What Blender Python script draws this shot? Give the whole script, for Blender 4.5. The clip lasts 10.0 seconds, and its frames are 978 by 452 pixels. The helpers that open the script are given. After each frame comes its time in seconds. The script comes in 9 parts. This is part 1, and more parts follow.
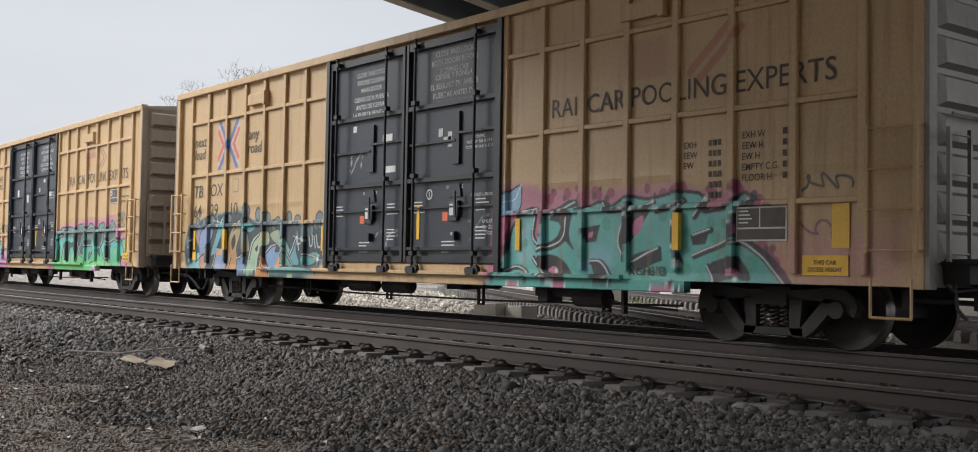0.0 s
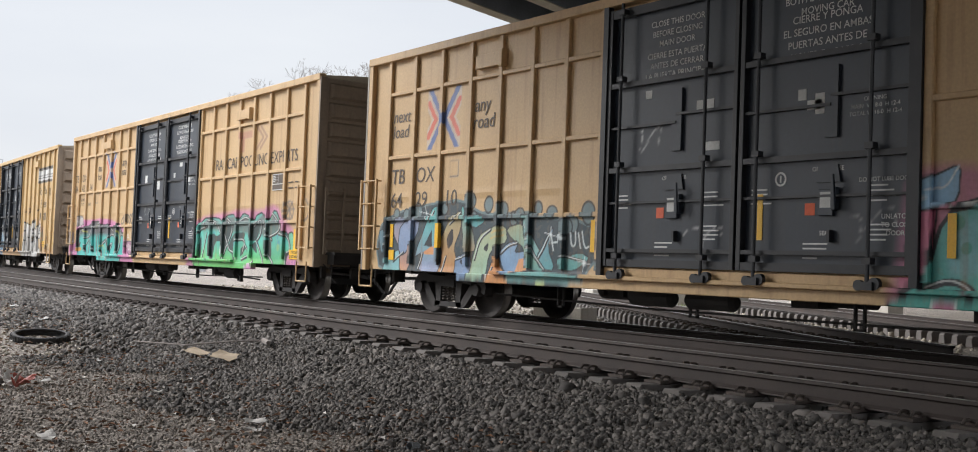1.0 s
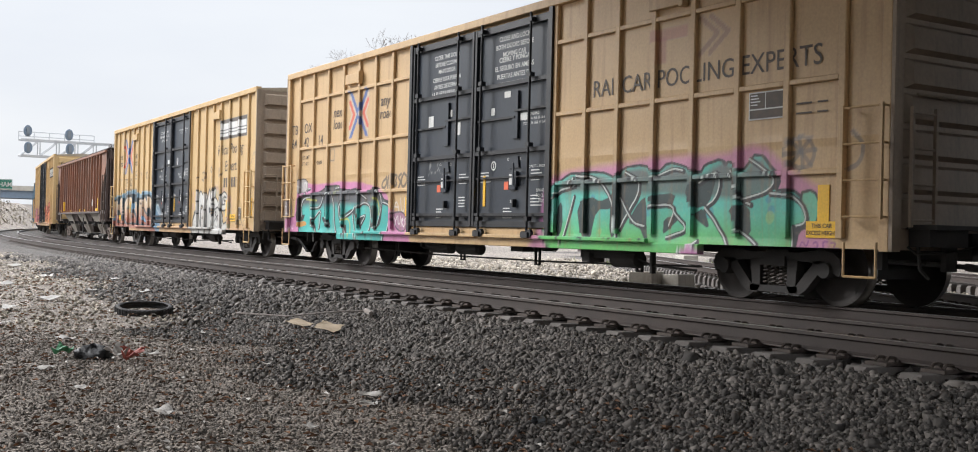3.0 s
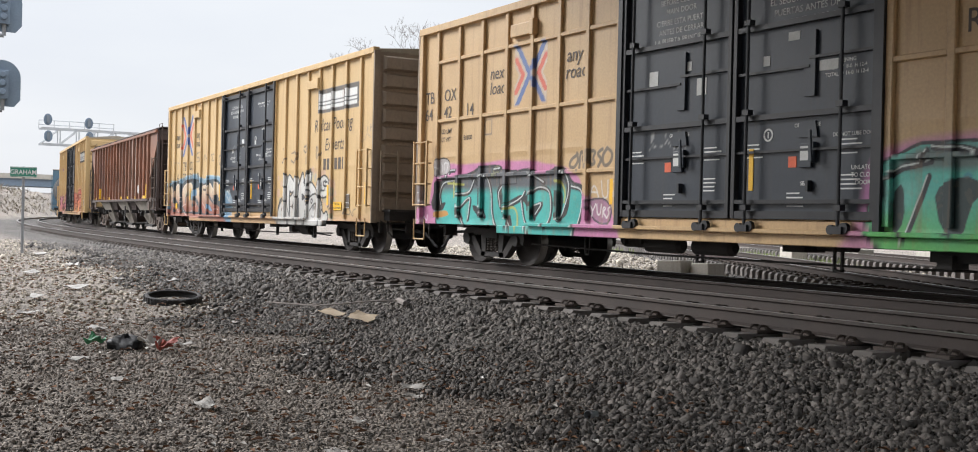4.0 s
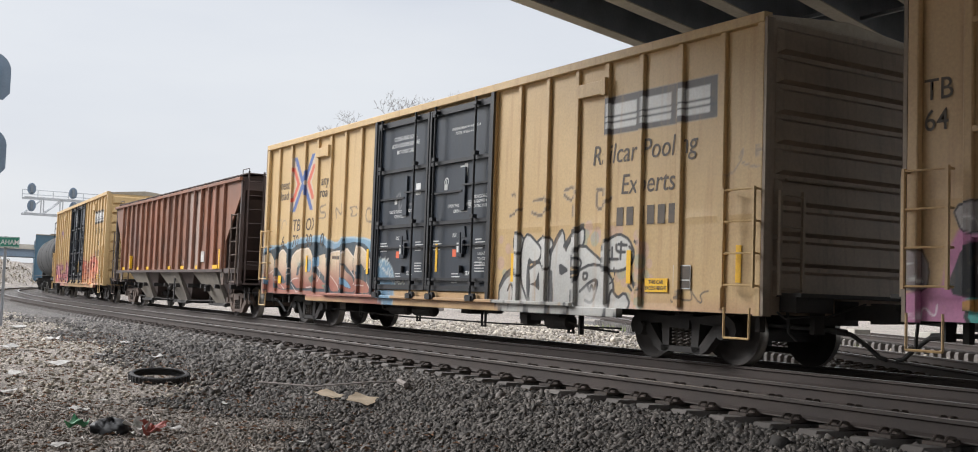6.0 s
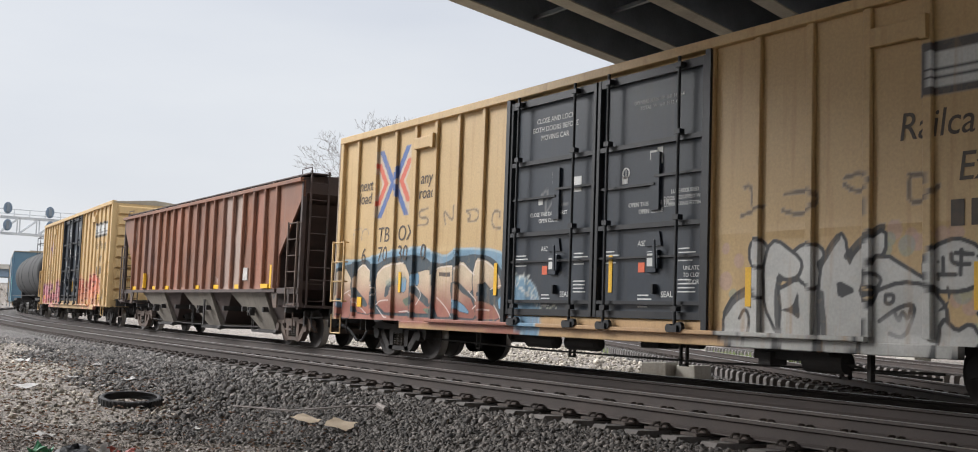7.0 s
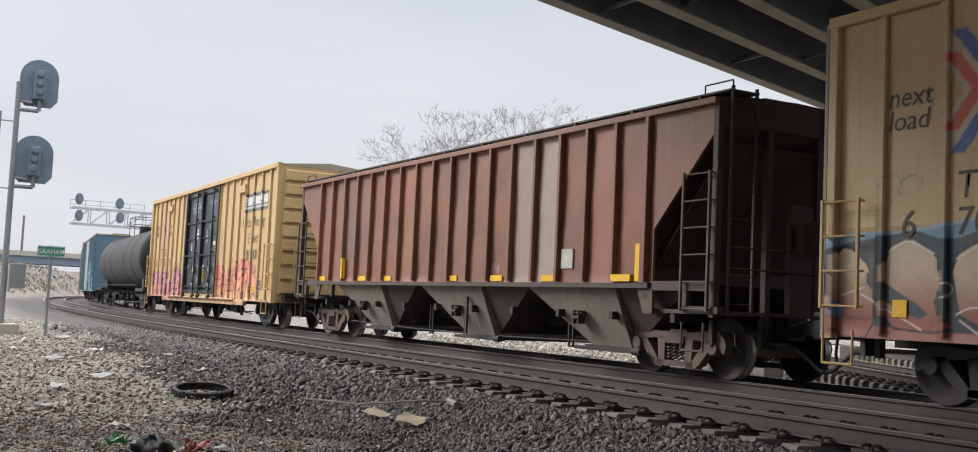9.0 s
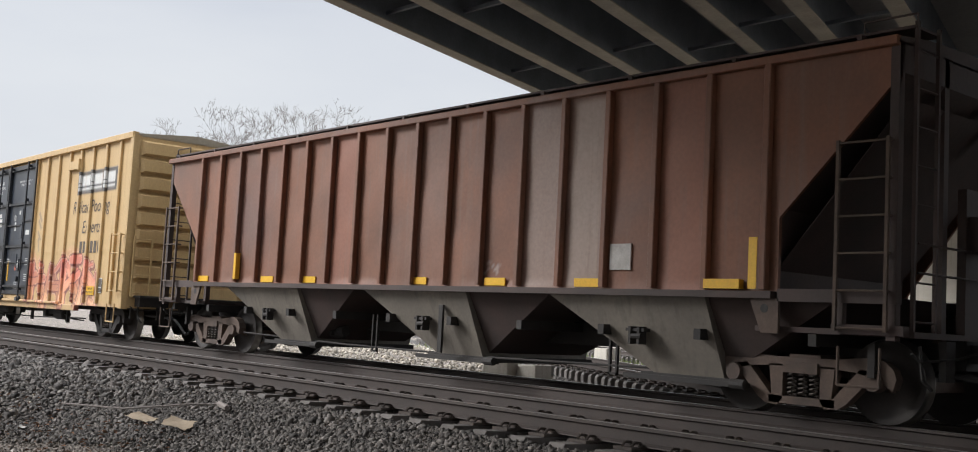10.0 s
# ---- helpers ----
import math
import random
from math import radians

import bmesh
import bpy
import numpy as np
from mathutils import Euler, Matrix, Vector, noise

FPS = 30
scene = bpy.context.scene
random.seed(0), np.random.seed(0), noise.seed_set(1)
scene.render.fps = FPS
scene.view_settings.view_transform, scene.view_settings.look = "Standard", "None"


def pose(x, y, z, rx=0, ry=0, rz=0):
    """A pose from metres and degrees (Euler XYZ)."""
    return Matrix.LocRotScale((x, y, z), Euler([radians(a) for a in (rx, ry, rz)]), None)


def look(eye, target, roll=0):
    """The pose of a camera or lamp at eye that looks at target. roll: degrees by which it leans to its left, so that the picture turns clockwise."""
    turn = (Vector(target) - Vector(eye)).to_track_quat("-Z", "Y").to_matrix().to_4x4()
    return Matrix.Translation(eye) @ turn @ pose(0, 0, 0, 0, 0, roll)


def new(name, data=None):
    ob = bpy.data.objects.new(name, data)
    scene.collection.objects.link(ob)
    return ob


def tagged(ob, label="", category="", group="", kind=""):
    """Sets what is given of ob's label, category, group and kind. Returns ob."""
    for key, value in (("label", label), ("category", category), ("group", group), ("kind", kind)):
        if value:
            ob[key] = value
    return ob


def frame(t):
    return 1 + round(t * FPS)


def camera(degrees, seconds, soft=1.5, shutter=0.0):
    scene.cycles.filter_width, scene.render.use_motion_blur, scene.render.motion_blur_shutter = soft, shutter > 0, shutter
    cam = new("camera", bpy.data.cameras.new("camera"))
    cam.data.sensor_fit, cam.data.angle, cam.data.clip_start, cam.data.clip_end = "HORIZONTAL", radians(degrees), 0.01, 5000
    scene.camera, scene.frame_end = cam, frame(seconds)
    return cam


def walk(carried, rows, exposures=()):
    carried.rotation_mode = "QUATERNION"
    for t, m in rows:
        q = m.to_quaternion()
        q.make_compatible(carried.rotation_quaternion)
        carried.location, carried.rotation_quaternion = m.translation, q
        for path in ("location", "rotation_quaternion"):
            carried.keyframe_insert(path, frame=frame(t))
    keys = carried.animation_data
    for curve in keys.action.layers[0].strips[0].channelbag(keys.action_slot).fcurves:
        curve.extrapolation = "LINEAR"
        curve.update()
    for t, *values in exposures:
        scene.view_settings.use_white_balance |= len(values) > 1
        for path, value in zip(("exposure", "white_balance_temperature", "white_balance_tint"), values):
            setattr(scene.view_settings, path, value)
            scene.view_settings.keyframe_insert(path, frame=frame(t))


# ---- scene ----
cam = camera(47.8, 10.0, soft=1.0)
ROWS = [
    (0.0, -0.0, -0.0, 0.882, 50.966, 2.14, -0.968),
    (0.5, 0.007, -0.024, 0.873, 53.141, 2.357, -1.641),
    (1.0, 0.01, -0.009, 0.87, 54.086, 2.119, -2.171),
    (1.5, -0.061, -0.025, 0.865, 54.904, 1.573, -2.307),
    (2.0, -0.175, -0.047, 0.856, 56.024, 1.042, -2.119),
    (2.5, -0.357, -0.016, 0.847, 57.388, 0.742, -1.691),
    (4.0, -0.927, -0.11, 0.83, 59.036, -0.269, -1.383),
    (4.5, -1.122, -0.068, 0.833, 59.644, 0.804, -2.125),
    (5.0, -1.295, -0.054, 0.834, 59.564, 1.926, -2.369),
    (5.5, -1.469, -0.099, 0.851, 58.913, 2.735, -2.121),
    (7.0, -1.973, 0.15, 0.866, 57.165, 4.743, -2.032),
    (7.5, -2.153, 0.093, 0.861, 57.126, 4.752, -2.053),
    (8.0, -2.215, 0.078, 0.864, 57.987, 4.558, -2.461),
    (8.5, -2.178, 0.099, 0.873, 59.313, 4.373, -2.791),
    (9.0, -2.159, 0.1, 0.889, 60.268, 4.255, -2.635),
    (9.5, -2.15, 0.117, 0.882, 58.463, 4.443, -2.623),
    (9.6, -2.148, 0.115, 0.881, 57.34, 4.55, -2.70),
    (9.7, -2.146, 0.112, 0.881, 55.23, 4.65, -2.78),
    (9.8, -2.144, 0.110, 0.880, 53.08, 4.76, -2.85),
    (9.9, -2.142, 0.108, 0.880, 50.94, 4.86, -2.93),
    (10.0, -2.14, 0.105, 0.879, 48.79, 4.969, -3.002),
]
walk(cam, [(t, pose(x, y, z, 90 + pitch, roll, yaw)) for t, x, y, z, yaw, pitch, roll in ROWS],
     exposures=[(0.0, 0.0, 6150, 10), (1.0, 0.20, 6150, 10), (2.5, 0.28, 6150, 10), (4.5, 0.25, 6150, 10), (5.5, 0.13, 6150, 10), (7.5, 0.08, 6150, 10), (10.0, 0.05, 6150, 10)])

# ---- light: hazy overcast, soft sun from behind the camera's left ----
world = bpy.data.worlds.new("sky")
scene.world = world
world.use_nodes = True
wn, wl = world.node_tree.nodes, world.node_tree.links
wn.clear()
SUN_EL, SUN_AZ = radians(31), radians(231)
sky = wn.new("ShaderNodeTexSky")
sky.sky_type, sky.sun_disc, sky.sun_elevation, sky.sun_rotation = "NISHITA", False, SUN_EL, SUN_AZ
sky.dust_density, sky.air_density = 4.0, 1.0
dim = wn.new("ShaderNodeVectorMath")
dim.operation = "SCALE"
dim.inputs["Scale"].default_value = 0.10
tc = wn.new("ShaderNodeTexCoord")
mp = wn.new("ShaderNodeMapping")
mp.inputs["Scale"].default_value = (1.0, 1.0, 4.0)
nz = wn.new("ShaderNodeTexNoise")
nz.inputs["Scale"].default_value, nz.inputs["Detail"].default_value = 1.8, 5.0
cr = wn.new("ShaderNodeValToRGB")
cr.color_ramp.elements[0].position, cr.color_ramp.elements[0].color = 0.3, (0.70, 0.71, 0.735, 1)
cr.color_ramp.elements[1].position, cr.color_ramp.elements[1].color = 0.72, (0.835, 0.83, 0.815, 1)
mx = wn.new("ShaderNodeMix")
mx.data_type = "RGBA"
mx.inputs["Factor"].default_value = 0.9
bg = wn.new("ShaderNodeBackground")
bg.inputs["Strength"].default_value = 1.0
out = wn.new("ShaderNodeOutputWorld")
wl.new(sky.outputs["Color"], dim.inputs[0])
wl.new(tc.outputs["Generated"], mp.inputs["Vector"])
wl.new(mp.outputs["Vector"], nz.inputs["Vector"])
wl.new(nz.outputs["Fac"], cr.inputs["Fac"])
wl.new(dim.outputs["Vector"], mx.inputs["A"])
wl.new(cr.outputs["Color"], mx.inputs["B"])
sz = wn.new("ShaderNodeSeparateXYZ")  # an overcast sky brightens towards the zenith
up = wn.new("ShaderNodeMapRange")
up.interpolation_type = "SMOOTHSTEP"
up.inputs["From Min"].default_value, up.inputs["From Max"].default_value = 0.28, 0.95
up.inputs["To Min"].default_value, up.inputs["To Max"].default_value = 1.0, 3.7
wl.new(tc.outputs["Generated"], sz.inputs[0])
wl.new(sz.outputs["Z"], up.inputs["Value"])
wl.new(up.outputs["Result"], bg.inputs["Strength"])
wl.new(mx.outputs["Result"], bg.inputs["Color"])
wl.new(bg.outputs["Background"], out.inputs["Surface"])
sun = new("sun", bpy.data.lights.new("sun", "SUN"))
sun.data.energy, sun.data.angle, sun.data.color = 3.5, radians(24), (1.0, 0.97, 0.93)
sun.matrix_world = look((-43, -35, 33), (0, 0, 0))


# ---- materials ----
def material(name, color, color2=None, rough=0.6, metal=0.0, scale=3.0, fine=40.0, bump=0.15, dist=0.01, spread=0.5, paint=False, streak=None, island=0.0, obrandom=0.0):
    """Base colour varied at two scales, with fine relief. paint: mixes in the mesh's paint colours. streak: a colour that runs down in thin streaks."""
    m = bpy.data.materials.new(name)
    m.use_nodes = True
    n, l = m.node_tree.nodes, m.node_tree.links
    b = n["Principled BSDF"]
    b.inputs["Roughness"].default_value, b.inputs["Metallic"].default_value = rough, metal
    co = n.new("ShaderNodeTexCoord").outputs["Object"]

    def noise_(s, detail=4.0, vec=co):
        t = n.new("ShaderNodeTexNoise")
        t.inputs["Scale"].default_value, t.inputs["Detail"].default_value = s, detail
        l.new(vec, t.inputs["Vector"])
        return t.outputs["Fac"]

    def ramp(f, lo, hi):
        t = n.new("ShaderNodeMapRange")
        t.inputs["From Min"].default_value, t.inputs["From Max"].default_value = lo, hi
        l.new(f, t.inputs["Value"])
        return t.outputs["Result"]

    def mix(f, a, c, blend="MIX"):
        t = n.new("ShaderNodeMix")
        t.data_type, t.blend_type = "RGBA", blend
        for k, v in (("Factor", f), ("A", a), ("B", c)):
            if isinstance(v, (int, float)):
                t.inputs[k].default_value = v
            elif isinstance(v, tuple):
                t.inputs[k].default_value = (*v[:3], 1)
            else:
                l.new(v, t.inputs[k])
        return t.outputs["Result"]

    c2 = color2 or tuple(0.6 * v for v in color)
    col = mix(ramp(noise_(scale), 0.5 - spread / 2, 0.5 + spread / 2), color, c2)
    g = n.new("ShaderNodeMapRange")
    g.inputs["To Min"].default_value, g.inputs["To Max"].default_value = 0.78, 1.15
    l.new(noise_(fine, 3.0), g.inputs["Value"])
    sc = n.new("ShaderNodeVectorMath")
    sc.operation = "SCALE"
    if paint:
        at = n.new("ShaderNodeAttribute")
        at.attribute_name = "paint"
        f2 = n.new("ShaderNodeMath")
        f2.operation = "MULTIPLY"
        l.new(at.outputs["Alpha"], f2.inputs[0])
        l.new(ramp(noise_(9.0), 0.25, 0.4), f2.inputs[1])
        f3 = n.new("ShaderNodeMath")
        f3.operation = "MAXIMUM"
        f4 = n.new("ShaderNodeMath")
        f4.operation = "MULTIPLY"
        f4.inputs[1].default_value = 0.94
        l.new(at.outputs["Alpha"], f4.inputs[0])
        l.new(f2.outputs[0], f3.inputs[0])
        l.new(f4.outputs[0], f3.inputs[1])
        col = mix(f3.outputs[0], col, at.outputs["Color"])
    if streak:
        mp_ = n.new("ShaderNodeMapping")
        mp_.inputs["Scale"].default_value = (9.0, 9.0, 0.55)
        l.new(co, mp_.inputs["Vector"])
        sf = ramp(noise_(1.0, 5.0, mp_.outputs["Vector"]), 0.54, 1.05)
        col = mix(sf, col, streak)
    if obrandom:
        oi = n.new("ShaderNodeObjectInfo")
        mr = n.new("ShaderNodeMapRange")
        mr.inputs["To Min"].default_value, mr.inputs["To Max"].default_value = 1 - obrandom, 1 + obrandom
        l.new(oi.outputs["Random"], mr.inputs["Value"])
        v3 = n.new("ShaderNodeVectorMath")
        v3.operation = "SCALE"
        l.new(col, v3.inputs[0])
        l.new(mr.outputs["Result"], v3.inputs["Scale"])
        col = v3.outputs["Vector"]
    if island:
        ge = n.new("ShaderNodeNewGeometry")
        mr = n.new("ShaderNodeMapRange")
        mr.inputs["To Min"].default_value, mr.inputs["To Max"].default_value = 1 - island, 1 + island
        l.new(ge.outputs["Random Per Island"], mr.inputs["Value"])
        v3 = n.new("ShaderNodeVectorMath")
        v3.operation = "SCALE"
        l.new(col, v3.inputs[0])
        l.new(mr.outputs["Result"], v3.inputs["Scale"])
        col = v3.outputs["Vector"]
    l.new(col, sc.inputs[0])
    l.new(g.outputs["Result"], sc.inputs["Scale"])
    l.new(sc.outputs["Vector"], b.inputs["Base Color"])
    if bump:
        bp = n.new("ShaderNodeBump")
        bp.inputs["Strength"].default_value, bp.inputs["Distance"].default_value = bump, dist
        l.new(noise_(fine * 0.6, 5.0), bp.inputs["Height"])
        l.new(bp.outputs["Normal"], b.inputs["Normal"])
    return m


YELLOW = material("yellow_car_paint", (0.545, 0.370, 0.185), (0.46, 0.300, 0.142), 0.46, 0, 0.9, 26, 0.12, 0.012, 0.7, paint=True, streak=(0.24, 0.125, 0.05))
YELLOW2 = material("fresh_yellow_car_paint", (0.555, 0.385, 0.182), (0.48, 0.32, 0.14), 0.48, 0, 0.9, 26, 0.10, 0.012, 0.7, paint=True, streak=(0.33, 0.18, 0.06))
END = material("car_end_steel", (0.31, 0.235, 0.165), (0.20, 0.155, 0.115), 0.55, 0.1, 1.2, 18, 0.15, 0.01, 0.6, streak=(0.07, 0.05, 0.04))
ENDGREY = material("galvanised_car_end", (0.30, 0.285, 0.26), (0.17, 0.15, 0.13), 0.45, 0.3, 1.0, 18, 0.12, 0.01, 0.6, streak=(0.13, 0.1, 0.08))
ROOF = material("car_roof_steel", (0.42, 0.37, 0.29), (0.3, 0.25, 0.18), 0.5, 0.2, 1.0, 20)
DOOR = material("black_door_paint", (0.020, 0.028, 0.042), (0.032, 0.040, 0.052), 0.33, 0.0, 1.1, 22, 0.14, 0.01, 0.5, paint=True, streak=(0.042, 0.042, 0.044))
ROD = material("black_steel", (0.014, 0.016, 0.02), (0.03, 0.03, 0.032), 0.38, 0.1, 4, 40)
GRIME = material("grimy_steel", (0.048, 0.042, 0.038), (0.028, 0.026, 0.025), 0.75, 0.2, 3, 30, 0.3, 0.01)
WHEEL = material("wheel_steel", (0.055, 0.045, 0.040), (0.035, 0.030, 0.027), 0.72, 0.25, 3, 30, 0.15, 0.006)
TREAD = material("bright_wheel_rim", (0.36, 0.34, 0.32), (0.25, 0.23, 0.2), 0.3, 0.9, 3, 30, 0.05, 0.003)
SPRING = material("dusty_spring_steel", (0.11, 0.09, 0.075), (0.06, 0.05, 0.045), 0.7, 0.3, 5, 40)
FRAMEBROWN = material("rusty_truck_casting", (0.15, 0.105, 0.08), (0.08, 0.06, 0.05), 0.8, 0.15, 3, 30, 0.3, 0.01)
SAFETY = material("yellow_reflective_strip", (0.85, 0.50, 0.02), (0.75, 0.42, 0.02), 0.35, 0, 3, 40, 0.02)
WHITE = material("white_lettering", (0.74, 0.74, 0.72), (0.56, 0.56, 0.54), 0.6, 0, 8, 60, 0.0)
BLACK = material("black_lettering", (0.05, 0.04, 0.032), (0.1, 0.07, 0.045), 0.6, 0, 8, 60, 0.0)
PAPER = material("white_paper_label", (0.68, 0.68, 0.66), (0.55, 0.55, 0.52), 0.7, 0, 5, 50, 0.02)
ORANGE = material("orange_label", (0.75, 0.13, 0.04), (0.6, 0.1, 0.04), 0.6, 0, 5, 50, 0.02)
RUSTRED = material("faded_red_hopper_paint", (0.26, 0.098, 0.046), (0.135, 0.066, 0.042), 0.6, 0, 0.9, 20, 0.15, 0.01, 0.6, paint=True, streak=(0.20, 0.125, 0.09))
# dark hopper paint; its tone also carries the shade between chutes and in end recesses
RUSTDARK = material("dark_red_oxide_and_shade", (0.078, 0.048, 0.040), (0.045, 0.034, 0.030), 0.7, 0, 1.5, 25, 0.2, 0.01)
HOPGREY = material("dusty_hopper_chute", (0.26, 0.228, 0.185), (0.16, 0.14, 0.118), 0.65, 0.1, 1.2, 20, 0.15, 0.01, 0.6, streak=(0.06, 0.05, 0.045))
TANKBLACK = material("black_tank_paint", (0.012, 0.012, 0.013), (0.03, 0.028, 0.026), 0.85, 0.0, 1.2, 20, 0.08, 0.01, 0.6)
BLUE = material("faded_blue_car_paint", (0.07, 0.15, 0.22), (0.12, 0.19, 0.24), 0.55, 0, 1, 22, 0.1, 0.01, 0.6, paint=True)
RAILSIDE = material("brown_rail_steel", (0.078, 0.060, 0.052), (0.052, 0.043, 0.039), 0.7, 0.25, 1.5, 50, 0.2, 0.004)
RAILTOP = material("polished_rail_head", (0.40, 0.38, 0.365), (0.30, 0.285, 0.27), 0.42, 0.45, 2, 60, 0.04, 0.002)
TIE = material("weathered_concrete_tie", (0.165, 0.148, 0.135), (0.10, 0.09, 0.083), 0.9, 0, 2.5, 45, 0.35, 0.006, obrandom=0.2)
PLATE = material("rusty_rail_fastening", (0.095, 0.074, 0.062), (0.06, 0.05, 0.044), 0.75, 0.3, 6, 60, 0.2, 0.004, obrandom=0.25)
EARTHSTONE = material("brown_gravel_stone", (0.255, 0.22, 0.188), (0.165, 0.142, 0.122), 0.95, 0, 2.0, 45, 0.35, 0.006, island=0.42)
STONE = material("grey_ballast_stone", (0.146, 0.130, 0.116), (0.088, 0.080, 0.073), 0.9, 0, 5, 45, 0.35, 0.006, island=0.75)
PALESTONE = material("pale_yard_stone", (0.42, 0.37, 0.305), (0.30, 0.265, 0.215), 0.95, 0, 3, 45, 0.3, 0.006, island=0.5)
CONC = material("pale_concrete", (0.50, 0.47, 0.41), (0.38, 0.35, 0.30), 0.9, 0, 1.2, 20, 0.25, 0.01, streak=(0.26, 0.23, 0.2))
DECK = material("grey_concrete_deck", (0.30, 0.30, 0.30), (0.22, 0.22, 0.22), 0.9, 0, 0.7, 12, 0.2, 0.01)
# girder paint made paler and bluer to include the haze under the deck
GIRDER = material("haze_lifted_girder_paint", (0.22, 0.25, 0.28), (0.15, 0.17, 0.19), 0.7, 0.1, 1.2, 14, 0.1, 0.01)
FLANGE = material("buff_girder_flange", (0.46, 0.42, 0.33), (0.33, 0.30, 0.24), 0.75, 0, 1.6, 16, 0.15, 0.01)
# bark lightened so that the distant trees carry haze in their colour
TWIG = material("grey_bark_paled_for_haze", (0.27, 0.235, 0.21), (0.20, 0.175, 0.16), 0.9, 0, 3, 30, 0.2, 0.01)
SIGNALGREY = material("grey_painted_signal_steel", (0.30, 0.31, 0.32), (0.22, 0.23, 0.24), 0.6, 0.2, 3, 25, 0.1, 0.004)
# signal backs and far deck: distance haze is mixed into this blue-grey
SIGNALBACK = material("blue_grey_haze_tinted_steel", (0.20, 0.26, 0.33), (0.16, 0.205, 0.26), 0.6, 0.1, 3, 25, 0.05, 0.004)
SILVER = material("aluminium_gantry_paint", (0.55, 0.56, 0.57), (0.45, 0.46, 0.47), 0.5, 0.3, 3, 25, 0.05, 0.004)
SIGNGREEN = material("green_sign_sheet", (0.03, 0.20, 0.13), (0.04, 0.22, 0.15), 0.5, 0, 3, 25, 0.02)
RUBBER = material("black_rubber", (0.028, 0.027, 0.027), (0.055, 0.05, 0.047), 0.8, 0, 5, 40, 0.2, 0.006)
BAG = material("black_plastic_sack", (0.012, 0.012, 0.014), (0.02, 0.02, 0.022), 0.6, 0, 5, 18, 0.5, 0.02)
CARD = material("tan_cardboard", (0.56, 0.45, 0.32), (0.48, 0.38, 0.27), 0.85, 0, 4, 35, 0.15, 0.004)
LITTER = material("dirty_white_litter", (0.55, 0.53, 0.50), (0.36, 0.33, 0.3), 0.8, 0, 6, 35, 0.3, 0.01, island=0.35)
RED = material("red_plastic_wrapper", (0.42, 0.09, 0.06), (0.3, 0.07, 0.05), 0.5, 0, 6, 35, 0.2, 0.01)
GREEN = material("green_plastic_wrapper", (0.06, 0.28, 0.12), (0.05, 0.22, 0.1), 0.5, 0, 6, 35, 0.2, 0.01)
BLUETARP = material("blue_plastic_sheet", (0.04, 0.06, 0.30), (0.03, 0.05, 0.2), 0.5, 0, 6, 35, 0.3, 0.01)
LEAF = material("dead_brown_leaf", (0.20, 0.10, 0.05), (0.13, 0.07, 0.04), 0.9, 0, 6, 35, 0.2, 0.004, island=0.4)
BRUSH = material("dry_brush", (0.24, 0.20, 0.15), (0.16, 0.14, 0.105), 0.9, 0, 2, 20, 0.3, 0.01, island=0.4)
WEED = material("green_weeds", (0.13, 0.2, 0.05), (0.17, 0.17, 0.07), 0.9, 0, 2, 20, 0.3, 0.01, island=0.4)


def ground_material():
    m = material("gravelly_earth", (0.30, 0.26, 0.22), (0.20, 0.172, 0.146), 0.95, 0, 0.35, 6, 0.0, 0.0, 0.6)
    n, l = m.node_tree.nodes, m.node_tree.links
    b = n["Principled BSDF"]
    co = next(x for x in n if x.bl_idname == "ShaderNodeTexCoord").outputs["Object"]
    vo = n.new("ShaderNodeTexVoronoi")
    vo.inputs["Scale"].default_value = 36.0
    l.new(co, vo.inputs["Vector"])
    sep = n.new("ShaderNodeSeparateColor")
    l.new(vo.outputs["Color"], sep.inputs["Color"])
    mr = n.new("ShaderNodeMapRange")
    mr.inputs["To Min"].default_value, mr.inputs["To Max"].default_value = 0.35, 1.65
    l.new(sep.outputs[0], mr.inputs["Value"])
    old = b.inputs["Base Color"].links[0].from_socket
    v3 = n.new("ShaderNodeVectorMath")
    v3.operation = "SCALE"
    l.new(old, v3.inputs[0])
    l.new(mr.outputs["Result"], v3.inputs["Scale"])
    # dark ballast along the tracks, paler dust away from them
    at = n.new("ShaderNodeAttribute")
    at.attribute_name = "ballast"
    mx_ = n.new("ShaderNodeMix")
    mx_.data_type = "RGBA"
    l.new(at.outputs["Fac"], mx_.inputs["Factor"])
    l.new(v3.outputs["Vector"], mx_.inputs["A"])
    v4 = n.new("ShaderNodeVectorMath")
    v4.operation = "MULTIPLY"
    v4.inputs[1].default_value = (0.42, 0.44, 0.47)
    l.new(v3.outputs["Vector"], v4.inputs[0])
    l.new(v4.outputs["Vector"], mx_.inputs["B"])
    l.new(mx_.outputs["Result"], b.inputs["Base Color"])
    bp = n.new("ShaderNodeBump")
    bp.inputs["Strength"].default_value, bp.inputs["Distance"].default_value = 0.9, 0.03
    l.new(vo.outputs["Distance"], bp.inputs["Height"])
    bp.invert = True
    l.new(bp.outputs["Normal"], b.inputs["Normal"])
    return m


GROUND = ground_material()


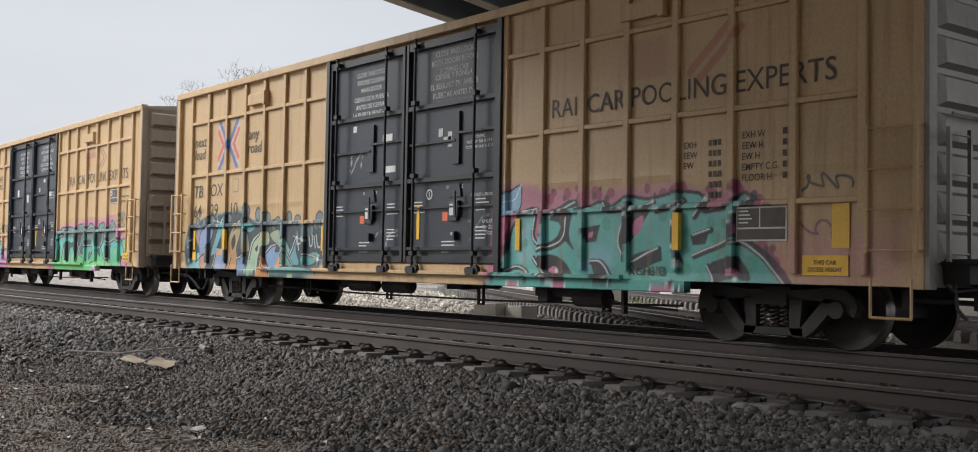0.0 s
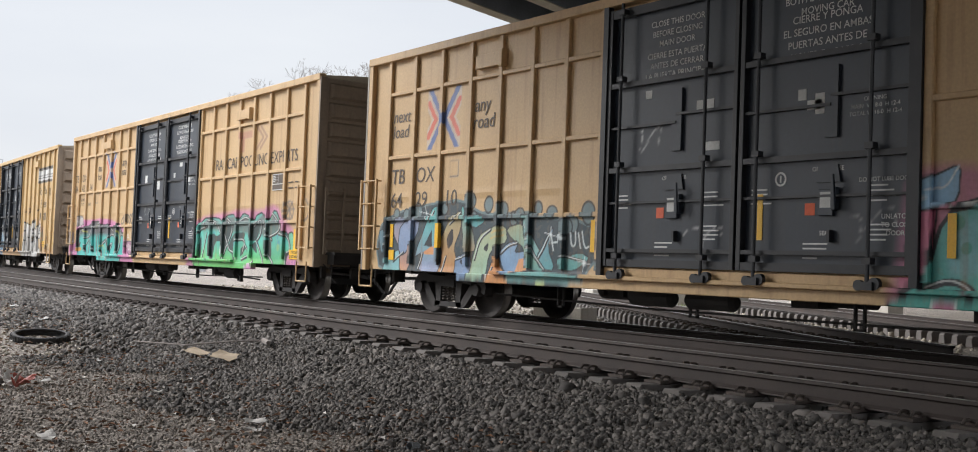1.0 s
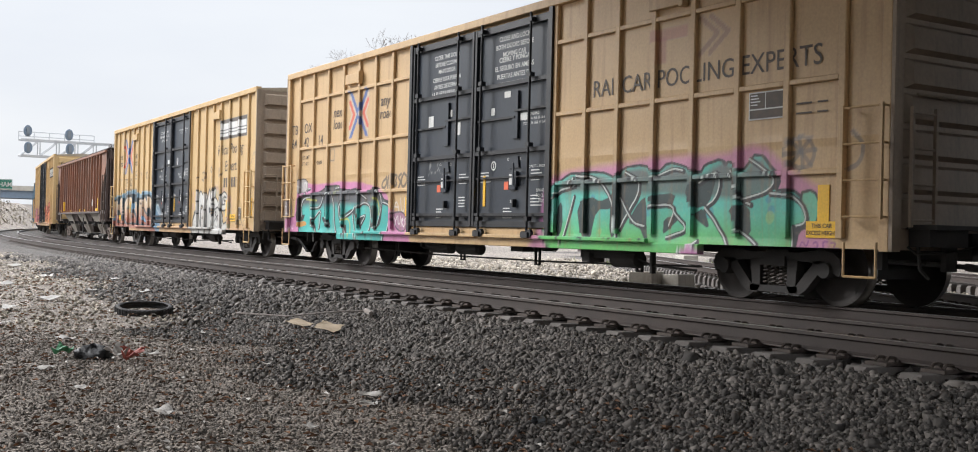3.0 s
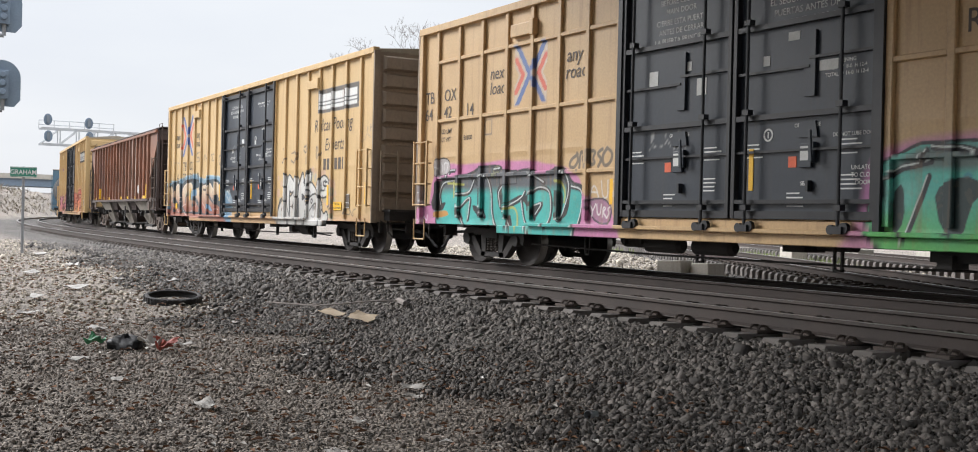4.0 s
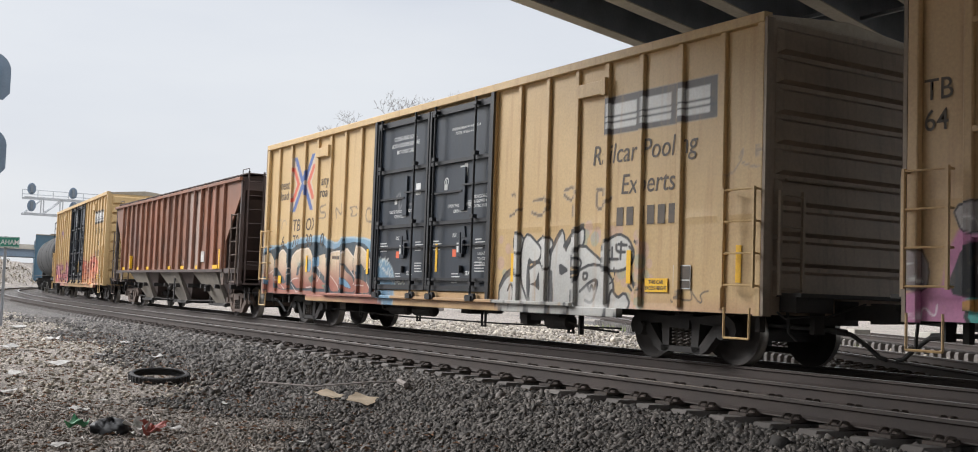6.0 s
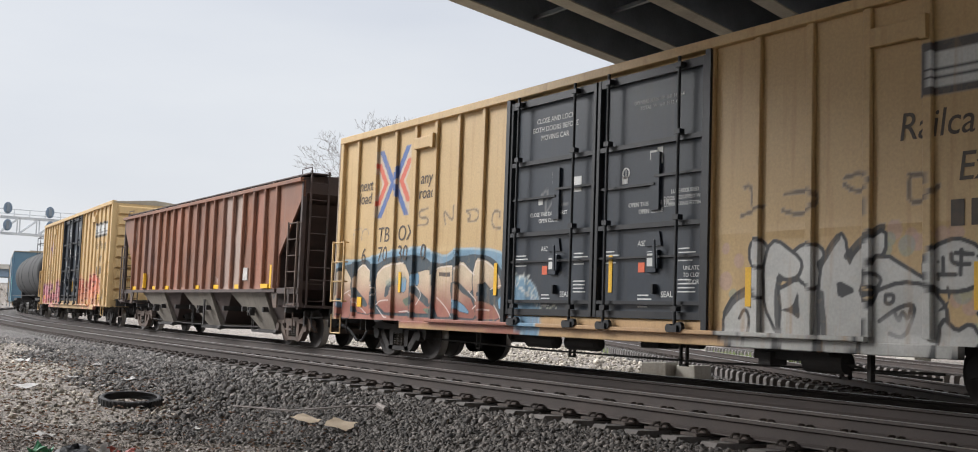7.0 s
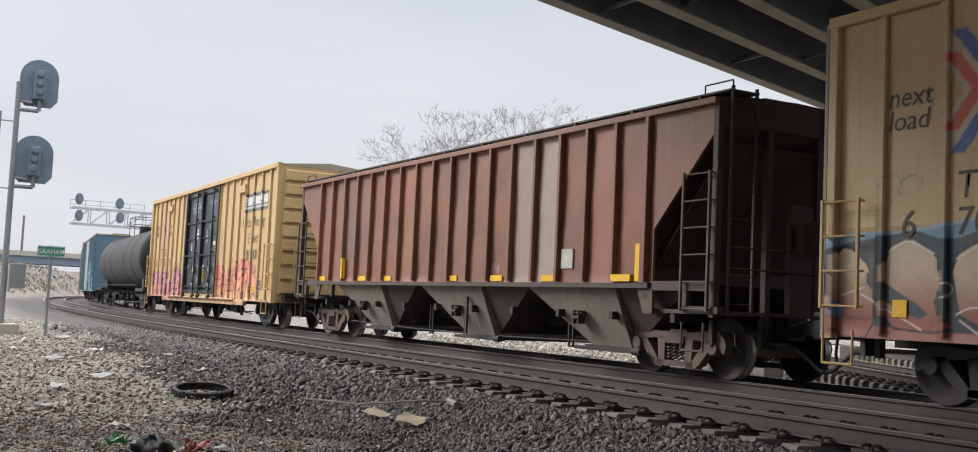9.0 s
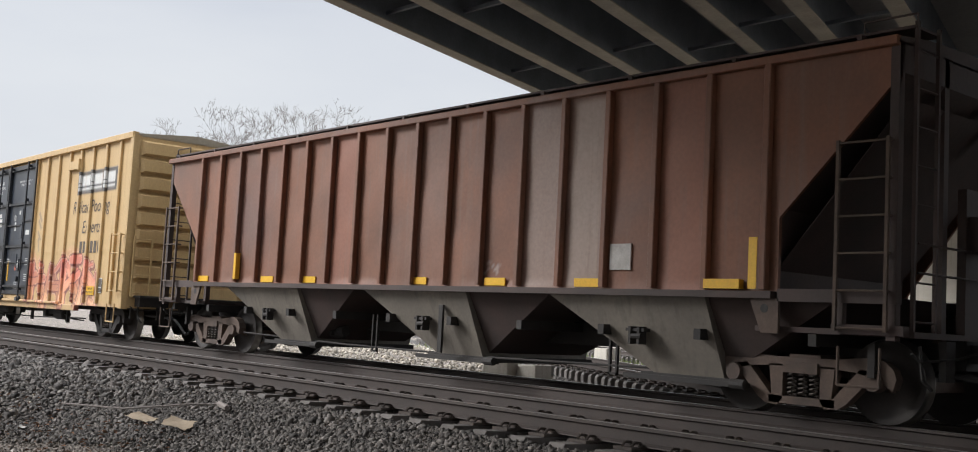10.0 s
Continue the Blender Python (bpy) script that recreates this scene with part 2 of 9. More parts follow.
# ---- mesh building ----
class Mesh:
    """Collects vertices and faces of one part."""

    def __init__(self):
        self.v, self.f, self.mi = [], [], []

    def add(self, verts, faces, mi=0):
        o = len(self.v)
        self.v += [tuple(p) for p in verts]
        self.f += [tuple(i + o for i in f) for f in faces]
        self.mi += [mi] * len(faces)
        return self

    def box(self, x0, x1, y0, y1, z0, z1, mi=0, m=None):
        vs = [(x, y, z) for x in (x0, x1) for y in (y0, y1) for z in (z0, z1)]
        if m is not None:
            vs = [m @ Vector(p) for p in vs]
        return self.add(vs, [(0, 1, 3, 2), (4, 6, 7, 5), (0, 4, 5, 1), (2, 3, 7, 6), (0, 2, 6, 4), (1, 5, 7, 3)], mi)

    def tube(self, pts, r, n=8, mi=0):
        """A round bar along points."""
        for p, q in zip(pts[:-1], pts[1:]):
            self.cone(p, q, r, r, n, mi)
        return self

    def cone(self, p, q, r0, r1, n=10, mi=0):
        p, q = Vector(p), Vector(q)
        d = (q - p).normalized()
        a = d.orthogonal().normalized()
        b = d.cross(a)
        vs = []
        for c, r in ((p, r0), (q, r1)):
            vs += [c + r * (math.cos(t) * a + math.sin(t) * b) for t in [2 * math.pi * i / n for i in range(n)]]
        fs = [(i, (i + 1) % n, n + (i + 1) % n, n + i) for i in range(n)] + [tuple(range(n))[::-1], tuple(range(n, 2 * n))]
        return self.add(vs, fs, mi)

    def prism(self, poly, y0, y1, mi=0):
        """A polygon in x and z, pulled from y0 to y1."""
        n = len(poly)
        vs = [(x, y0, z) for x, z in poly] + [(x, y1, z) for x, z in poly]
        fs = [(i, (i + 1) % n, n + (i + 1) % n, n + i) for i in range(n)] + [tuple(range(n))[::-1], tuple(range(n, 2 * n))]
        return self.add(vs, fs, mi)

    def lathe(self, prof, n=32, axis="y", mi=0, centre=(0, 0, 0)):
        """A profile of (radius, along) turned round an axis through centre."""
        vs, fs = [], []
        for r, a in prof:
            for i in range(n):
                c, s = r * math.cos(2 * math.pi * i / n), r * math.sin(2 * math.pi * i / n)
                p = {"y": (c, a, s), "x": (a, c, s), "z": (c, s, a)}[axis]
                vs.append(tuple(u + w for u, w in zip(p, centre)))
        for k in range(len(prof) - 1):
            for i in range(n):
                j = (i + 1) % n
                fs.append((k * n + i, k * n + j, (k + 1) * n + j, (k + 1) * n + i))
        return self.add(vs, fs, mi)

    def data(self, name, mats, smooth=False):
        me = bpy.data.meshes.new(name)
        me.from_pydata(self.v, [], self.f)
        for m in mats if isinstance(mats, (list, tuple)) else [mats]:
            me.materials.append(m)
        me.polygons.foreach_set("material_index", self.mi)
        bm = bmesh.new()
        bm.from_mesh(me)
        bmesh.ops.recalc_face_normals(bm, faces=bm.faces)
        bm.to_mesh(me)
        bm.free()
        if smooth:
            me.polygons.foreach_set("use_smooth", [True] * len(me.polygons))
        return me


PAINTED = (YELLOW, YELLOW2, DOOR, RUSTRED, BLUE)


def part(name, mesh, mats, parent=None, label="", m=None, bevel=0.0, smooth=False):
    """Links a Mesh, or ready mesh data, as one object under parent."""
    ob = new(name, mesh.data(name, mats, smooth) if isinstance(mesh, Mesh) else mesh)
    if "paint" not in ob.data.attributes and any(m_ in PAINTED for m_ in ob.data.materials):
        ob.data.attributes.new("paint", "FLOAT_COLOR", "POINT").data.foreach_set("color", np.zeros(4 * len(ob.data.vertices)))
    if parent is not None:
        ob.parent = parent
    if m is not None:
        ob.matrix_basis = m
    if label:
        tagged(ob, label)
    if bevel:
        md = ob.modifiers.new("edge", "BEVEL")
        md.width, md.segments, md.limit_method = bevel, 2, "ANGLE"
    return ob


def thing(name, label, category, group="", m=None):
    e = new(name)
    e.empty_display_size = 0.3
    if m is not None:
        e.matrix_basis = m
    return tagged(e, label, category, group)


def lettering(name, text, x, z, size, mat, parent, y=-1.506, align="LEFT", shear=0.0, bold=0.0, stretch=1.0, label=""):
    """Flat letters on the camera's side of a car; x, z is the start of the base line."""
    cu = bpy.data.curves.new(name, "FONT")
    cu.body, cu.size, cu.align_x, cu.shear, cu.offset, cu.resolution_u = text, size, align, shear, bold, 3
    ob = bpy.data.objects.new(name, cu)
    scene.collection.objects.link(ob)
    me = bpy.data.meshes.new_from_object(ob.evaluated_get(bpy.context.evaluated_depsgraph_get()))
    bpy.data.objects.remove(ob)
    bpy.data.curves.remove(cu)
    me.materials.clear()
    me.materials.append(mat)
    o = new(name, me)
    o.parent = parent
    o.matrix_basis = pose(x, y, z, 90) @ Matrix.Diagonal((stretch, 1, 1, 1))
    if label:
        tagged(o, label)
    return o


def bars(name, x, z, widths, height, mat, parent, y=-1.506, label=""):
    """Unreadable or withheld writing: plain upright bars in a row."""
    ms = Mesh()
    for w, gap in widths:
        ms.box(x, x + w, y - 0.002, y, z, z + height)
        x += w + gap
    return part(name, ms, mat, parent, label)


# ---- plan: x along the straight track, y away from the camera, z up from the rail heads ----
TRAIN_Y, NEAR_Y = 12.004, 8.632
CURVE_X, RADIUS = -28.0, 450.0


def on_track(s, lateral=0.0):
    """Place and heading at s along the tracks, at a distance from the train's centre line (towards +y)."""
    if s >= CURVE_X:
        return Vector((s, TRAIN_Y + lateral, 0)), 0.0
    a = (CURVE_X - s) / RADIUS
    r = RADIUS - lateral
    return Vector((CURVE_X - r * math.sin(a), TRAIN_Y + RADIUS - r * math.cos(a), 0)), -math.degrees(a)


RUN = [(0, 0.000), (0.5, 2.949), (1, 5.900), (1.5, 8.823), (2, 11.757), (2.5, 14.706), (4, 23.609), (4.5, 26.587), (5, 29.552), (5.5, 32.470), (7, 41.243), (7.5, 44.239), (8, 47.278), (8.5, 50.354), (9, 53.459), (9.5, 56.571), (10, 59.676)]  # seconds and metres that the train has run


def advance(t):
    """How far the train has run at t seconds."""
    return float(np.interp(t, [a for a, _ in RUN], [b for _, b in RUN]))


# ---- the ground ----
def ground_height(x, y):
    """Earth at -0.65 near the camera, a ballast shoulder up to the near track, rising a little far off to the left."""
    x, y = np.asarray(x, float), np.asarray(y, float)
    yy = y - np.where(x < CURVE_X, (CURVE_X - x) ** 2 / (2 * RADIUS), 0)  # follow the curve of the tracks
    base = -0.63 + 0.50 * np.clip((-15 - x) / 14, 0, 1)
    near = base + (-0.248 - base) * np.clip((yy - 4.9) / 2.35, 0, 1)
    far = -0.265 - 0.21 * np.clip((yy - 13.6) / 2.0, 0, 1)
    z = np.where(yy < 7.3, near, np.where(yy < 13.6, -0.265, far))
    bank = np.clip((3.2 - yy) / 8, 0, 1) * np.clip((-48 - x) / 30, 0, 1) * 4.2
    z = z + bank
    z = z + 0.02 * np.sin(1.7 * x + 0.6 * y) * np.sin(1.1 * y - 0.4 * x) * (yy < 6.5) + 0.012 * np.sin(5.1 * x) * np.sin(4.3 * y + x) * (yy < 6.8)
    return z


def build_ground():
    def axis(parts):
        return np.unique(np.concatenate([np.arange(a, b, s) for a, b, s in parts]))
    xs = axis([(-1500, -300, 100), (-300, -100, 10), (-100, -30, 1.0), (-30, 6, 0.2), (6, 60, 6), (60, 1501, 120)])
    ys = axis([(-1500, -100, 100), (-100, -20, 8), (-20, 0, 1.0), (0, 9, 0.16), (9, 40, 0.5), (40, 200, 8), (200, 1501, 100)])
    X, Y = np.meshgrid(xs, ys, indexing="ij")
    Z = ground_height(X, Y)
    nx, ny = X.shape
    co = np.stack([X, Y, Z], -1).reshape(-1, 3)
    i, j = np.meshgrid(np.arange(nx - 1), np.arange(ny - 1), indexing="ij")
    a = (i * ny + j).ravel()
    me = bpy.data.meshes.new("ground")
    me.from_pydata(co.tolist(), [], np.stack([a, a + ny, a + ny + 1, a + 1], 1).tolist())
    yy = Y - np.where(X < CURVE_X, (CURVE_X - X) ** 2 / (2 * RADIUS), 0)
    rough_edge = 0.5 * np.sin(1.3 * X) + 0.35 * np.sin(3.1 * X + 1)
    f = np.clip((yy - 4.2 - 0.4 * rough_edge) / 1.6, 0, 1) * np.clip((15.4 + 0.4 * rough_edge - yy) / 0.8, 0, 1)
    d = np.abs(0.509 * X + 0.861 * Y - 7.55)
    f = np.maximum(f, np.clip((2.3 - d) / 0.8, 0, 1) * (X > -70) * (X < -8))
    at = me.attributes.new("ballast", "FLOAT", "POINT")
    at.data.foreach_set("value", f.ravel())
    me.materials.append(GROUND)
    me.polygons.foreach_set("use_smooth", [True] * len(me.polygons))
    tagged(new("ground", me), "grey gravelly earth with a dark ballast shoulder", "ground", kind="structure")


build_ground()


def stones(name, count, region, size, mat, label, seed, weight=None, lift=0.35):
    """Loose angular stones scattered over part of the ground, one mesh."""
    rng = np.random.default_rng(seed)
    iv = np.array([(x, y, z) for x in (-1, 1) for y in (-1, 1) for z in (-1, 1)]) * 0.72
    fc = np.array([(0, 1, 3), (0, 3, 2), (4, 6, 7), (4, 7, 5), (0, 4, 5), (0, 5, 1), (2, 3, 7), (2, 7, 6), (0, 2, 6), (0, 6, 4), (1, 5, 7), (1, 7, 3)])
    k = len(iv)
    x0, x1, y0, y1 = region
    x, y = rng.uniform(x0, x1, count), rng.uniform(y0, y1, count)
    if weight is not None:
        keep = rng.random(count) < weight(x, y)
        x, y = x[keep], y[keep]
    n = len(x)
    s = size * rng.lognormal(0, 0.32, n)
    v = (iv[None] + rng.uniform(-0.34, 0.34, (n, k, 3))) * (s[:, None, None] * rng.uniform(0.6, 1.35, (n, 1, 3)))
    q = rng.normal(size=(n, 4))
    q /= np.linalg.norm(q, axis=1, keepdims=True)
    w, a, b, c = q.T
    R = np.stack([1 - 2 * (b * b + c * c), 2 * (a * b - c * w), 2 * (a * c + b * w), 2 * (a * b + c * w), 1 - 2 * (a * a + c * c), 2 * (b * c - a * w), 2 * (a * c - b * w), 2 * (b * c + a * w), 1 - 2 * (a * a + b * b)], -1).reshape(n, 3, 3)
    v = np.einsum("nij,nkj->nki", R, v)
    z = ground_height(x, y) + lift * s
    v += np.stack([x, y, z], -1)[:, None]
    faces = (fc[None] + k * np.arange(n)[:, None, None]).reshape(-1, 3)
    me = bpy.data.meshes.new(name)
    me.vertices.add(k * n)
    me.vertices.foreach_set("co", v.ravel())
    me.loops.add(3 * len(faces))
    me.loops.foreach_set("vertex_index", faces.ravel().astype(np.int32))
    me.polygons.add(len(faces))
    me.polygons.foreach_set("loop_start", np.arange(0, 3 * len(faces), 3, dtype=np.int32))
    me.update(calc_edges=True)
    me.materials.append(mat)
    return tagged(new(name, me), label, "gravel", kind="stuff")


stones("ballast", 140000, (-16, 3.5, 3.6, 7.36), 0.0155, STONE, "dark grey crushed stone ballast", 3, lambda x, y: np.clip((y - 3.9 - 0.5 * np.sin(1.3 * x) - 0.3 * np.sin(3.7 * x)) / 1.3, 0, 1) * np.clip((3.4 - x) / 3.4, 0, 1))
stones("loose_gravel", 88000, (-16, 3.5, -2.5, 5.4), 0.0098, EARTHSTONE, "brownish gravel trodden into the earth", 13, lambda x, y: np.clip((5.5 + 0.5 * np.sin(1.3 * x) + 0.3 * np.sin(3.7 * x) - y) / 1.3, 0, 1) * 0.8 * np.clip((y + 2.4) / 2.6, 0, 1) * np.clip((3.4 - x) / 3.4, 0, 1), 0.2)
stones("far_ballast", 24000, (-34, -16, 4.2, 7.36), 0.0215, STONE, "dark grey crushed stone ballast farther off", 4, lambda x, y: np.clip((y - 4.3 - 0.5 * np.sin(1.3 * x)) / 1.0, 0, 1))
stones("far_gravel", 15000, (-40, -16, -2.5, 5.6), 0.019, PALESTONE, "pale loose gravel in the open", 14, lambda x, y: np.clip((5.6 + 0.5 * np.sin(1.3 * x) - y) / 1.2, 0, 1) * 0.8 * np.clip((y + 2.4) / 2.6, 0, 1) * np.clip((x + 40) / 5, 0, 1))
stones("track_ballast", 12000, (-30, 0, 7.3, 11.2), 0.028, STONE, "dark crushed stone between the rails", 5, None, 0.1)
stones("yard_stone", 9000, (-48, -12, 15.0, 34.0), 0.045, PALESTONE, "pale loose stone behind the tracks", 6, lambda x, y: (np.abs(0.509 * x + 0.861 * y - 7.55) > 1.8) * 0.8)


stones("branch_ballast", 16000, (-46, -8, 11.5, 34.0), 0.03, STONE, "dark crushed stone along the side track", 8, lambda x, y: (np.abs(0.509 * x + 0.861 * y - 7.55) < 1.9) * (y > 13.4) * 1.0, 0.2)


# ---- tracks ----
def rail_profile():
    """Half section of a flat-bottomed rail, head at z 0."""
    half = [(0.036, 0.0), (0.037, -0.030), (0.012, -0.045), (0.010, -0.135), (0.072, -0.158), (0.074, -0.170)]
    return half + [(-x, z) for x, z in half[::-1]]


def sweep_rail(stations, lateral, place):
    ms = Mesh()
    prof = rail_profile()
    n = len(prof)
    vs, fs, mi = [], [], []
    for k, s in enumerate(stations):
        p, head = place(s, lateral)
        c, d = math.cos(radians(head)), math.sin(radians(head))
        vs += [(p.x - d * u, p.y + c * u, p.z + z) for u, z in prof]
        if k:
            for i in range(n):
                j = (i + 1) % n
                fs.append(((k - 1) * n + i, (k - 1) * n + j, k * n + j, k * n + i))
                mi.append(1 if i == n - 1 else 0)
    ms.v, ms.f, ms.mi = vs, fs, mi
    return ms


def tie_mesh():
    ms = Mesh()
    prof = [(-0.14, -0.42), (0.14, -0.42), (0.10, -0.19), (-0.10, -0.19)]
    ys = [-1.30, -1.26, -0.45, 0.45, 1.26, 1.30]
    drop = [0.05, 0.0, 0.03, 0.03, 0.0, 0.05]
    for k, y in enumerate(ys):
        ms.v += [(x, y, z - (drop[k] if z > -0.3 else 0)) for x, z in prof]
        if k:
            a = 4 * (k - 1)
            ms.f += [(a + i, a + (i + 1) % 4, a + 4 + (i + 1) % 4, a + 4 + i) for i in range(4)]
    ms.f += [(0, 1, 2, 3), (20, 21, 22, 23)]
    ms.mi = [0] * len(ms.f)
    return ms.data("tie", TIE)


def fastening_mesh():
    ms = Mesh()
    ms.box(-0.11, 0.11, -0.26, 0.26, -0.195, -0.168)
    for sy in (-1, 1):
        for x in (-0.055, 0.055):
            ms.tube([(x, sy * 0.20, -0.165), (x, sy * 0.17, -0.130), (x, sy * 0.10, -0.132), (x, sy * 0.065, -0.150)], 0.014, 5)
        ms.box(-0.10, 0.10, *sorted((sy * 0.075, sy * 0.13)), -0.169, -0.150)
    return ms.data("rail_fastening", PLATE)


TIE_DATA, FAST_DATA = tie_mesh(), fastening_mesh()


def straight_and_curve(lateral0):
    return lambda s, u: on_track(s, lateral0 + u)


def build_track(name, label, place, stations, tie_from, tie_to, step, fast):
    tr = thing(name, label, "railway track")
    tr["kind"] = "structure"
    for u in (-0.754, 0.754):
        part("rail", sweep_rail(stations, u, place), [RAILSIDE, RAILTOP], tr, "brown rail with a polished head")
    s, k = tie_to, 0
    while s > tie_from:
        p, head = place(s, 0)
        jit = 0.02 * math.sin(k * 7.3)
        part("tie", TIE_DATA, None, tr, m=pose(p.x + jit, p.y, p.z, 0, 0, head + 0.6 * math.sin(3.1 * k)))
        if fast:
            for u in (-0.754, 0.754):
                q, _ = place(s, u)
                part("rail_fastening", FAST_DATA, None, tr, m=pose(q.x + jit, q.y, q.z, 0, 0, head))
        s -= step
        k += 1
    return tr


def stations(a, b):
    out, s = [], a
    while s > b:
        out.append(s)
        s -= 40.0 if s > CURVE_X + 41 else 6.0
    return out + [b]


build_track("near_track", "empty main track with concrete ties", straight_and_curve(NEAR_Y - TRAIN_Y), stations(30, -330), -62, 2.5, 0.54, True)
build_track("train_track", "main track under the freight train", straight_and_curve(0.0), stations(30, -330), -46, 3, 0.54, False)


def branch(s, u):
    """The side track that comes in at an angle behind the train."""
    d = Vector((0.861, -0.509, 0))
    n = Vector((0.509, 0.861, 0))
    p = n * (7.55 + u) + d * s
    return Vector((p.x, p.y, -0.03)), math.degrees(math.atan2(d.y, d.x))


build_track("branch_track", "weathered side track joining at an angle", branch, [-70, -15.5], -62, -15.6, 0.56, True)


def branch2(s, u):
    p, h = branch(s, u + 6.2)
    return p, h


build_track("far_side_track", "second weathered side track farther back", branch2, [-70, -14], -58, -14.2, 0.56, False)


# ---- the road bridge overhead ----
SKEW = -0.345  # x per metre of y along the girders
BRIDGE_X, BRIDGE_Z = -22.0, 7.35  # edge at y 14, underside of the girders


def build_bridge():
    br = thing("overpass", "road overpass of steel girders and a concrete deck", "bridge")
    br["kind"] = "structure"

    def along(x, y, z):
        return (x + SKEW * (y - 14), y, z)

    def slab(x0, x1, y0, y1, z0, z1):
        ms = Mesh()
        return ms.add([along(x, y, z) for x in (x0, x1) for y in (y0, y1) for z in (z0, z1)],
                      [(0, 1, 3, 2), (4, 6, 7, 5), (0, 4, 5, 1), (2, 3, 7, 6), (0, 2, 6, 4), (1, 5, 7, 3)])

    x1 = BRIDGE_X + 13 * 1.84
    part("deck", slab(BRIDGE_X - 0.9, x1 + 0.9, -34, 62, BRIDGE_Z + 1.28, BRIDGE_Z + 1.55), DECK, br, "grey concrete deck slab")
    part("parapet", slab(BRIDGE_X - 0.9, BRIDGE_X - 0.6, -34, 62, BRIDGE_Z + 1.55, BRIDGE_Z + 2.4), CONC, br, "pale concrete parapet")
    part("parapet", slab(x1 + 0.6, x1 + 0.9, -34, 62, BRIDGE_Z + 1.55, BRIDGE_Z + 2.4), CONC, br, "pale concrete parapet")
    k, x = 0, BRIDGE_X
    while x < x1 + 0.1:
        w = 0.20
        part("girder", slab(x - 0.012, x + 0.012, -34, 62, BRIDGE_Z + 0.03, BRIDGE_Z + 1.28), GIRDER, br)
        part("girder_flange", slab(x - w, x + w, -34, 62, BRIDGE_Z, BRIDGE_Z + 0.03), FLANGE, br, "buff bottom flange")
        for y in np.arange(-30 + (k % 2) * 1.0, 60, 5.5):
            ms = Mesh()
            a, b = Vector(along(x, y, BRIDGE_Z + 0.25)), Vector(along(x + 1.84, y, BRIDGE_Z + 0.25))
            ms.box(0, (b - a).length, -0.04, 0.04, -0.04, 0.04, m=Matrix.Translation(a) @ (b - a).to_track_quat("X", "Z").to_matrix().to_4x4())
            if x < x1 - 1:
                part("cross_brace", ms, GIRDER, br)
        x += 1.84
        k += 1
    # abutment and columns that carry it beyond the tracks
    part("abutment", slab(BRIDGE_X + 3, x1, 55.5, 57, -0.6, BRIDGE_Z), CONC, br, "pale concrete abutment wall")
    part("abutment", slab(BRIDGE_X + 3, x1, -22, -20.5, -0.7, BRIDGE_Z), CONC, br, "pale concrete abutment wall")


build_bridge()


# ---- spray paint and emblems, worked out on the mesh ----
def glyph(rng_):
    """Strokes of one wild, unreadable sprayed form in a unit box: (start, end, thickness)."""
    u = rng_.uniform
    s = [((u(0.0, 0.2), u(-0.05, 0.1)), (u(0.0, 0.3), u(0.85, 1.05)), u(0.9, 1.15))]
    s.append(((u(0.65, 0.95), u(-0.1, 0.15)), (u(0.6, 1.0), u(0.7, 1.05)), u(0.75, 1.1)))
    s.append(((u(0.1, 0.3), u(0.7, 1.0)), (u(0.7, 1.0), u(0.0, 0.5)), u(0.7, 1.0)))
    s.append(((u(0.0, 0.3), u(0.3, 0.6)), (u(0.6, 1.1), u(0.35, 0.75)), u(0.6, 0.9)))
    s.append(((u(0.2, 0.8), u(0.85, 1.05)), (u(0.5, 1.2), u(0.95, 1.18)), u(0.5, 0.7)))
    if u() > 0.4:
        s.append(((u(0.5, 0.9), u(0.0, 0.2)), (u(0.9, 1.35), u(-0.15, 0.05)), u(0.45, 0.7)))
    return s


def seg(x, z, a, b):
    """Distance from points to a stroke."""
    (ax, az), (bx, bz) = a, b
    dx, dz = bx - ax, bz - az
    h = np.clip(((x - ax) * dx + (z - az) * dz) / (dx * dx + dz * dz + 1e-9), 0, 1)
    return np.hypot(x - ax - h * dx, z - az - h * dz)


def wob(x, z, f, k):
    return np.sin(f * x + 1.3 * k) * np.cos(0.9 * f * z + 2.1 * k) + 0.5 * np.sin(2.3 * f * z + k) * np.cos(1.9 * f * x - k)


def over(rgba, color, mask):
    color = np.asarray(color, float)
    if color.ndim == 1:
        color = np.broadcast_to(color, (len(mask), 3))
    m = np.clip(mask, 0, 1)[:, None]
    a = rgba[:, 3:4]
    na = m + a * (1 - m)
    rgba[:, :3] = np.where(na > 1e-6, (color * m + rgba[:, :3] * a * (1 - m)) / np.maximum(na, 1e-6), rgba[:, :3])
    rgba[:, 3:4] = na


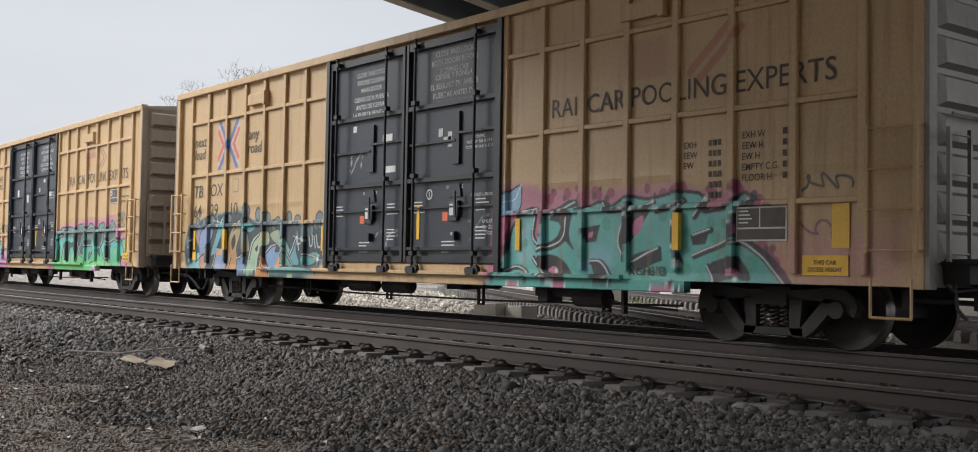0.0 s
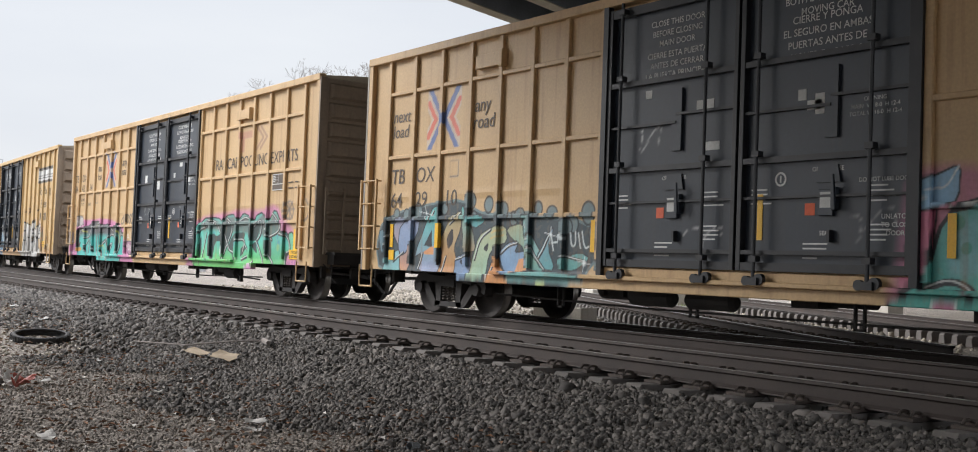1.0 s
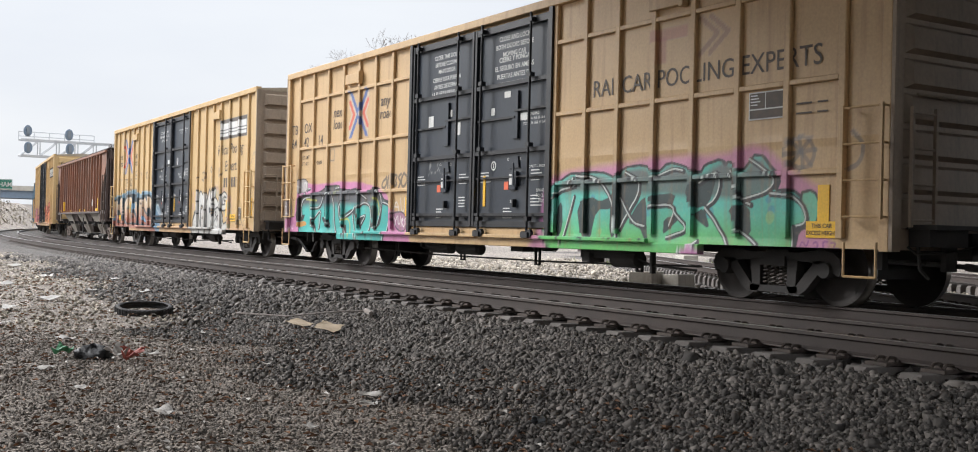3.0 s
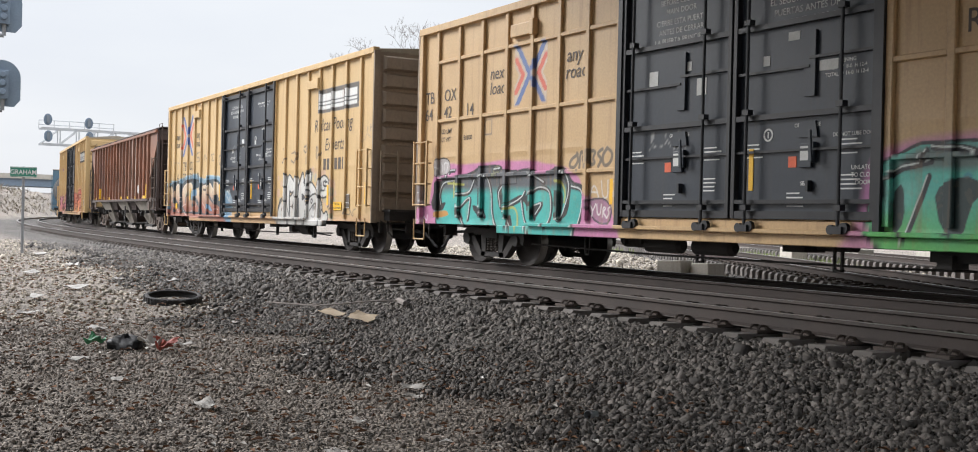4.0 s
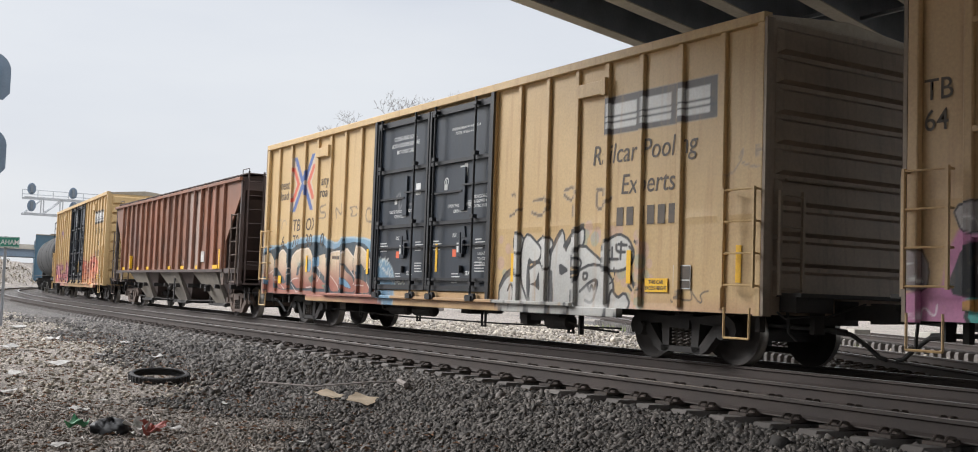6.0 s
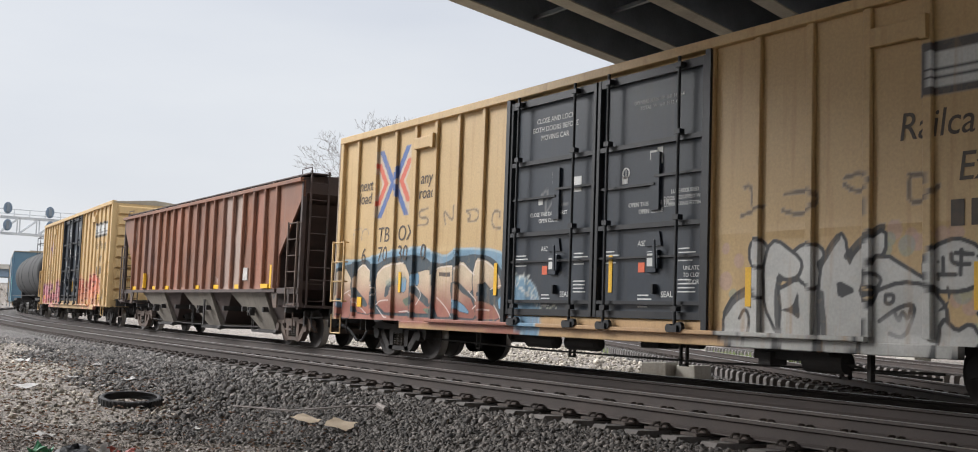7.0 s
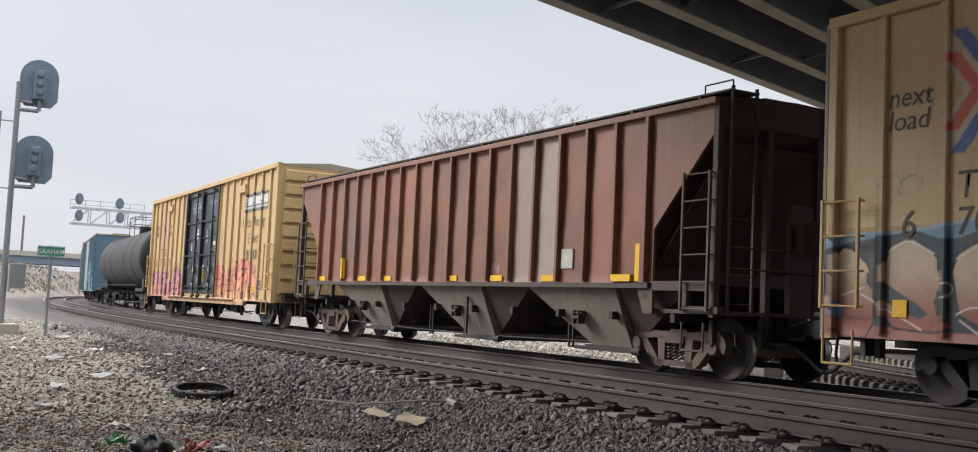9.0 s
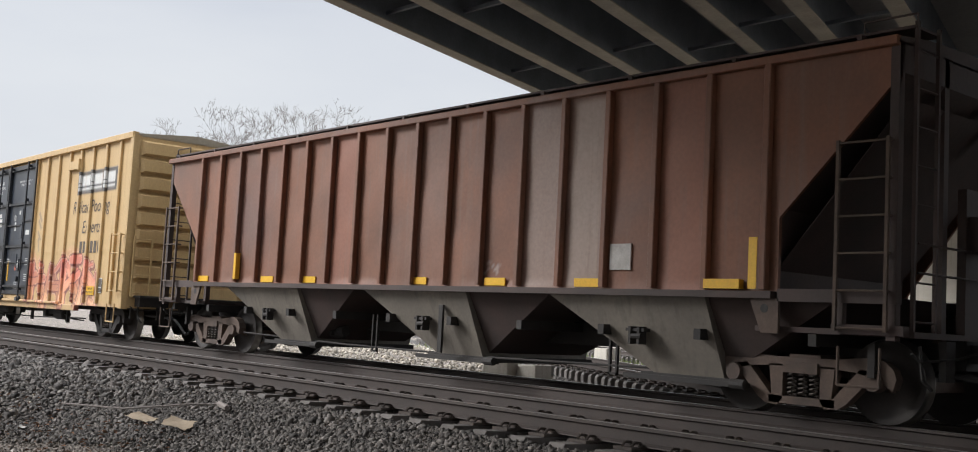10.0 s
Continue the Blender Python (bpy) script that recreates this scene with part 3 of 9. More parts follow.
def piece(count, x0, x1, z0, z1, low, high, edge, cloud, glint, w=0.10, halo=0.22, k=1.0, bubbles=None, accent=None, base=0.0, gap=None, palette=()):
    """A sprayed piece of wild forms. Returns a painter of (x, z, rgba)."""
    def paint(x, z, rgba):
        near = (x > x0 - 0.8) & (x < x1 + 0.8) & (z < z1 + 0.7)
        if not near.any():
            return
        xi, zi, part_ = x[near], z[near], rgba[near].copy()
        xw, zw = xi + 0.03 * wob(xi, zi, 3.1, k), zi + 0.03 * wob(xi, zi, 3.7, k + 2)
        rng_ = np.random.default_rng(int(k * 100))
        lw = (x1 - x0) / count
        forms = []
        for i in range(count):
            hh = (z1 - z0) * rng_.uniform(0.86, 1.06)
            lean = rng_.uniform(-0.12, 0.2)
            oz = z0 + rng_.uniform(-0.05, 0.08)
            forms.append([((x0 + (i + 1.02 * (ax + lean * az)) * lw, oz + az * hh), (x0 + (i + 1.02 * (bx + lean * bz)) * lw, oz + bz * hh), t) for (ax, az), (bx, bz), t in glyph(rng_)])
        every = np.full(len(xi), 9.0)
        dist = []
        for form in forms:
            d, s = np.full(len(xi), 9.0), np.full(len(xi), 9.0)
            for A, B, t in form:
                d = np.minimum(d, seg(xw, zw, A, B) + w * (1 - t))
                s = np.minimum(s, seg(xw - 0.055, zw + 0.05, A, B) + w * (1 - t))
            dist.append((d, s))
            every = np.minimum(every, d)
        if cloud is not None:
            over(part_, cloud, np.clip((halo + 0.10 * wob(xi, zi, 2.2, k + 7) + w - every) / 0.12, 0, 1) * 0.9)
        if bubbles is not None:
            for _ in range(30):
                bx, bz, br_ = rng_.uniform(x0 - 0.3, x1 + 0.3), rng_.uniform(z1 - 0.25, z1 + 0.42), rng_.uniform(0.03, 0.09)
                over(part_, bubbles, np.clip((br_ - np.hypot(xi - bx, zi - bz)) / 0.012, 0, 1) * 0.9)
        n1 = wob(xi, zi, 5.3, k + 4)
        f = np.clip(1.25 * (zi - z0) / (z1 - z0) - 0.12 + 0.18 * n1, 0, 1)[:, None]
        fill = np.asarray(low) * (1 - f) + np.asarray(high) * f
        if accent is not None:
            fill = np.where((wob(xi, zi, 2.1, k + 15) > 0.3)[:, None], np.asarray(accent), fill)
        if base:
            over(part_, fill * 0.8 if gap is None else gap, np.clip((w + (0.16 if gap is None else 0.075) - every) / 0.012, 0, 1) * base)
        for i in range(0, count):
            d, s = dist[(i * 2) % count if count % 2 else i]
            over(part_, edge, np.clip((w + 0.032 - np.minimum(d, s)) / 0.008, 0, 1))
            for j, (A, B, t) in enumerate(forms[(i * 2) % count if count % 2 else i]):
                dj = seg(xw, zw, A, B) + w * (1 - t)
                tone = 1.0 + 0.20 * math.sin(2.4 * i + k) + 0.14 * math.sin(1.9 * j + i)
                over(part_, edge, np.clip((w + 0.032 - dj) / 0.008, 0, 1))
                own = fill if not palette else 0.35 * fill + 0.65 * np.asarray(palette[(2 * i + j) % len(palette)])
                over(part_, np.clip(own * tone, 0, 0.85), np.clip((w - dj) / 0.008, 0, 1))
                over(part_, glint, np.clip((0.012 - np.abs(dj - w * 0.82)) / 0.006, 0, 1) * (wob(xi, zi, 2.0, k + 30 + i + 2 * j) > 0.45) * 0.85)
            over(part_, np.clip(fill * 1.55 + 0.03, 0, 0.85), np.clip((w * 0.72 - d) / 0.03, 0, 1) * (wob(xi, zi, 1.6, k + 20 + i) > 0.35) * 0.75)
            over(part_, glint, np.clip((0.013 - np.abs(d - w * 0.93)) / 0.006, 0, 1) * (wob(xi, zi, 2.4, k + 3 + i) > 0.25) * 0.9)
            over(part_, edge, np.clip((0.011 - np.abs(d - w * 0.45)) / 0.006, 0, 1) * (wob(xi, zi, 3.4, k + 9 + i) > 0.3) * 0.85)
        over(part_, glint, np.clip((0.013 - np.abs(every - w - 0.065)) / 0.008, 0, 1) * (wob(xi, zi, 1.8, k + 6) > 0.0) * (0.75 if cloud is not None else 0.0))
        rgba[near] = part_
    return paint


class Mural:
    """A sprayed piece on a car's side, laid down in order: areas, lines and dots, in metres along and up the car."""

    def __init__(self):
        self.coats = []

    def area(self, pts, low, high=None, zs=(0.7, 1.7), edge=None, w=0.03, soft=0.01, a=1.0, rnd=1, shade=None):
        """A filled shape, shading from low to high over zs, with an outline w wide and a thrown block shadow."""
        p = np.array(pts, float)
        for _ in range(rnd):
            nxt = np.roll(p, -1, 0)
            p = np.stack([0.8 * p + 0.2 * nxt, 0.2 * p + 0.8 * nxt], 1).reshape(-1, 2)
        self.coats.append(("area", p, low, high, zs, edge, w, soft, a, shade))

    def line(self, pts, color, w=0.02, a=0.9, ink=0.0):
        """A sprayed line; ink: the width of a dark line laid down along its side first."""
        p = np.array(pts, float)
        for _ in range(2 if len(p) > 2 else 0):
            mid = np.stack([0.75 * p[:-1] + 0.25 * p[1:], 0.25 * p[:-1] + 0.75 * p[1:]], 1).reshape(-1, 2)
            p = np.concatenate([p[:1], mid, p[-1:]])
        self.coats.append(("line", p, color, w, a, ink))

    def dots(self, pts, r, color, edge=None, a=0.9, soft=0.014):
        self.coats.append(("dots", np.array(pts, float), r, color, edge, a, soft))

    @staticmethod
    def distance(x, z, p):
        """Signed distance to a closed outline, below zero inside."""
        d, inside = np.full(len(x), 9.0), np.zeros(len(x), bool)
        for (ax, az), (bx, bz) in zip(p, np.roll(p, -1, 0)):
            d = np.minimum(d, seg(x, z, (ax, az), (bx, bz)))
            if az != bz:
                inside ^= ((az > z) != (bz > z)) & (x < (bx - ax) * (z - az) / (bz - az) + ax)
        return np.where(inside, -d, d)

    def __call__(self, x, z, rgba):
        xw, zw = x + 0.008 * wob(x, z, 7.1, 1.7), z + 0.008 * wob(x, z, 6.3, 4.1)
        for kind, p, *v in self.coats:
            reach = 0.35
            (xa, za), (xb, zb) = p.min(0) - reach, p.max(0) + reach
            near = (x > xa) & (x < xb) & (z > za) & (z < zb)
            if not near.any():
                continue
            xi, zi, part_ = xw[near], zw[near], rgba[near].copy()
            if kind == "area":
                low, high, zs, edge, w, soft, a, shade = v
                d = self.distance(xi, zi, p)
                if shade:
                    over(part_, (0.015, 0.018, 0.022), np.clip((w - self.distance(xi - shade[0], zi - shade[1], p)) / soft, 0, 1) * a)
                if edge is not None:
                    over(part_, edge, np.clip((w - d) / soft, 0, 1) * a)
                f = np.clip((zi - zs[0]) / (zs[1] - zs[0]) + 0.12 * wob(xi, zi, 3.3, 2.0), 0, 1)[:, None]
                fill = np.asarray(low) * (1 - f) + np.asarray(high or low) * f
                tone = 1 + 0.10 * wob(xi, zi, 2.3, 5.0) + 0.06 * wob(xi, zi, 9.0, 3.0)
                over(part_, np.clip(fill * tone[:, None], 0, 0.85), np.clip(-d / soft + 0.5, 0, 1) * a)
            elif kind == "line":
                color, w, a, ink = v
                d = np.full(len(xi), 9.0)
                for q, r in zip(p[:-1], p[1:]):
                    d = np.minimum(d, seg(xi, zi, q, r))
                if ink:
                    side = np.full(len(xi), 9.0)
                    for q, r in zip(p[:-1], p[1:]):
                        side = np.minimum(side, seg(xi - 0.6 * ink, zi + 0.3 * ink, q, r))
                    over(part_, INK, np.clip((ink - side) / 0.010, 0, 1))
                over(part_, color, np.clip((w - d) / 0.010, 0, 1) * a)
            else:
                r, color, edge, a, soft = v
                for i, (bx, bz) in enumerate(p):
                    ri = r * (0.8 + 0.4 * ((i * 7) % 5) / 4)
                    d = np.hypot(xi - bx, (zi - bz) * (1.0 + 0.15 * math.sin(3 * i)))
                    if edge is not None:
                        over(part_, edge, np.clip((ri + 0.03 - d) / 0.01, 0, 1) * a)
                    over(part_, color, np.clip((ri - d) / soft, 0, 1) * a)
            rgba[near] = part_


INK, PALE = (0.015, 0.018, 0.022), (0.70, 0.73, 0.71)


def tag(strokes, color, w=0.02, a=0.8):
    """A thin sprayed scrawl along strokes."""
    def paint(x, z, rgba):
        ends = np.array([p for s in strokes for p in s])
        (xa, za), (xb, zb) = ends.min(0) - 0.2, ends.max(0) + 0.2
        near = (x > xa) & (x < xb) & (z > za) & (z < zb)
        if not near.any():
            return
        xi, zi, part_ = x[near], z[near], rgba[near].copy()
        d = np.full(len(xi), 9.0)
        for p, q in strokes:
            d = np.minimum(d, seg(xi, zi, p, q))
        over(part_, color, np.clip((w - d) / 0.012, 0, 1) * a)
        rgba[near] = part_
    return paint


def scrawl(x0, z0, n, size, seed):
    """Strokes of an unreadable hand-drawn tag."""
    rng_ = np.random.default_rng(seed)
    ph, qh, st = rng_.uniform(0, 6), rng_.uniform(0, 6), rng_.uniform(1.5, 2.3)
    pts = [(x0 + size * (0.13 * i + 0.30 * math.cos(0.8 * i + ph)), z0 + size * (0.5 + 0.40 * math.sin(0.36 * st * i + qh) + 0.12 * math.sin(1.1 * i + ph))) for i in range(4 * n)]
    return list(zip(pts[:-1], pts[1:]))


def emblem(cx, cz, s, fade=0.9, red=(0.55, 0.085, 0.045), blue=(0.035, 0.10, 0.30)):
    """Two blue angles back to back with a red angle nested in each side, their ends cut flat."""
    def paint(x, z, rgba):
        u, v = (x - cx) / s, np.abs(z - cz) / s
        edge = 0.012 / s
        cut = np.clip((0.62 - v) / edge, 0, 1)
        pale = np.clip((0.62 - np.abs(u)) / edge, 0, 1)
        slope = np.abs(u) - 0.78 * v
        over(rgba, (0.50, 0.47, 0.43), cut * pale * np.clip(slope / edge + 0.5, 0, 1) * np.clip((0.46 - slope) / edge, 0, 1) * fade * 0.55)
        over(rgba, blue, cut * np.clip((slope + 0.06) / edge, 0, 1) * np.clip((0.13 - slope) / edge, 0, 1) * fade)
        over(rgba, red, np.clip((0.40 - v) / edge, 0, 1) * pale * np.clip((slope - 0.20) / edge, 0, 1) * np.clip((0.38 - slope) / edge, 0, 1) * fade)
    return paint


def patch(x0, x1, z0, z1, color, a=1.0, soft=0.01):
    def paint(x, z, rgba):
        m = np.minimum(np.minimum(x - x0, x1 - x), np.minimum(z - z0, z1 - z))
        over(rgba, color, np.clip(m / soft, 0, 1) * a)
    return paint


def paint_mesh(me, painters):
    n = len(me.vertices)
    co = np.empty(3 * n)
    me.vertices.foreach_get("co", co)
    co = co.reshape(-1, 3)
    rgba = np.zeros((n, 4))
    rgba[:, :3] = 0.3
    for p in painters:
        p(co[:, 0], co[:, 2], rgba)
    at = me.attributes.new("paint", "FLOAT_COLOR", "POINT")
    at.data.foreach_set("color", rgba.ravel())


def skin(x0, x1, z0, z1, y, step):
    """A fine flat sheet in x and z with a turned-in rim."""
    nx, nz = max(2, int((x1 - x0) / step) + 1), max(2, int((z1 - z0) / step) + 1)
    X, Z = np.meshgrid(np.linspace(x0, x1, nx), np.linspace(z0, z1, nz), indexing="ij")
    co = np.stack([X, np.full_like(X, y), Z], -1).reshape(-1, 3)
    i, j = np.meshgrid(np.arange(nx - 1), np.arange(nz - 1), indexing="ij")
    a = (i * nz + j).ravel()
    return co, np.stack([a, a + nz, a + nz + 1, a + 1], 1)


def sheet(name, x0, x1, z0, z1, y, depth, step, mat, painters, parent, label="", dent=0.0):
    """A plate whose face carries fine paint, with real thickness behind it."""
    co, fs = skin(x0, x1, z0, z1, y, step)
    if dent:
        x, z = co[:, 0], co[:, 2]
        edge = np.minimum(np.minimum(x - x0, x1 - x), np.minimum(z - z0, z1 - z))
        co[:, 1] += dent * np.clip(edge / 0.1, 0, 1) * (1.4 + wob(x, z, 1.7, x0) + 0.5 * wob(x, z, 4.1, z0))  # dished inwards
    n = len(co)
    extra = np.array([(x, y + 0.001 if k == 0 else y + depth, z) for k in (0, 1) for x, z in ((x0, z0), (x1, z0), (x1, z1), (x0, z1))])
    rim = [(n + i, n + (i + 1) % 4, n + 4 + (i + 1) % 4, n + 4 + i) for i in range(4)] + [(n + 7, n + 6, n + 5, n + 4)]
    me = bpy.data.meshes.new(name)
    me.from_pydata(np.concatenate([co, extra]).tolist(), [], fs.tolist() + rim)
    me.materials.append(mat)
    paint_mesh(me, painters)
    me.polygons.foreach_set("use_smooth", [True] * len(fs) + [False] * 5)
    ob = new(name, me)
    ob.parent = parent
    if label:
        tagged(ob, label)
    return ob


def fine_bar(name, x0, x1, y0, y1, z0, z1, mat, painters, parent, step=0.022):
    """A bar on the car side, cut finely along its length so that it takes the paint."""
    ms = Mesh()
    if z1 - z0 > x1 - x0:
        n = max(1, int((z1 - z0) / step))
        zs = np.linspace(z0, z1, n + 1)
        c = min(0.012, (x1 - x0) / 4)
        ring = lambda z: [(x0, y1, z), (x0, y0 + c, z), (x0 + c, y0, z), (x1 - c, y0, z), (x1, y0 + c, z), (x1, y1, z)]
        for z in zs:
            ms.v += ring(z)
    else:
        n = max(1, int((x1 - x0) / step))
        c = min(0.01, (z1 - z0) / 4)
        ring = lambda x: [(x, y1, z0), (x, y0 + c, z0), (x, y0, z0 + c), (x, y0, z1 - c), (x, y0 + c, z1), (x, y1, z1)]
        for x in np.linspace(x0, x1, n + 1):
            ms.v += ring(x)
    for k in range(n):
        ms.f += [(6 * k + i, 6 * k + i + 1, 6 * k + 7 + i, 6 * k + 6 + i) for i in range(5)]
    ms.f += [tuple(range(6)), tuple(range(6 * n, 6 * n + 6))]
    ms.mi = [0] * len(ms.f)
    me = ms.data(name, mat)
    paint_mesh(me, painters)
    ob = new(name, me)
    ob.parent = parent
    return ob


# ---- running gear ----
WHEELSETS = []


def wheel_data():
    ms = Mesh()
    for sy in (-1, 1):
        y = sy * 0.755
        prof = [(0.05, y + sy * 0.09), (0.13, y + sy * 0.085), (0.16, y + sy * 0.05), (0.36, y + sy * 0.03), (0.385, y + sy * 0.062), (0.452, y + sy * 0.065)]
        ms.lathe(prof, 40, "y", 0)
        ms.lathe([(0.452, y + sy * 0.065), (0.457, y + sy * 0.05), (0.459, y - sy * 0.04), (0.485, y - sy * 0.05), (0.482, y - sy * 0.075)], 40, "y", 1)
        ms.lathe([(0.482, y - sy * 0.075), (0.38, y - sy * 0.07), (0.35, y - sy * 0.02), (0.15, y - sy * 0.02), (0.09, y - sy * 0.09)], 40, "y", 0)
        ms.cone((0, y, 0), (0, y + sy * 0.23, 0), 0.085, 0.08, 14, 0)
        for a in (0.4, 2.5, 4.6):
            ms.cone((0.05 * math.cos(a), y + sy * 0.22, 0.05 * math.sin(a)), (0.05 * math.cos(a), y + sy * 0.25, 0.05 * math.sin(a)), 0.014, 0.014, 6, 1)
    ms.cone((0, -0.7, 0), (0, 0.7, 0), 0.085, 0.085, 12, 0)
    return ms.data("wheelset", [WHEEL, TREAD], True)


WHEEL_DATA = wheel_data()


def truck_data(mat):
    """The bolster with its brake beams, and the two cast side frames."""
    frames = []
    top = [(-1.14, 0.50), (-1.10, 0.60), (-1.00, 0.68), (-0.84, 0.71), (-0.62, 0.69), (-0.42, 0.665), (0.42, 0.665), (0.62, 0.69), (0.84, 0.71), (1.00, 0.68), (1.10, 0.60), (1.14, 0.50), (1.10, 0.38), (1.00, 0.42), (0.84, 0.50), (0.66, 0.545), (0.42, 0.56), (-0.42, 0.56), (-0.66, 0.545), (-0.84, 0.50), (-1.00, 0.42), (-1.10, 0.38)]
    for sy in (-1, 1):
        ms = Mesh()
        y0, y1 = sorted((sy * 0.93, sy * 1.07))
        ms.prism(top, y0, y1)
        for sx in (-1, 1):
            ms.prism([(sx * 0.92, 0.56), (sx * 0.72, 0.58), (sx * 0.40, 0.24), (sx * 0.24, 0.20), (sx * 0.30, 0.12), (sx * 0.46, 0.13), (sx * 0.56, 0.19)], y0, y1)
            ms.cone((sx * 0.889, sy * 1.0, 0.457), (sx * 0.889, sy * 1.12, 0.457), 0.115, 0.10, 16)
            ms.prism([(sx * 0.42, 0.58), (sx * 0.24, 0.58), (sx * 0.24, 0.20), (sx * 0.38, 0.20)], y0, y1)
        ms.box(-0.42, 0.42, y0, y1, 0.14, 0.225)
        ms.box(-0.22, 0.22, sy * 1.0 - 0.10, sy * 1.0 + 0.10, 0.49, 0.61)
        frames.append(ms.data("side_frame", mat))
    ms = Mesh()
    ms.box(-0.20, 0.20, -1.0, 1.0, 0.46, 0.70)
    ms.box(-1.0, -0.93, -0.9, 0.9, 0.35, 0.47).box(0.93, 1.0, -0.9, 0.9, 0.35, 0.47)
    return ms.data("truck", mat), frames


def spring_data():
    ms = Mesh()
    pts = [(0.048 * math.cos(1.05 * i), 0.048 * math.sin(1.05 * i), 0.235 + 0.25 * i / 30) for i in range(31)]
    ms.tube(pts, 0.013, 5)
    return ms.data("spring", SPRING)


FRAME_DARK, FRAME_BROWN, SPRING_DATA = truck_data(GRIME), truck_data(FRAMEBROWN), spring_data()


def add_truck(car, x, frame_data=None):
    bolster, frames = frame_data or FRAME_DARK
    tr = part("truck", bolster, None, car, "cast steel truck with coil springs", m=pose(x, 0, 0))
    for side in frames:
        part("side_frame", side, None, tr)
    for sy in (-1, 1):
        for sx in (-0.14, 0, 0.14):
            part("spring", SPRING_DATA, None, tr, m=pose(sx, sy * 1.03, 0))
    for dx in (-0.889, 0.889):
        WHEELSETS.append((part("wheelset", WHEEL_DATA, None, tr, "steel wheels with bright rims", m=pose(dx, 0, 0.457)), dx))


def add_ladder(car, x0, x1, y, zs, rungs, mat, name="side_ladder", label="", stirrup=True):
    ms = Mesh()
    ms.box(x0 - 0.018, x0 + 0.018, y - 0.02, y + 0.02, zs[0], zs[1]).box(x1 - 0.018, x1 + 0.018, y - 0.02, y + 0.02, zs[0], zs[1])
    for i in range(rungs):
        z = zs[0] + 0.03 + (zs[1] - zs[0] - 0.06) * i / (rungs - 1)
        ms.tube([(x0, y, z), (x1, y, z)], 0.013, 6)
        for x in (x0, x1):
            ms.cone((x, y, z), (x, y + (0.10 if y < 0 else -0.10), z), 0.016, 0.016, 6)
    lad = part(name, ms, mat, car, label)
    if stirrup:
        st = Mesh().tube([(x0 + 0.05, y, 0.82), (x0 + 0.05, y, 0.42), (x1 - 0.05, y, 0.42), (x1 - 0.05, y, 0.82)], 0.016, 6)
        part("step_stirrup", st, mat, lad)
    return lad


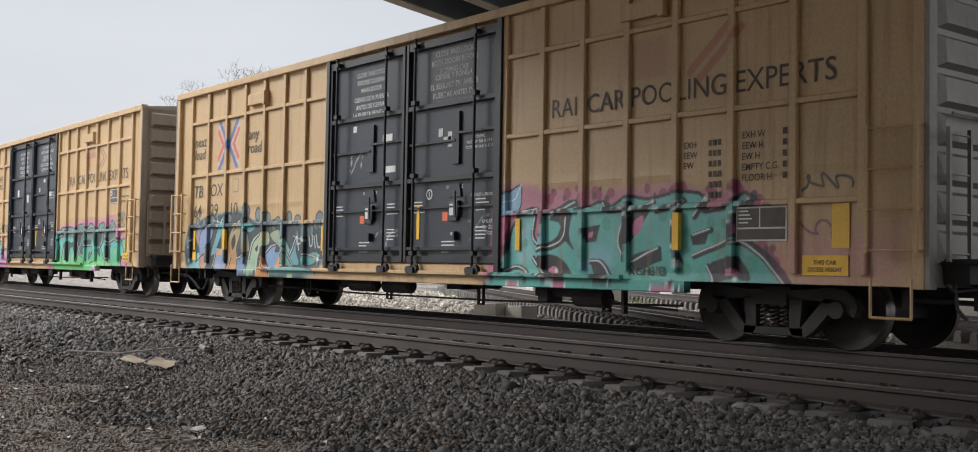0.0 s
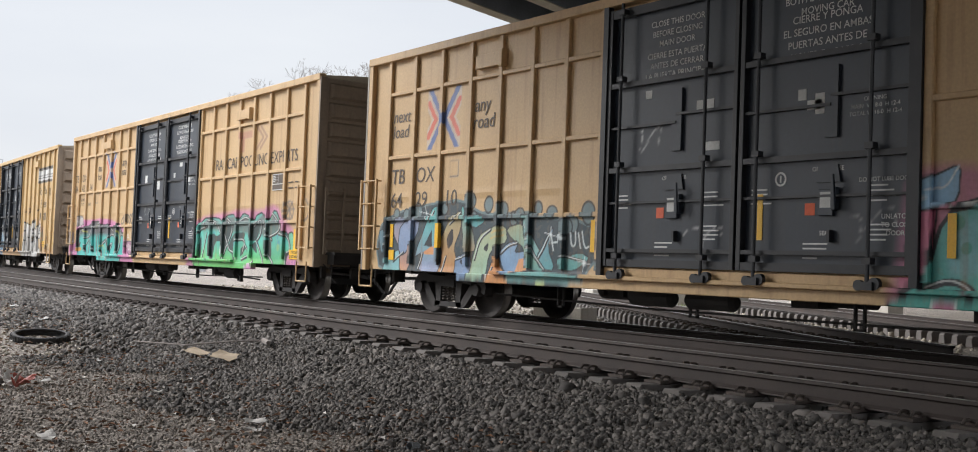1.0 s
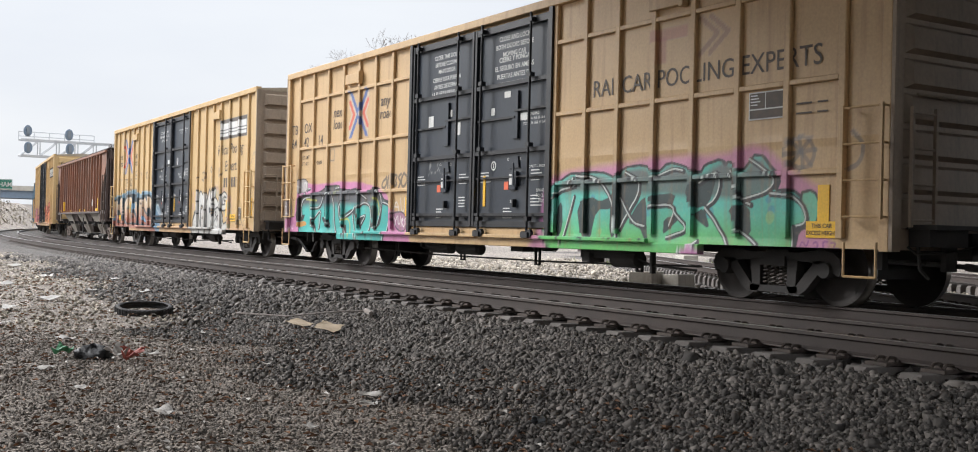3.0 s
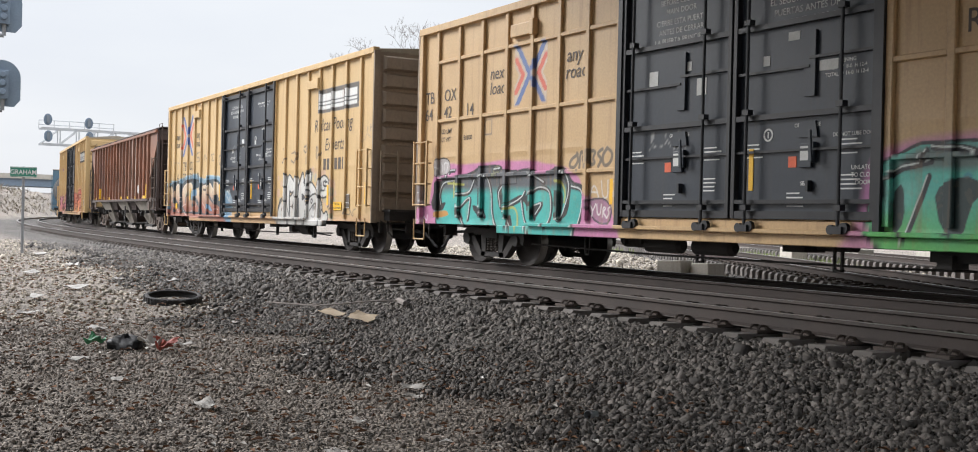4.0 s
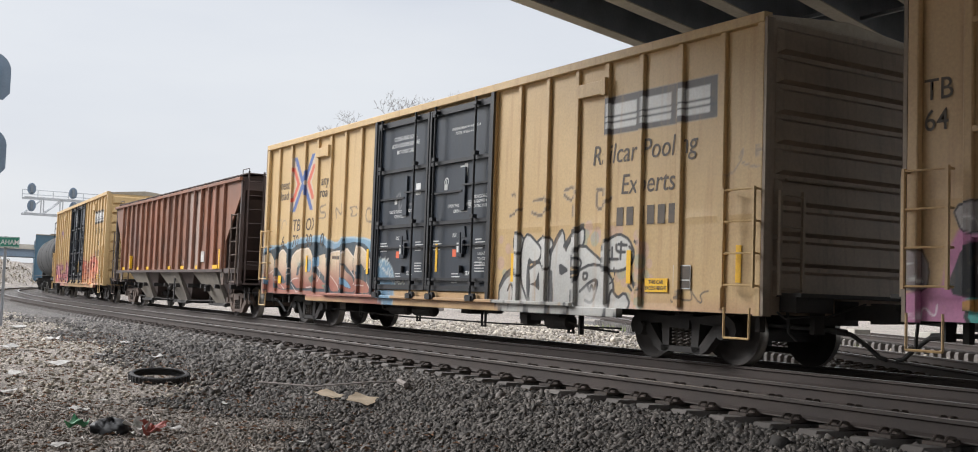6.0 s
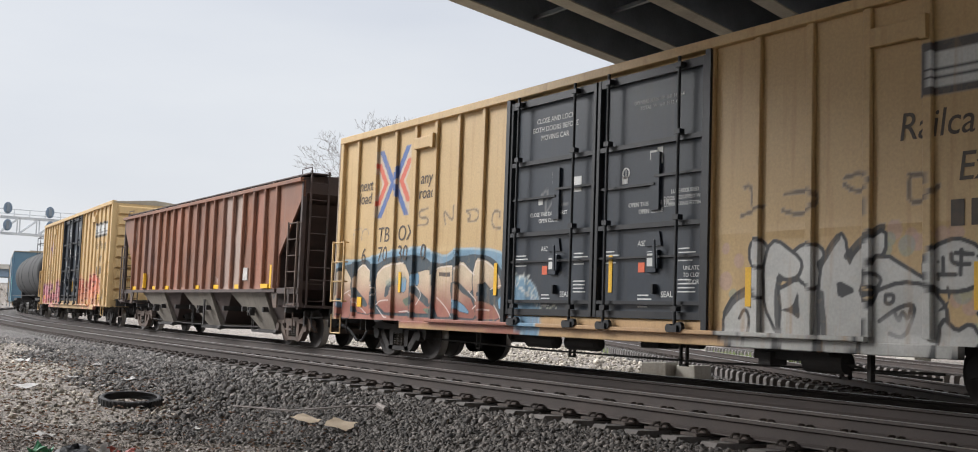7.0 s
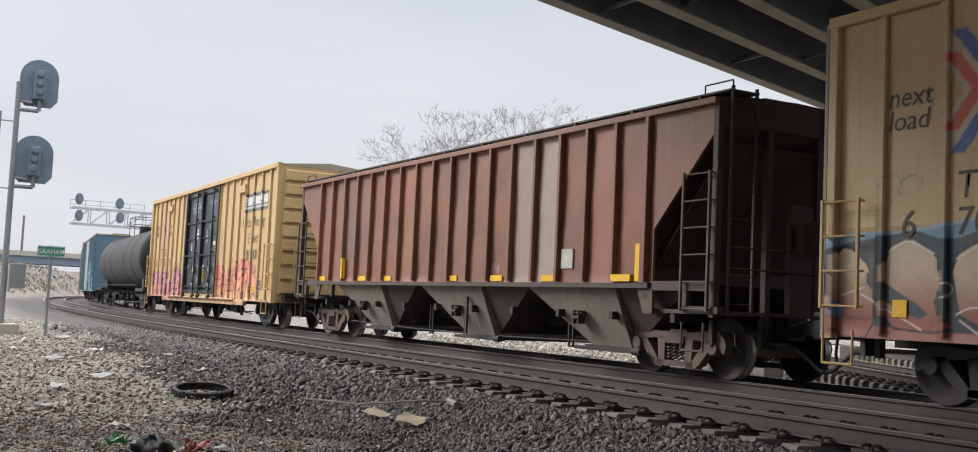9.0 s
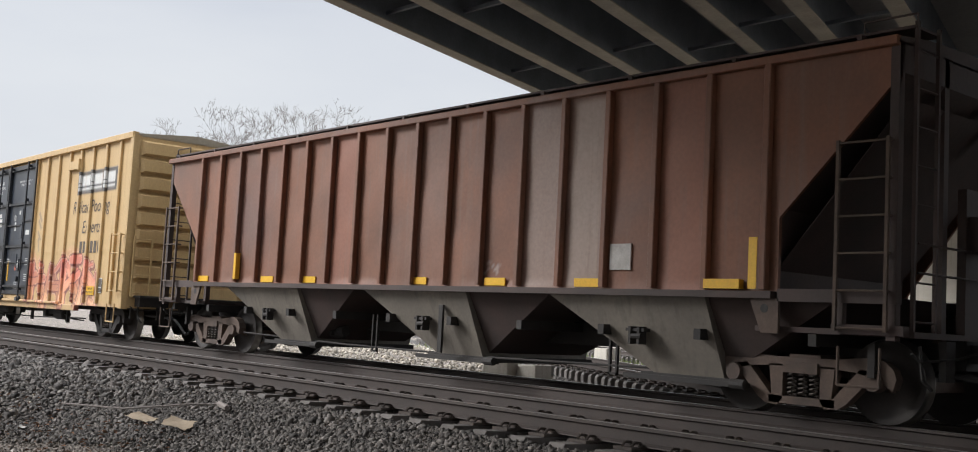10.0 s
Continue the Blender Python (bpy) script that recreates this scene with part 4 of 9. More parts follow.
def add_underframe(car, half, trucks, gear=False):
    ms = Mesh()
    ms.box(-half - 0.1, half + 0.1, -0.18, 0.18, 0.62, 0.95)
    for x in np.arange(-half + 0.4, half, 1.55):
        ms.box(x - 0.05, x + 0.05, -1.42, 1.42, 0.80, 0.93)
    part("centre_sill", ms, GRIME, car, "grimy steel centre sill")
    for sx in (-1, 1):
        cp = Mesh()
        cp.box(*sorted((sx * (half + 0.05), sx * (half + 0.62))), -0.09, 0.09, 0.70, 0.90)
        cp.prism([(sx * (half + 0.55), 0.66), (sx * (half + 0.98), 0.68), (sx * (half + 1.0), 0.80), (sx * (half + 0.9), 0.93), (sx * (half + 0.55), 0.93)], -0.13, 0.13)
        coupler = part("coupler", cp, GRIME, car, "rusty knuckle coupler")
        hose = Mesh().tube([(sx * (half - 1.3), -0.62, 0.60), (sx * (half - 0.2), -0.62, 0.58), (sx * (half + 0.30), -0.52, 0.56), (sx * (half + 0.52), -0.46, 0.52), (sx * (half + 0.75), -0.42, 0.38), (sx * (half + 0.92), -0.40, 0.25), (sx * (half + 1.02), -0.40, 0.23)], 0.03, 8).cone((sx * (half + 0.26), -0.53, 0.56), (sx * (half + 0.46), -0.48, 0.54), 0.045, 0.045, 8)
        part("brake_hose", hose, RUBBER, coupler)
        lev = Mesh().tube([(sx * (half + 0.12), -1.4, 0.78), (sx * (half + 0.16), -1.3, 0.70), (sx * (half + 0.16), -0.5, 0.74), (sx * (half + 0.5), -0.15, 0.92)], 0.014, 6)
        part("uncoupling_lever", lev, GRIME, coupler)
    for sx in (-1, 1):
        part("pipe_hanger", Mesh().box(*sorted((sx * (half - 0.5), sx * (half - 0.42))), -1.15, -1.05, 0.50, 0.86), GRIME, car)
        part("pipe_hanger", Mesh().box(*sorted((sx * (half + 0.08), sx * (half + 0.16))), -0.75, -0.55, 0.50, 0.92), GRIME, car)
        part("angle_cock", Mesh().tube([(sx * (half + 0.10), -1.2, 0.86), (sx * (half + 0.14), -1.2, 0.52), (sx * (half + 0.20), -1.12, 0.42)], 0.02, 6), GRIME, car)
    tk = Mesh()
    tk.cone((-3.3, -0.72, 0.58), (-2.6, -0.72, 0.58), 0.13, 0.13, 16).cone((-3.38, -0.72, 0.58), (-3.3, -0.72, 0.58), 0.08, 0.13, 16).cone((-2.6, -0.72, 0.58), (-2.52, -0.72, 0.58), 0.13, 0.08, 16)
    tk.box(-3.2, -3.12, -0.9, -0.5, 0.5, 0.85).box(-2.78, -2.70, -0.9, -0.5, 0.5, 0.85)
    part("air_reservoir", tk, GRIME, car, "grimy air reservoir")
    if gear:
        for x0 in (-2.25, -1.15):
            tb = Mesh().cone((x0, -1.1, 0.52), (x0 + 0.75, -1.1, 0.52), 0.12, 0.12, 14).cone((x0 - 0.06, -1.1, 0.52), (x0, -1.1, 0.52), 0.07, 0.12, 14).cone((x0 + 0.75, -1.1, 0.52), (x0 + 0.81, -1.1, 0.52), 0.12, 0.07, 14)
            tb.box(x0 + 0.15, x0 + 0.2, -1.14, -1.06, 0.6, 0.8).box(x0 + 0.55, x0 + 0.6, -1.14, -1.06, 0.6, 0.8)
            part("brake_cylinder", tb, GRIME, car, "small grimy brake cylinder")
        vb = Mesh().box(2.95, 4.15, -1.22, -1.0, 0.47, 0.62).box(3.1, 3.3, -1.3, -1.0, 0.40, 0.55).cone((3.75, -1.12, 0.47), (4.35, -1.12, 0.47), 0.13, 0.13, 14).box(4.72, 4.77, -1.24, -1.16, 0.28, 0.66)
        vb.tube([(4.1, -1.12, 0.52), (4.75, -1.2, 0.40), (5.6, -1.1, 0.36)], 0.018, 6)
        part("brake_valve", vb, GRIME, car, "grimy brake valve and pipe bracket")
    rg = Mesh()
    rg.tube([(-trucks + 1.4, -1.05, 0.42), (-2.0, -1.05, 0.36), (2.0, -1.05, 0.36), (trucks - 1.4, -1.05, 0.42)], 0.016, 6)
    for x in (-4.0, -1.2, 1.4, 4.2):
        rg.box(x - 0.015, x + 0.015, -1.07, -1.03, 0.28, 0.9).box(x + 0.11, x + 0.14, -1.07, -1.03, 0.28, 0.9).box(x - 0.015, x + 0.14, -1.07, -1.03, 0.28, 0.31)
    rg.box(0.35, 0.75, -0.9, -0.5, 0.50, 0.8).cone((0.8, -0.65, 0.62), (1.4, -0.65, 0.62), 0.10, 0.10, 12)
    part("brake_rigging", rg, GRIME, car, "brake rods, hangers and cylinder")


# ---- boxcars ----
ROD_GUIDE = Mesh().box(-0.055, 0.055, -1.665, -1.57, 0, 0.07).data("rod_guide", ROD)
ROD_CAM = Mesh().box(-0.10, 0.10, -1.69, -1.58, -0.17, -0.08).cone((0.10, -1.66, -0.10), (0.10, -1.60, -0.10), 0.07, 0.07, 12).cone((-0.10, -1.66, -0.12), (-0.10, -1.60, -0.12), 0.06, 0.06, 12).data("rod_cam", ROD)


def door_leaf(car, x0, x1, z0, z1, painters, word_set, seed):
    """One black sliding plug door with its bars, lock rods, gear and placards, on the camera's side."""
    rng_ = random.Random(seed)
    d = sheet("door", x0, x1, z0, z1, -1.485, 0.06, 0.04, DOOR, painters, car, "black steel plug door with lock rods")
    yb = -1.575
    for a, b in ((x0, x0 + 0.07), (x1 - 0.07, x1)):
        part("door_stile", Mesh().box(a, b, yb, -1.484, z0, z1), ROD, d, bevel=0.006)
    h = z1 - z0
    for k, fz in enumerate((0.0, 0.055, 0.36, 0.69, 0.965)):
        w = (0.10, 0.05, 0.07, 0.07, 0.12)[k]
        part("door_bar", Mesh().box(x0 + 0.07, x1 - 0.07, yb + 0.008, -1.484, z0 + h * fz, z0 + h * fz + w), ROD, d)
    xm = x0 + (x1 - x0) * 0.55
    part("door_post", Mesh().box(xm - 0.09, xm + 0.09, yb + 0.045, -1.484, z0 + 0.43 * h, z0 + 0.66 * h), DOOR, d)
    thin = Mesh()
    thin.box(x0 + 0.07, xm, yb + 0.03, -1.484, z0 + 0.53 * h, z0 + 0.53 * h + 0.035).box(xm, x1 - 0.07, yb + 0.03, -1.484, z0 + 0.56 * h, z0 + 0.56 * h + 0.035)
    thin.box(x0 + 0.07, x1 - 0.07, yb + 0.03, -1.484, z0 + 0.24 * h, z0 + 0.24 * h + 0.03)
    part("door_rib", thin, ROD, d)
    for fx in (0.14, 0.80):
        x = x0 + fx * (x1 - x0)
        r = part("lock_rod", Mesh().tube([(x, -1.635, z0 - 0.13), (x, -1.635, z1 + 0.05)], 0.024, 10), ROD, d, "black vertical lock rod")
        for fz in (0.03, 0.38, 0.71, 0.97):
            part("rod_guide", ROD_GUIDE, None, r, m=pose(x, 0, z0 + fz * h))
        part("rod_cam", ROD_CAM, None, r, m=pose(x, 0, z0))
    gx, gz = xm - 0.03, z0 + 0.17 * h
    gear = Mesh()
    gear.box(gx - 0.11, gx + 0.09, -1.535, -1.484, gz + 0.04, gz + 0.34)
    part("gear_shield", Mesh().prism([(gx - 0.17, gz + 0.42), (gx + 0.17, gz + 0.42), (gx + 0.13, gz + 0.62), (gx - 0.13, gz + 0.62)], -1.515, -1.484), DOOR, d)
    gear.box(gx + 0.09, gx + 0.14, -1.55, -1.484, gz + 0.1, gz + 0.36)
    gear.prism([(gx + 0.12, gz + 0.1), (gx + 0.18, gz + 0.1), (gx + 0.15, gz + 0.5), (gx + 0.11, gz + 0.5)], -1.62, -1.59)
    part("door_catch", Mesh().box(gx + 0.03, gx + 0.07, -1.56, -1.484, gz - 0.26, gz - 0.12), ROD, d)
    gb = part("lock_gear", gear, DOOR, d, "black lock gearbox and handle", bevel=0.008)
    part("placard", Mesh().box(gx - 0.085, gx + 0.065, -1.541, -1.536, gz + 0.13, gz + 0.31), PAPER, gb, "white placard")
    part("label", Mesh().box(gx - 0.33, gx - 0.19, -1.491, -1.486, gz + 0.05, gz + 0.19), ORANGE, d, "orange label")
    for k in range(3):
        ax, az = x0 + rng_.uniform(0.2, 0.75) * (x1 - x0), z0 + rng_.uniform(0.42, 0.64) * h
        part("label", Mesh().box(ax, ax + rng_.choice((0.12, 0.2, 0.3)), -1.491, -1.486, az, az + rng_.choice((0.11, 0.13, 0.24))), PAPER, d, "weathered white paper label")
    for txt, fx, fz, size in word_set:
        for i, line in enumerate(txt.split("\n")):
            lettering("stencil_lettering", line, x0 + fx * (x1 - x0), z0 + fz * h - i * size * 1.06, size * 0.9, WHITE, d, -1.490, "CENTER", bold=0.0006)
    # small warning notes too fine to read
    for k, (fx, fz) in enumerate(((0.03, 0.27), (0.72, 0.27), (0.36, 0.09), (0.72, 0.15))):
        sm = Mesh()
        for i in range(4):
            wv = rng_.uniform(0.2, 0.36)
            sm.box(x0 + fx * (x1 - x0) + 0.08, x0 + fx * (x1 - x0) + 0.08 + wv, -1.4895, -1.4865, z0 + fz * h - 0.055 * i, z0 + fz * h - 0.055 * i + 0.018)
        part("small_print", sm, WHITE, d)
    return d


def ring_sign(parent, x, z, r=0.085):
    ms = Mesh()
    ms.lathe([(r, -1.491), (r, -1.487), (r * 0.72, -1.487), (r * 0.72, -1.491), (r, -1.491)], 24, "y", 0, (x, 0, z))
    ms.box(x - r * 0.12, x + r * 0.12, -1.491, -1.487, z - r * 0.5, z + r * 0.5)
    part("ring_sign", ms, WHITE, parent)


def boxcar(u, label, half, ribs, door, rails, mat, painters, end_mat, texts, step=0.03, tall=1.0, trucks=7.05, door_words=((), ()), strips=()):
    """A high-cube boxcar centred at u along the train. ribs: distances of the ribs from the centre; rails: heights of the rails between them."""
    car = thing("boxcar", label, "boxcar", "freight cars of the train")
    z0, z1 = 0.74, 4.60
    core = Mesh()
    core.box(-half + 0.02, half - 0.02, -1.45, 1.45, 0.88, 4.62)
    part("body", core, mat, car, "steel body shell")
    roof = Mesh()
    prof = [(-1.54, 4.60), (-1.54, 4.66), (0, 4.80), (1.54, 4.66), (1.54, 4.60)]
    n = 14
    for k in range(n + 1):
        x = -half + 2 * half * k / n
        roof.v += [(x, y, z) for y, z in prof]
        if k:
            a = 5 * (k - 1)
            roof.f += [(a + i, a + (i + 1) % 5, a + 5 + (i + 1) % 5, a + 5 + i) for i in range(5)]
    roof.f += [tuple(range(5)), tuple(range(5 * n, 5 * n + 5))]
    roof.mi = [0] * len(roof.f)
    for k in range(1, 2 * n):
        x = -half + half * k / n
        for sy in (-1, 1):
            roof.add([(x - 0.03, 0, 4.80), (x + 0.03, 0, 4.80), (x + 0.03, sy * 1.53, 4.665), (x - 0.03, sy * 1.53, 4.665), (x - 0.02, 0, 4.83), (x + 0.02, 0, 4.83), (x + 0.02, sy * 1.53, 4.695), (x - 0.02, sy * 1.53, 4.695)],
                     [(4, 5, 6, 7), (0, 1, 5, 4), (2, 3, 7, 6), (1, 2, 6, 5), (3, 0, 4, 7)])
    part("roof", roof, ROOF, car, "ribbed galvanised roof")
    for sy in (-1, 1):
        y0, y1 = sorted((sy * 1.45, sy * 1.60))
        if sy < 0:
            fine_bar("eave_rail", -half, half, y0, y1, 4.56, 4.70, mat, [], car, 0.5)
        else:
            part("eave_rail", Mesh().box(-half, half, y0, y1, 4.56, 4.70), mat, car)
    # side walls, one each side of the door
    for sx in (-1, 1):
        a, b = sorted((sx * door, sx * half))
        sheet("side_panel", a, b, z0, 2.06, -1.50, 0.05, step * 0.5, mat, painters, car, "", dent=0.006)
        sheet("upper_side_panel", a, b, 2.06, 4.58, -1.50, 0.05, step, mat, painters, car, "", dent=0.003)
        part("far_side_panel", Mesh().box(a, b, 1.45, 1.50, z0, 4.58), mat, car)
        for r in ribs:
            x = sx * r
            w = 0.055
            fine_bar("side_rib", x - w, x + w, -1.558, -1.50, 0.86 if rails else 0.80, 4.57, mat, painters, car)
            part("far_side_rib", Mesh().box(x - w, x + w, 1.50, 1.58, 0.86, 4.57), mat, car)
        fine_bar("corner_post", *sorted((sx * (half - 0.14), sx * half)), -1.585, -1.50, z0 - 0.02, 4.57, mat, painters, car)
        for z in rails:
            for ra, rb in zip(ribs[:-1], ribs[1:]):
                a2, b2 = sorted((sx * (ra + 0.055), sx * (rb - 0.055)))
                fine_bar("side_rail", a2, b2, -1.55, -1.50, z - 0.035, z + 0.035, mat, painters, car)
    # deep sill under the door and between the trucks
    fine_bar("side_sill", -6.1, 6.1, -1.56, -1.44, 0.60, 0.74, mat, painters, car, 0.03)
    fine_bar("door_sill", -door, door, -1.53, -1.44, 0.742, 0.915, mat, painters, car, 0.04)
    fine_bar("door_track", -door - 2.6, door + 2.6, -1.64, -1.565, 0.74, 0.80, mat, painters, car, 0.06)
    part("far_side_sill", Mesh().box(-6.1, 6.1, 1.44, 1.56, 0.60, 0.74), mat, car)
    # ends with pressed corrugations
    for sx in (-1, 1):
        em = Mesh()
        em.box(*sorted((sx * (half - 0.02), sx * half)), -1.5, 1.5, 0.74, 4.62)
        en = part("end_wall", em, end_mat, car, "corrugated end wall")
        for ya, yb_ in ((-1.585, -1.44), (1.44, 1.585)):
            part("end_post", Mesh().box(*sorted((sx * half, sx * (half + 0.05))), ya, yb_, 0.72, 4.62), end_mat, en)
        cg = Mesh()
        p0, p1 = 0.0, sx * 0.075
        cg.add([(p0, -1.36, 0), (p0, 1.36, 0), (p0, 1.36, 0.34), (p0, -1.36, 0.34), (p1, -1.28, 0.05), (p1, 1.28, 0.05), (p1 - sx * 0.02, 1.28, 0.30), (p1 - sx * 0.02, -1.28, 0.30)],
               [(4, 5, 6, 7), (0, 1, 5, 4), (1, 2, 6, 5), (2, 3, 7, 6), (3, 0, 4, 7)])
        cg = cg.data("end_corrugation", end_mat)
        for k in range(9):
            part("end_corrugation", cg, None, en, m=pose(sx * half, 0, 0.98 + k * 0.40))
        pf = Mesh().box(*sorted((sx * half, sx * (half + 0.42))), -1.3, 1.3, 0.98, 1.03)
        part("end_platform", pf, GRIME, en)
        lad = Mesh()
        xe = sx * (half + 0.17)
        for y in (-1.42, -1.0):
            lad.box(xe - 0.02, xe + 0.02, y - 0.02, y + 0.02, 1.0, 2.35)
        for i in range(4):
            lad.tube([(xe, -1.42, 1.08 + 0.4 * i), (xe, -1.0, 1.08 + 0.4 * i)], 0.014, 6)
        lad.tube([(sx * (half + 0.14), -1.3, 2.5), (sx * (half + 0.14), 0.6, 2.5)], 0.016, 6)
        part("end_ladder", lad, end_mat, car)
        bx = Mesh().box(*sorted((sx * (half + 0.02), sx * (half + 0.3))), -1.25, -0.55, 0.78, 0.98)
        part("buffer_housing", bx, GRIME, car)
    # side ladders at both ends
    for sx in (-1, 1):
        xa, xb = sorted((sx * (half - 0.60), sx * (half - 0.04)))
        add_ladder(car, xa, xb, -1.68, (1.08, 2.40), 4, mat, "side_ladder", "yellow steel side ladder")
    # doors
    wl_, wr_ = door_words
    door_leaf(car, -door + 0.03, -0.02, 0.93, 4.50, painters, wl_, int(-u))
    dr = door_leaf(car, 0.02, door - 0.03, 0.93, 4.50, painters, wr_, int(-u) + 1)
    ring_sign(dr, 0.62, 2.02 if rails else 3.05)
    part("far_door", Mesh().box(-door, -0.02, 1.49, 1.58, 0.93, 4.50).box(0.02, door, 1.49, 1.58, 0.93, 4.50), DOOR, car)
    for x in (-door - 0.02, door + 0.02):
        part("door_jamb", Mesh().box(x - 0.05, x + 0.05, -1.60, -1.50, 0.80, 4.56), ROD, car)
    part("yellow_strip", Mesh().box(0.28, 0.36, -1.495, -1.486, 1.30, 1.85), SAFETY, dr)
    # small things on the sides
    for x, z, h, *wide in strips:
        hw = wide[0] if wide else 0.05
        part("yellow_strip", Mesh().box(x - hw, x + hw, -1.568 if any(abs(abs(x) - r) < 0.08 for r in ribs) else -1.508, -1.502, z, z + h), SAFETY, car, "yellow reflective strip")
    for sx in (-1, 1):
        bk = Mesh().box(sx * 5.35 - 0.36, sx * 5.35 + 0.30, -1.60, -1.50, 4.08, 4.30).box(sx * 5.35 + 0.30, sx * 5.35 + 0.40, -1.62, -1.50, 4.05, 4.33)
        part("side_box", bk, mat, car, "small bolted side bracket", bevel=0.01)
    for kind, *a in texts:
        if kind == "t":
            txt, x, z, size, shear, stretch = a
            lettering("lettering", txt, x, z, size, BLACK, car, -1.504, "LEFT", shear, 0.001, stretch)
        elif kind == "b":
            x, z, widths, height = a
            bars("stencil_bars", x, z, widths, height, BLACK, car, -1.503, "small unreadable black stencilling")
        elif kind == "s":
            x, z, w, h_, m_ = a
            part("data_plate", Mesh().box(x, x + w, -1.514, -1.508, z, z + h_), m_, car)
        elif kind == "e":
            x, z, size = a
            lettering("plate_lettering", "THIS CAR", x, z, size, BLACK, car, -1.518, "CENTER", 0, 0.001)
            lettering("plate_lettering", "EXCESS HEIGHT", x, z - size * 1.15, size, BLACK, car, -1.518, "CENTER", 0, 0.001, 0.9)
        elif kind == "g":
            x, z, w, h_ = a
            part("data_plate", Mesh().box(x, x + w, -1.513, -1.508, z, z + h_), PAPER, car, "black data panel with white rules")
            for fx0, fx1, fz0, fz1 in ((0.03, 0.46, 0.40, 0.95), (0.49, 0.97, 0.40, 0.95), (0.03, 0.97, 0.05, 0.35)):
                part("data_field", Mesh().box(x + fx0 * w, x + fx1 * w, -1.516, -1.512, z + fz0 * h_, z + fz1 * h_), BLACK, car)
            for i in range(4):
                part("small_print", Mesh().box(x + 0.06 * w, x + (0.25 + 0.04 * (i % 3)) * w, -1.5185, -1.516, z + (0.85 - 0.11 * i) * h_, z + (0.89 - 0.11 * i) * h_), WHITE, car)
        elif kind == "l":
            x, z, w, rows_ = a
            sm = Mesh()
            for i in range(rows_):
                sm.box(x, x + w * 0.5, -1.513, -1.509, z - 0.12 * i, z - 0.12 * i + 0.022).box(x + w * 0.68, x + w, -1.513, -1.509, z - 0.12 * i, z - 0.12 * i + 0.022)
            part("small_print", sm, BLACK, car)
    add_underframe(car, half, trucks, True)
    for sx in (-1, 1):
        add_truck(car, sx * trucks)
    car.scale = (1, 1, tall)
    return car, u, trucks


RIBS_A = (2.58, 3.40, 4.22, 5.06, 5.90, 6.78, 7.66, 8.54)
RIBS_C = (2.42, 3.25, 4.10, 4.93, 5.72, 6.55, 7.42, 8.28)
WORDS_A = (
    (("CLOSE THIS DOOR\nBEFORE CLOSING\nMAIN DOOR", 0.52, 0.905, 0.128), ("CIERRE ESTA PUERTA\nANTES DE CERRAR\nLA PUERTA PRINCIPAL", 0.52, 0.785, 0.128), ("OPEN  CLOSE", 0.53, 0.325, 0.08)),
    (("CLOSE AND LOCK\nBOTH DOORS BEFORE\nMOVING CAR", 0.50, 0.92, 0.132), ("CIERRE Y PONGA\nEL SEGURO EN AMBAS\nPUERTAS ANTES DE\nMOVER EL CARRO", 0.50, 0.815, 0.138), ("OPENING\nMAIN  W  8-0  H 12-4\nTOTAL W 16-0  H 12-4", 0.78, 0.535, 0.075), ("OPEN  CLOSE", 0.53, 0.325, 0.08), ("DO NOT LUBE DOOR", 0.84, 0.285, 0.075), ("SEAL", 0.52, 0.12, 0.08), ("UNLATCH\nTO CLOSE\nDOOR", 0.90, 0.17, 0.085)))
WORDS_C = (
    (("CLOSE AND LOCK\nBOTH DOORS BEFORE\nMOVING CAR", 0.50, 0.88, 0.135), ("CLOSE THIS DOOR FIRST\nOPEN CLOSE", 0.45, 0.45, 0.10), ("ASD", 0.42, 0.29, 0.12), ("SEAL", 0.66, 0.085, 0.13)),
    (("OPENING MAIN  W  8-0  H 12-4\nTOTAL  W 16-0  H 12-4", 0.55, 0.87, 0.085), ("LUBE REQUIRED\nDOORS EQUIPPED WITH\nLUBRICATING FITTINGS", 0.80, 0.49, 0.085), ("OPEN THIS DOOR FIRST\nOPEN CLOSE", 0.50, 0.45, 0.10), ("ASD", 0.43, 0.29, 0.12), ("UNLATCH\nTO CLOSE\nDOOR", 0.88, 0.19, 0.09), ("SEAL", 0.66, 0.085, 0.13)))
CARS = []


